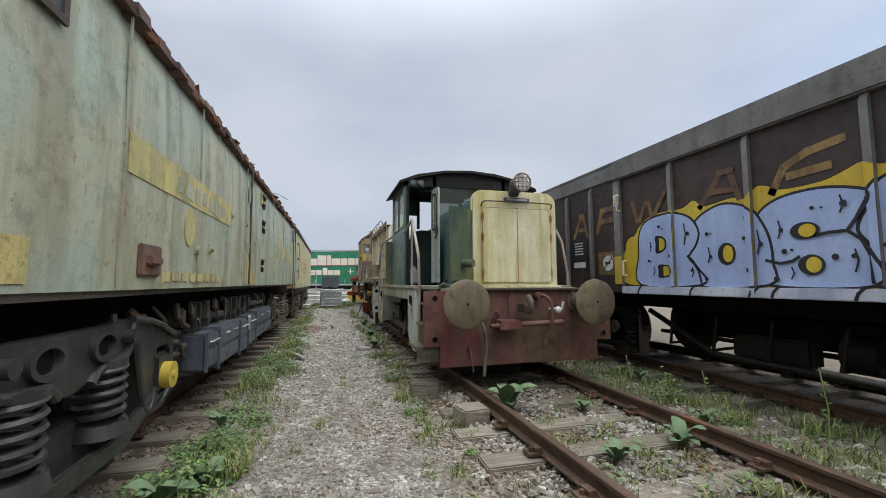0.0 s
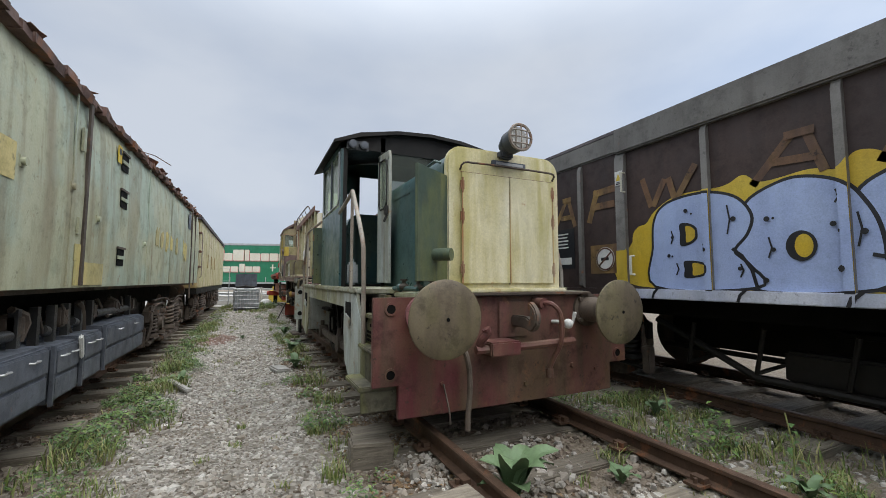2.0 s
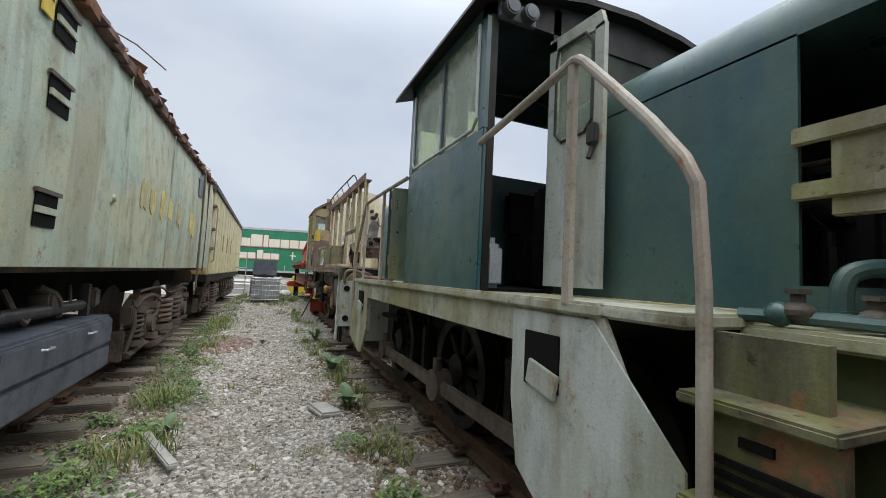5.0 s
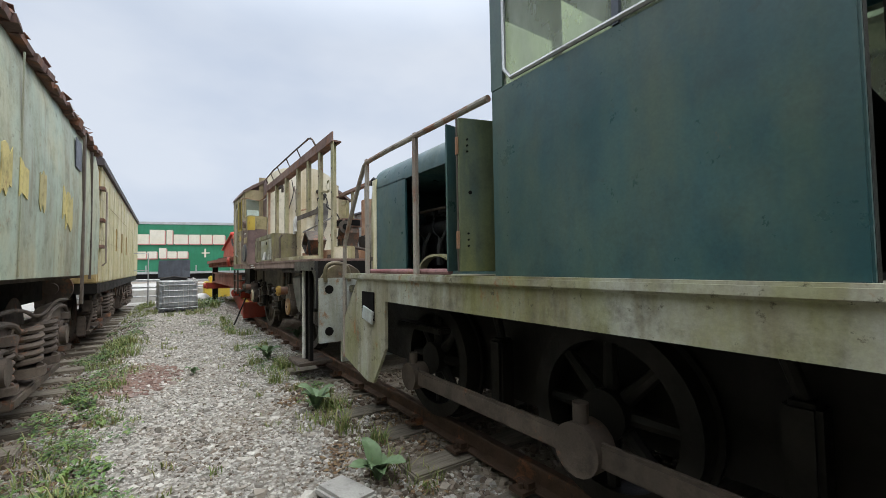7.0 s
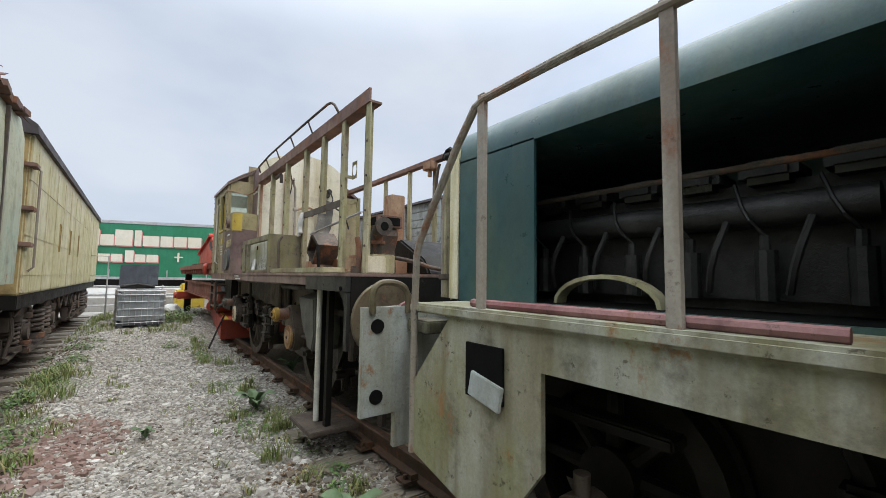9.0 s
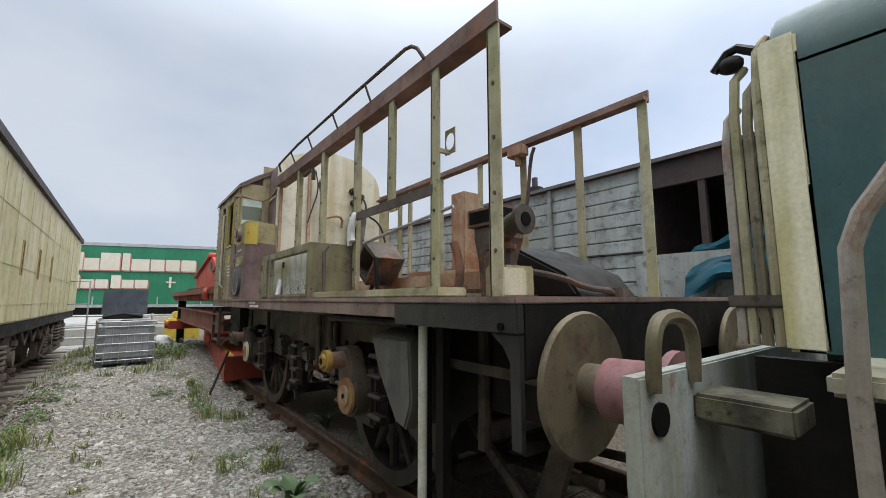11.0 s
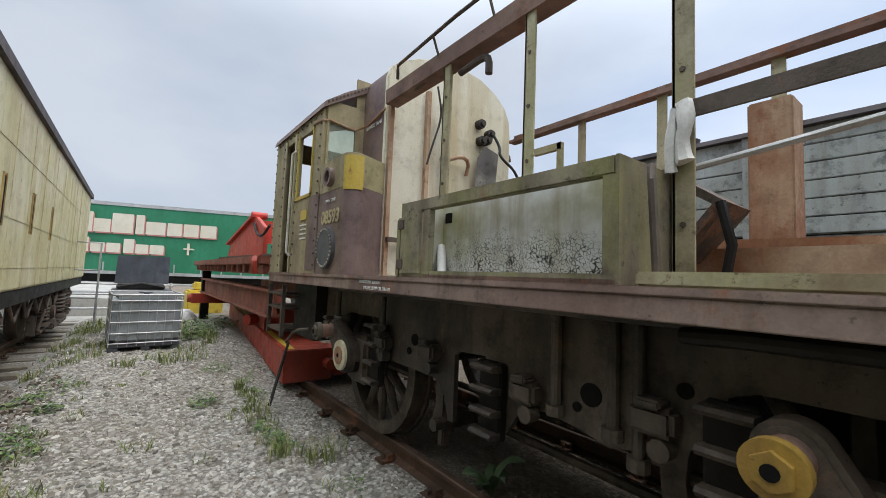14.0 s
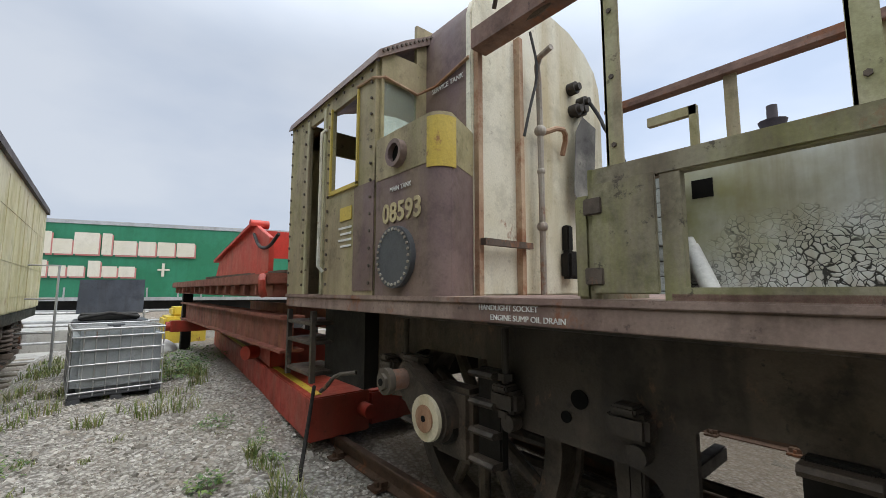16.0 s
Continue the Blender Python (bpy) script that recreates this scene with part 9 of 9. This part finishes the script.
# ---- plants ----
def blades(name, clumps, material, label, rng):
    """Grass: bent tapering blades in clumps; clump: x, y, radius, height, count."""
    V, F = [], []
    for cx, cy, r, h, n in clumps:
        for _ in range(n):
            a, d = rng.uniform(0, 2 * np.pi), r * math.sqrt(rng.random())
            x, y = cx + d * math.cos(a), cy + d * math.sin(a)
            z = ground_z(x, y) - 0.01
            hh, w = h * rng.uniform(0.45, 1.1), rng.uniform(0.0025, 0.006) * (1 + h)
            b, lean = rng.uniform(0, 2 * np.pi), rng.uniform(0.2, 1.1) * hh
            dx, dy = math.cos(b), math.sin(b)
            i = len(V)
            for k, (f, u, q) in enumerate(((1.0, 0.0, 0.0), (0.85, 0.5, 0.22), (0.5, 0.85, 0.62))):
                V.append((x + dx * lean * q - dy * w * f, y + dy * lean * q + dx * w * f, z + hh * u))
                V.append((x + dx * lean * q + dy * w * f, y + dy * lean * q - dx * w * f, z + hh * u))
            V.append((x + dx * lean, y + dy * lean, z + hh * 0.95))
            F += [(i, i + 1, i + 3, i + 2), (i + 2, i + 3, i + 5, i + 4), (i + 4, i + 5, i + 6)]
    me = bpy.data.meshes.new(name)
    me.from_pydata(V, [], F)
    me.materials.append(material)
    return tagged(new(name, me), label, "grass", kind="stuff")


def leafy(name, clumps, material, label, rng, broad=1.0):
    """Low weeds: stems with small pointed leaves; clump: x, y, radius, height, leaves, leaf length."""
    V, F = [], []
    for cx, cy, r, h, n, ll in clumps:
        for _ in range(n):
            a, d = rng.uniform(0, 2 * np.pi), r * rng.random() ** 0.6
            x, y = cx + d * math.cos(a), cy + d * math.sin(a)
            z = ground_z(x, y) + h * rng.random() * (1.1 - 0.7 * d / r)
            l, b, tilt = ll * rng.uniform(0.5, 1.2), rng.uniform(0, 2 * np.pi), rng.uniform(-0.5, 0.7)
            ux, uy, uz = math.cos(b) * math.cos(tilt), math.sin(b) * math.cos(tilt), math.sin(tilt)
            sx, sy = -math.sin(b), math.cos(b)
            w = l * 0.28 * broad
            i = len(V)
            V += [(x, y, z), (x + ux * l * 0.45 + sx * w, y + uy * l * 0.45 + sy * w, z + uz * l * 0.45 + 0.1 * l), (x + ux * l * 0.5, y + uy * l * 0.5, z + uz * l * 0.5), (x + ux * l * 0.45 - sx * w, y + uy * l * 0.45 - sy * w, z + uz * l * 0.45 + 0.1 * l), (x + ux * l, y + uy * l, z + uz * l - 0.12 * l)]
            F += [(i, i + 1, i + 2), (i, i + 2, i + 3), (i + 1, i + 4, i + 2), (i + 2, i + 4, i + 3)]
    me = bpy.data.meshes.new(name)
    me.from_pydata(V, [], F)
    me.materials.append(material)
    return tagged(new(name, me), label, "weeds", kind="stuff")


rng = np.random.default_rng(9)
cl = []
for k in range(70):   # verge beside the long locomotive
    y = 1.2 + 17 * (k / 70) + rng.uniform(-0.3, 0.3)
    if rng.random() < 0.72:
        cl.append((-0.82 + rng.uniform(-0.3, 0.25), y, rng.uniform(0.10, 0.30), rng.uniform(0.05, 0.15), int(rng.uniform(30, 110))))
for k in range(70):   # sparse tufts on the path and by the shunter
    cl.append((rng.uniform(-0.7, 1.2), rng.uniform(1, 20), rng.uniform(0.04, 0.12), rng.uniform(0.04, 0.10), int(rng.uniform(10, 40))))
for k in range(60):
    cl.append((rng.uniform(0.85, 1.35), rng.uniform(2, 18.5), rng.uniform(0.05, 0.18), rng.uniform(0.08, 0.2), int(rng.uniform(20, 70))))
for k in range(110):   # between the shunter's track and the siding
    cl.append((rng.uniform(3.3, 4.9), rng.uniform(0.4, 6.5), rng.uniform(0.08, 0.25), rng.uniform(0.06, 0.2), int(rng.uniform(30, 90))))
for k in range(45):   # between the rails
    cl.append((rng.uniform(1.85, 3.1), rng.uniform(0.5, 4.6), rng.uniform(0.06, 0.18), rng.uniform(0.05, 0.16), int(rng.uniform(20, 70))))
for y in (2.6, 3.6, 6.3, 8.6, 10.0, 15.5, 16.4):
    cl.append((-0.85 + rng.uniform(-0.15, 0.15), y, 0.28, 0.2, 170))
for k in range(50):
    cl.append((rng.uniform(-1.1, 1.2), rng.uniform(20, 27), rng.uniform(0.1, 0.3), rng.uniform(0.08, 0.25), 60))
blades("grass", cl, M_grass, "tufts of green and straw-coloured grass", rng)
cl = []
for k in range(46):
    y = 1.3 + 15 * (k / 46) + rng.uniform(-0.3, 0.3)
    if rng.random() < 0.7:
        cl.append((-0.85 + rng.uniform(-0.3, 0.2), y, rng.uniform(0.12, 0.3), rng.uniform(0.05, 0.16), int(rng.uniform(50, 130)), rng.uniform(0.03, 0.07)))
for k in range(34):
    cl.append((rng.uniform(0.85, 1.3), rng.uniform(2, 19), rng.uniform(0.06, 0.16), rng.uniform(0.05, 0.16), int(rng.uniform(20, 70)), rng.uniform(0.025, 0.06)))
for k in range(60):
    cl.append((rng.uniform(3.3, 4.8), rng.uniform(0.4, 6.5), rng.uniform(0.1, 0.25), rng.uniform(0.05, 0.15), int(rng.uniform(30, 90)), rng.uniform(0.02, 0.05)))
for k in range(22):
    cl.append((rng.uniform(1.85, 3.1), rng.uniform(0.5, 4.5), rng.uniform(0.05, 0.15), rng.uniform(0.05, 0.12), 40, rng.uniform(0.03, 0.06)))
for k in range(60):   # bright low weeds along the verge
    y = 2.4 + 17.0 * (k / 60) ** 1.15 + rng.uniform(-0.25, 0.25)
    cl.append((-0.98 + rng.uniform(-0.28, 0.30), y, rng.uniform(0.10, 0.26), rng.uniform(0.06, 0.2), int(rng.uniform(60, 170)), rng.uniform(0.03, 0.06)))
cl += [(-0.95, 3.3, 0.28, 0.26, 420, 0.06), (-0.88, 4.0, 0.26, 0.24, 360, 0.055), (-1.02, 6.6, 0.28, 0.26, 360, 0.05), (-1.0, 8.1, 0.3, 0.22, 320, 0.05), (-0.6, 9.9, 0.26, 0.16, 260, 0.045), (0.95, 4.6, 0.14, 0.22, 150, 0.045), (0.85, 8.4, 0.16, 0.12, 130, 0.05), (0.95, 6.2, 0.18, 0.34, 240, 0.05), (1.0, 7.4, 0.16, 0.16, 120, 0.05), (0.85, 19.4, 0.2, 0.14, 160, 0.04), (0.55, 18.0, 0.15, 0.14, 140, 0.05), (4.0, 4.2, 0.2, 0.4, 160, 0.07), (-0.7, 7.3, 0.3, 0.25, 260, 0.06), (0.9, 22.6, 0.5, 0.3, 400, 0.08), (1.4, 24.0, 0.6, 0.3, 400, 0.08)]
leafy("weeds", cl, M_leaf, "low leafy green weeds on the verge", rng)
cl = [(rng.uniform(0.85, 1.7), rng.uniform(4, 12), 0.2, 0.02, 90, 0.045) for _ in range(36)] + [(rng.uniform(-1.6, -0.8), rng.uniform(1, 14), 0.25, 0.02, 60, 0.045) for _ in range(24)] + [(rng.uniform(1.9, 3.0), rng.uniform(1, 4.5), 0.25, 0.02, 60, 0.045) for _ in range(14)]
leafy("dry_leaves", cl, M_deadleaf, "dry brown leaf litter beside the rail", rng, 1.4)


def dock(x, y, n, length, label):
    """A broad-leaved plant: long curved leaves with a midrib, from one root."""
    t = thing("broadleaf_plant", (x, y, ground_z(x, y)), label, "plant", "broad-leaved plants")
    for k in range(n):
        s = Shape()
        a = 2 * math.pi * k / n + random.uniform(-0.3, 0.3)
        l, up = length * random.uniform(0.7, 1.1), random.uniform(0.7, 1.7)
        rows = []
        for j in range(8):
            u = j / 7
            w = 0.20 * l * math.sin(math.pi * min(1, u * 0.94 + 0.06)) ** 0.8
            r, z = l * u * (0.30 + 0.38 * u), l * up * (u - 0.55 * u * u) + 0.02
            cx, cy = x + r * math.cos(a), y + r * math.sin(a)
            wob = 0.012 * math.sin(9 * u + k)
            rows.append([s.bm.verts.new((cx - w * q * math.sin(a), cy + w * q * math.cos(a), ground_z(x, y) + z + abs(q) * w * 0.35 + wob * q)) for q in (-1, -0.5, 0, 0.5, 1)])
        for p, q in zip(rows[:-1], rows[1:]):
            for j in range(4):
                s.bm.faces.new((p[j], p[j + 1], q[j + 1], q[j]))
        part("leaf", s, M_dock, t)
    return t


random.seed(21)
for x, y, n, l in ((1.92, 4.25, 10, 0.50), (-0.98, 3.05, 8, 0.30), (-0.85, 3.35, 7, 0.26), (-1.0, 4.6, 7, 0.24), (2.25, 2.9, 7, 0.26), (3.0, 3.0, 7, 0.28), (2.75, 4.1, 6, 0.22), (0.98, 9.3, 8, 0.30), (1.05, 10.9, 9, 0.30), (1.1, 13.6, 7, 0.34), (2.0, 13.9, 7, 0.36), (3.7, 3.4, 7, 0.22), (4.3, 5.0, 7, 0.22), (1.95, 15.1, 7, 0.32), (-0.62, 9.0, 6, 0.22), (0.1, 13.4, 6, 0.16)):
    dock(x, y, n, l, "broad-leaved green dock growing in the ballast")
for x, y, h in ((3.55, 4.3, 0.55), (4.15, 2.6, 0.7), (3.95, 3.6, 0.5), (4.4, 1.9, 0.6)):
    t = thing("tall_weed", (x, y, ground_z(x, y)), "tall thin dried weed stem with small leaves", "plant", "tall weeds")
    z = ground_z(x, y)
    part("stem", Shape().tube([(x, y, z), (x + 0.02, y, z + h * 0.5), (x - 0.01, y + 0.03, z + h)], 0.006, 5), M_grass, t)
    for k in range(9):
        zz, a = z + h * (0.15 + 0.08 * k), k * 2.4
        s = Shape()
        l = 0.10 * (1.2 - k * 0.09)
        v = [s.bm.verts.new(p) for p in ((x, y, zz), (x + l * 0.5 * math.cos(a) - 0.02 * math.sin(a), y + l * 0.5 * math.sin(a) + 0.02 * math.cos(a), zz + 0.03), (x + l * math.cos(a), y + l * math.sin(a), zz + 0.01), (x + l * 0.5 * math.cos(a) + 0.02 * math.sin(a), y + l * 0.5 * math.sin(a) - 0.02 * math.cos(a), zz + 0.03))]
        s.bm.faces.new(v)
        part("leaf", s, M_leaf, t)
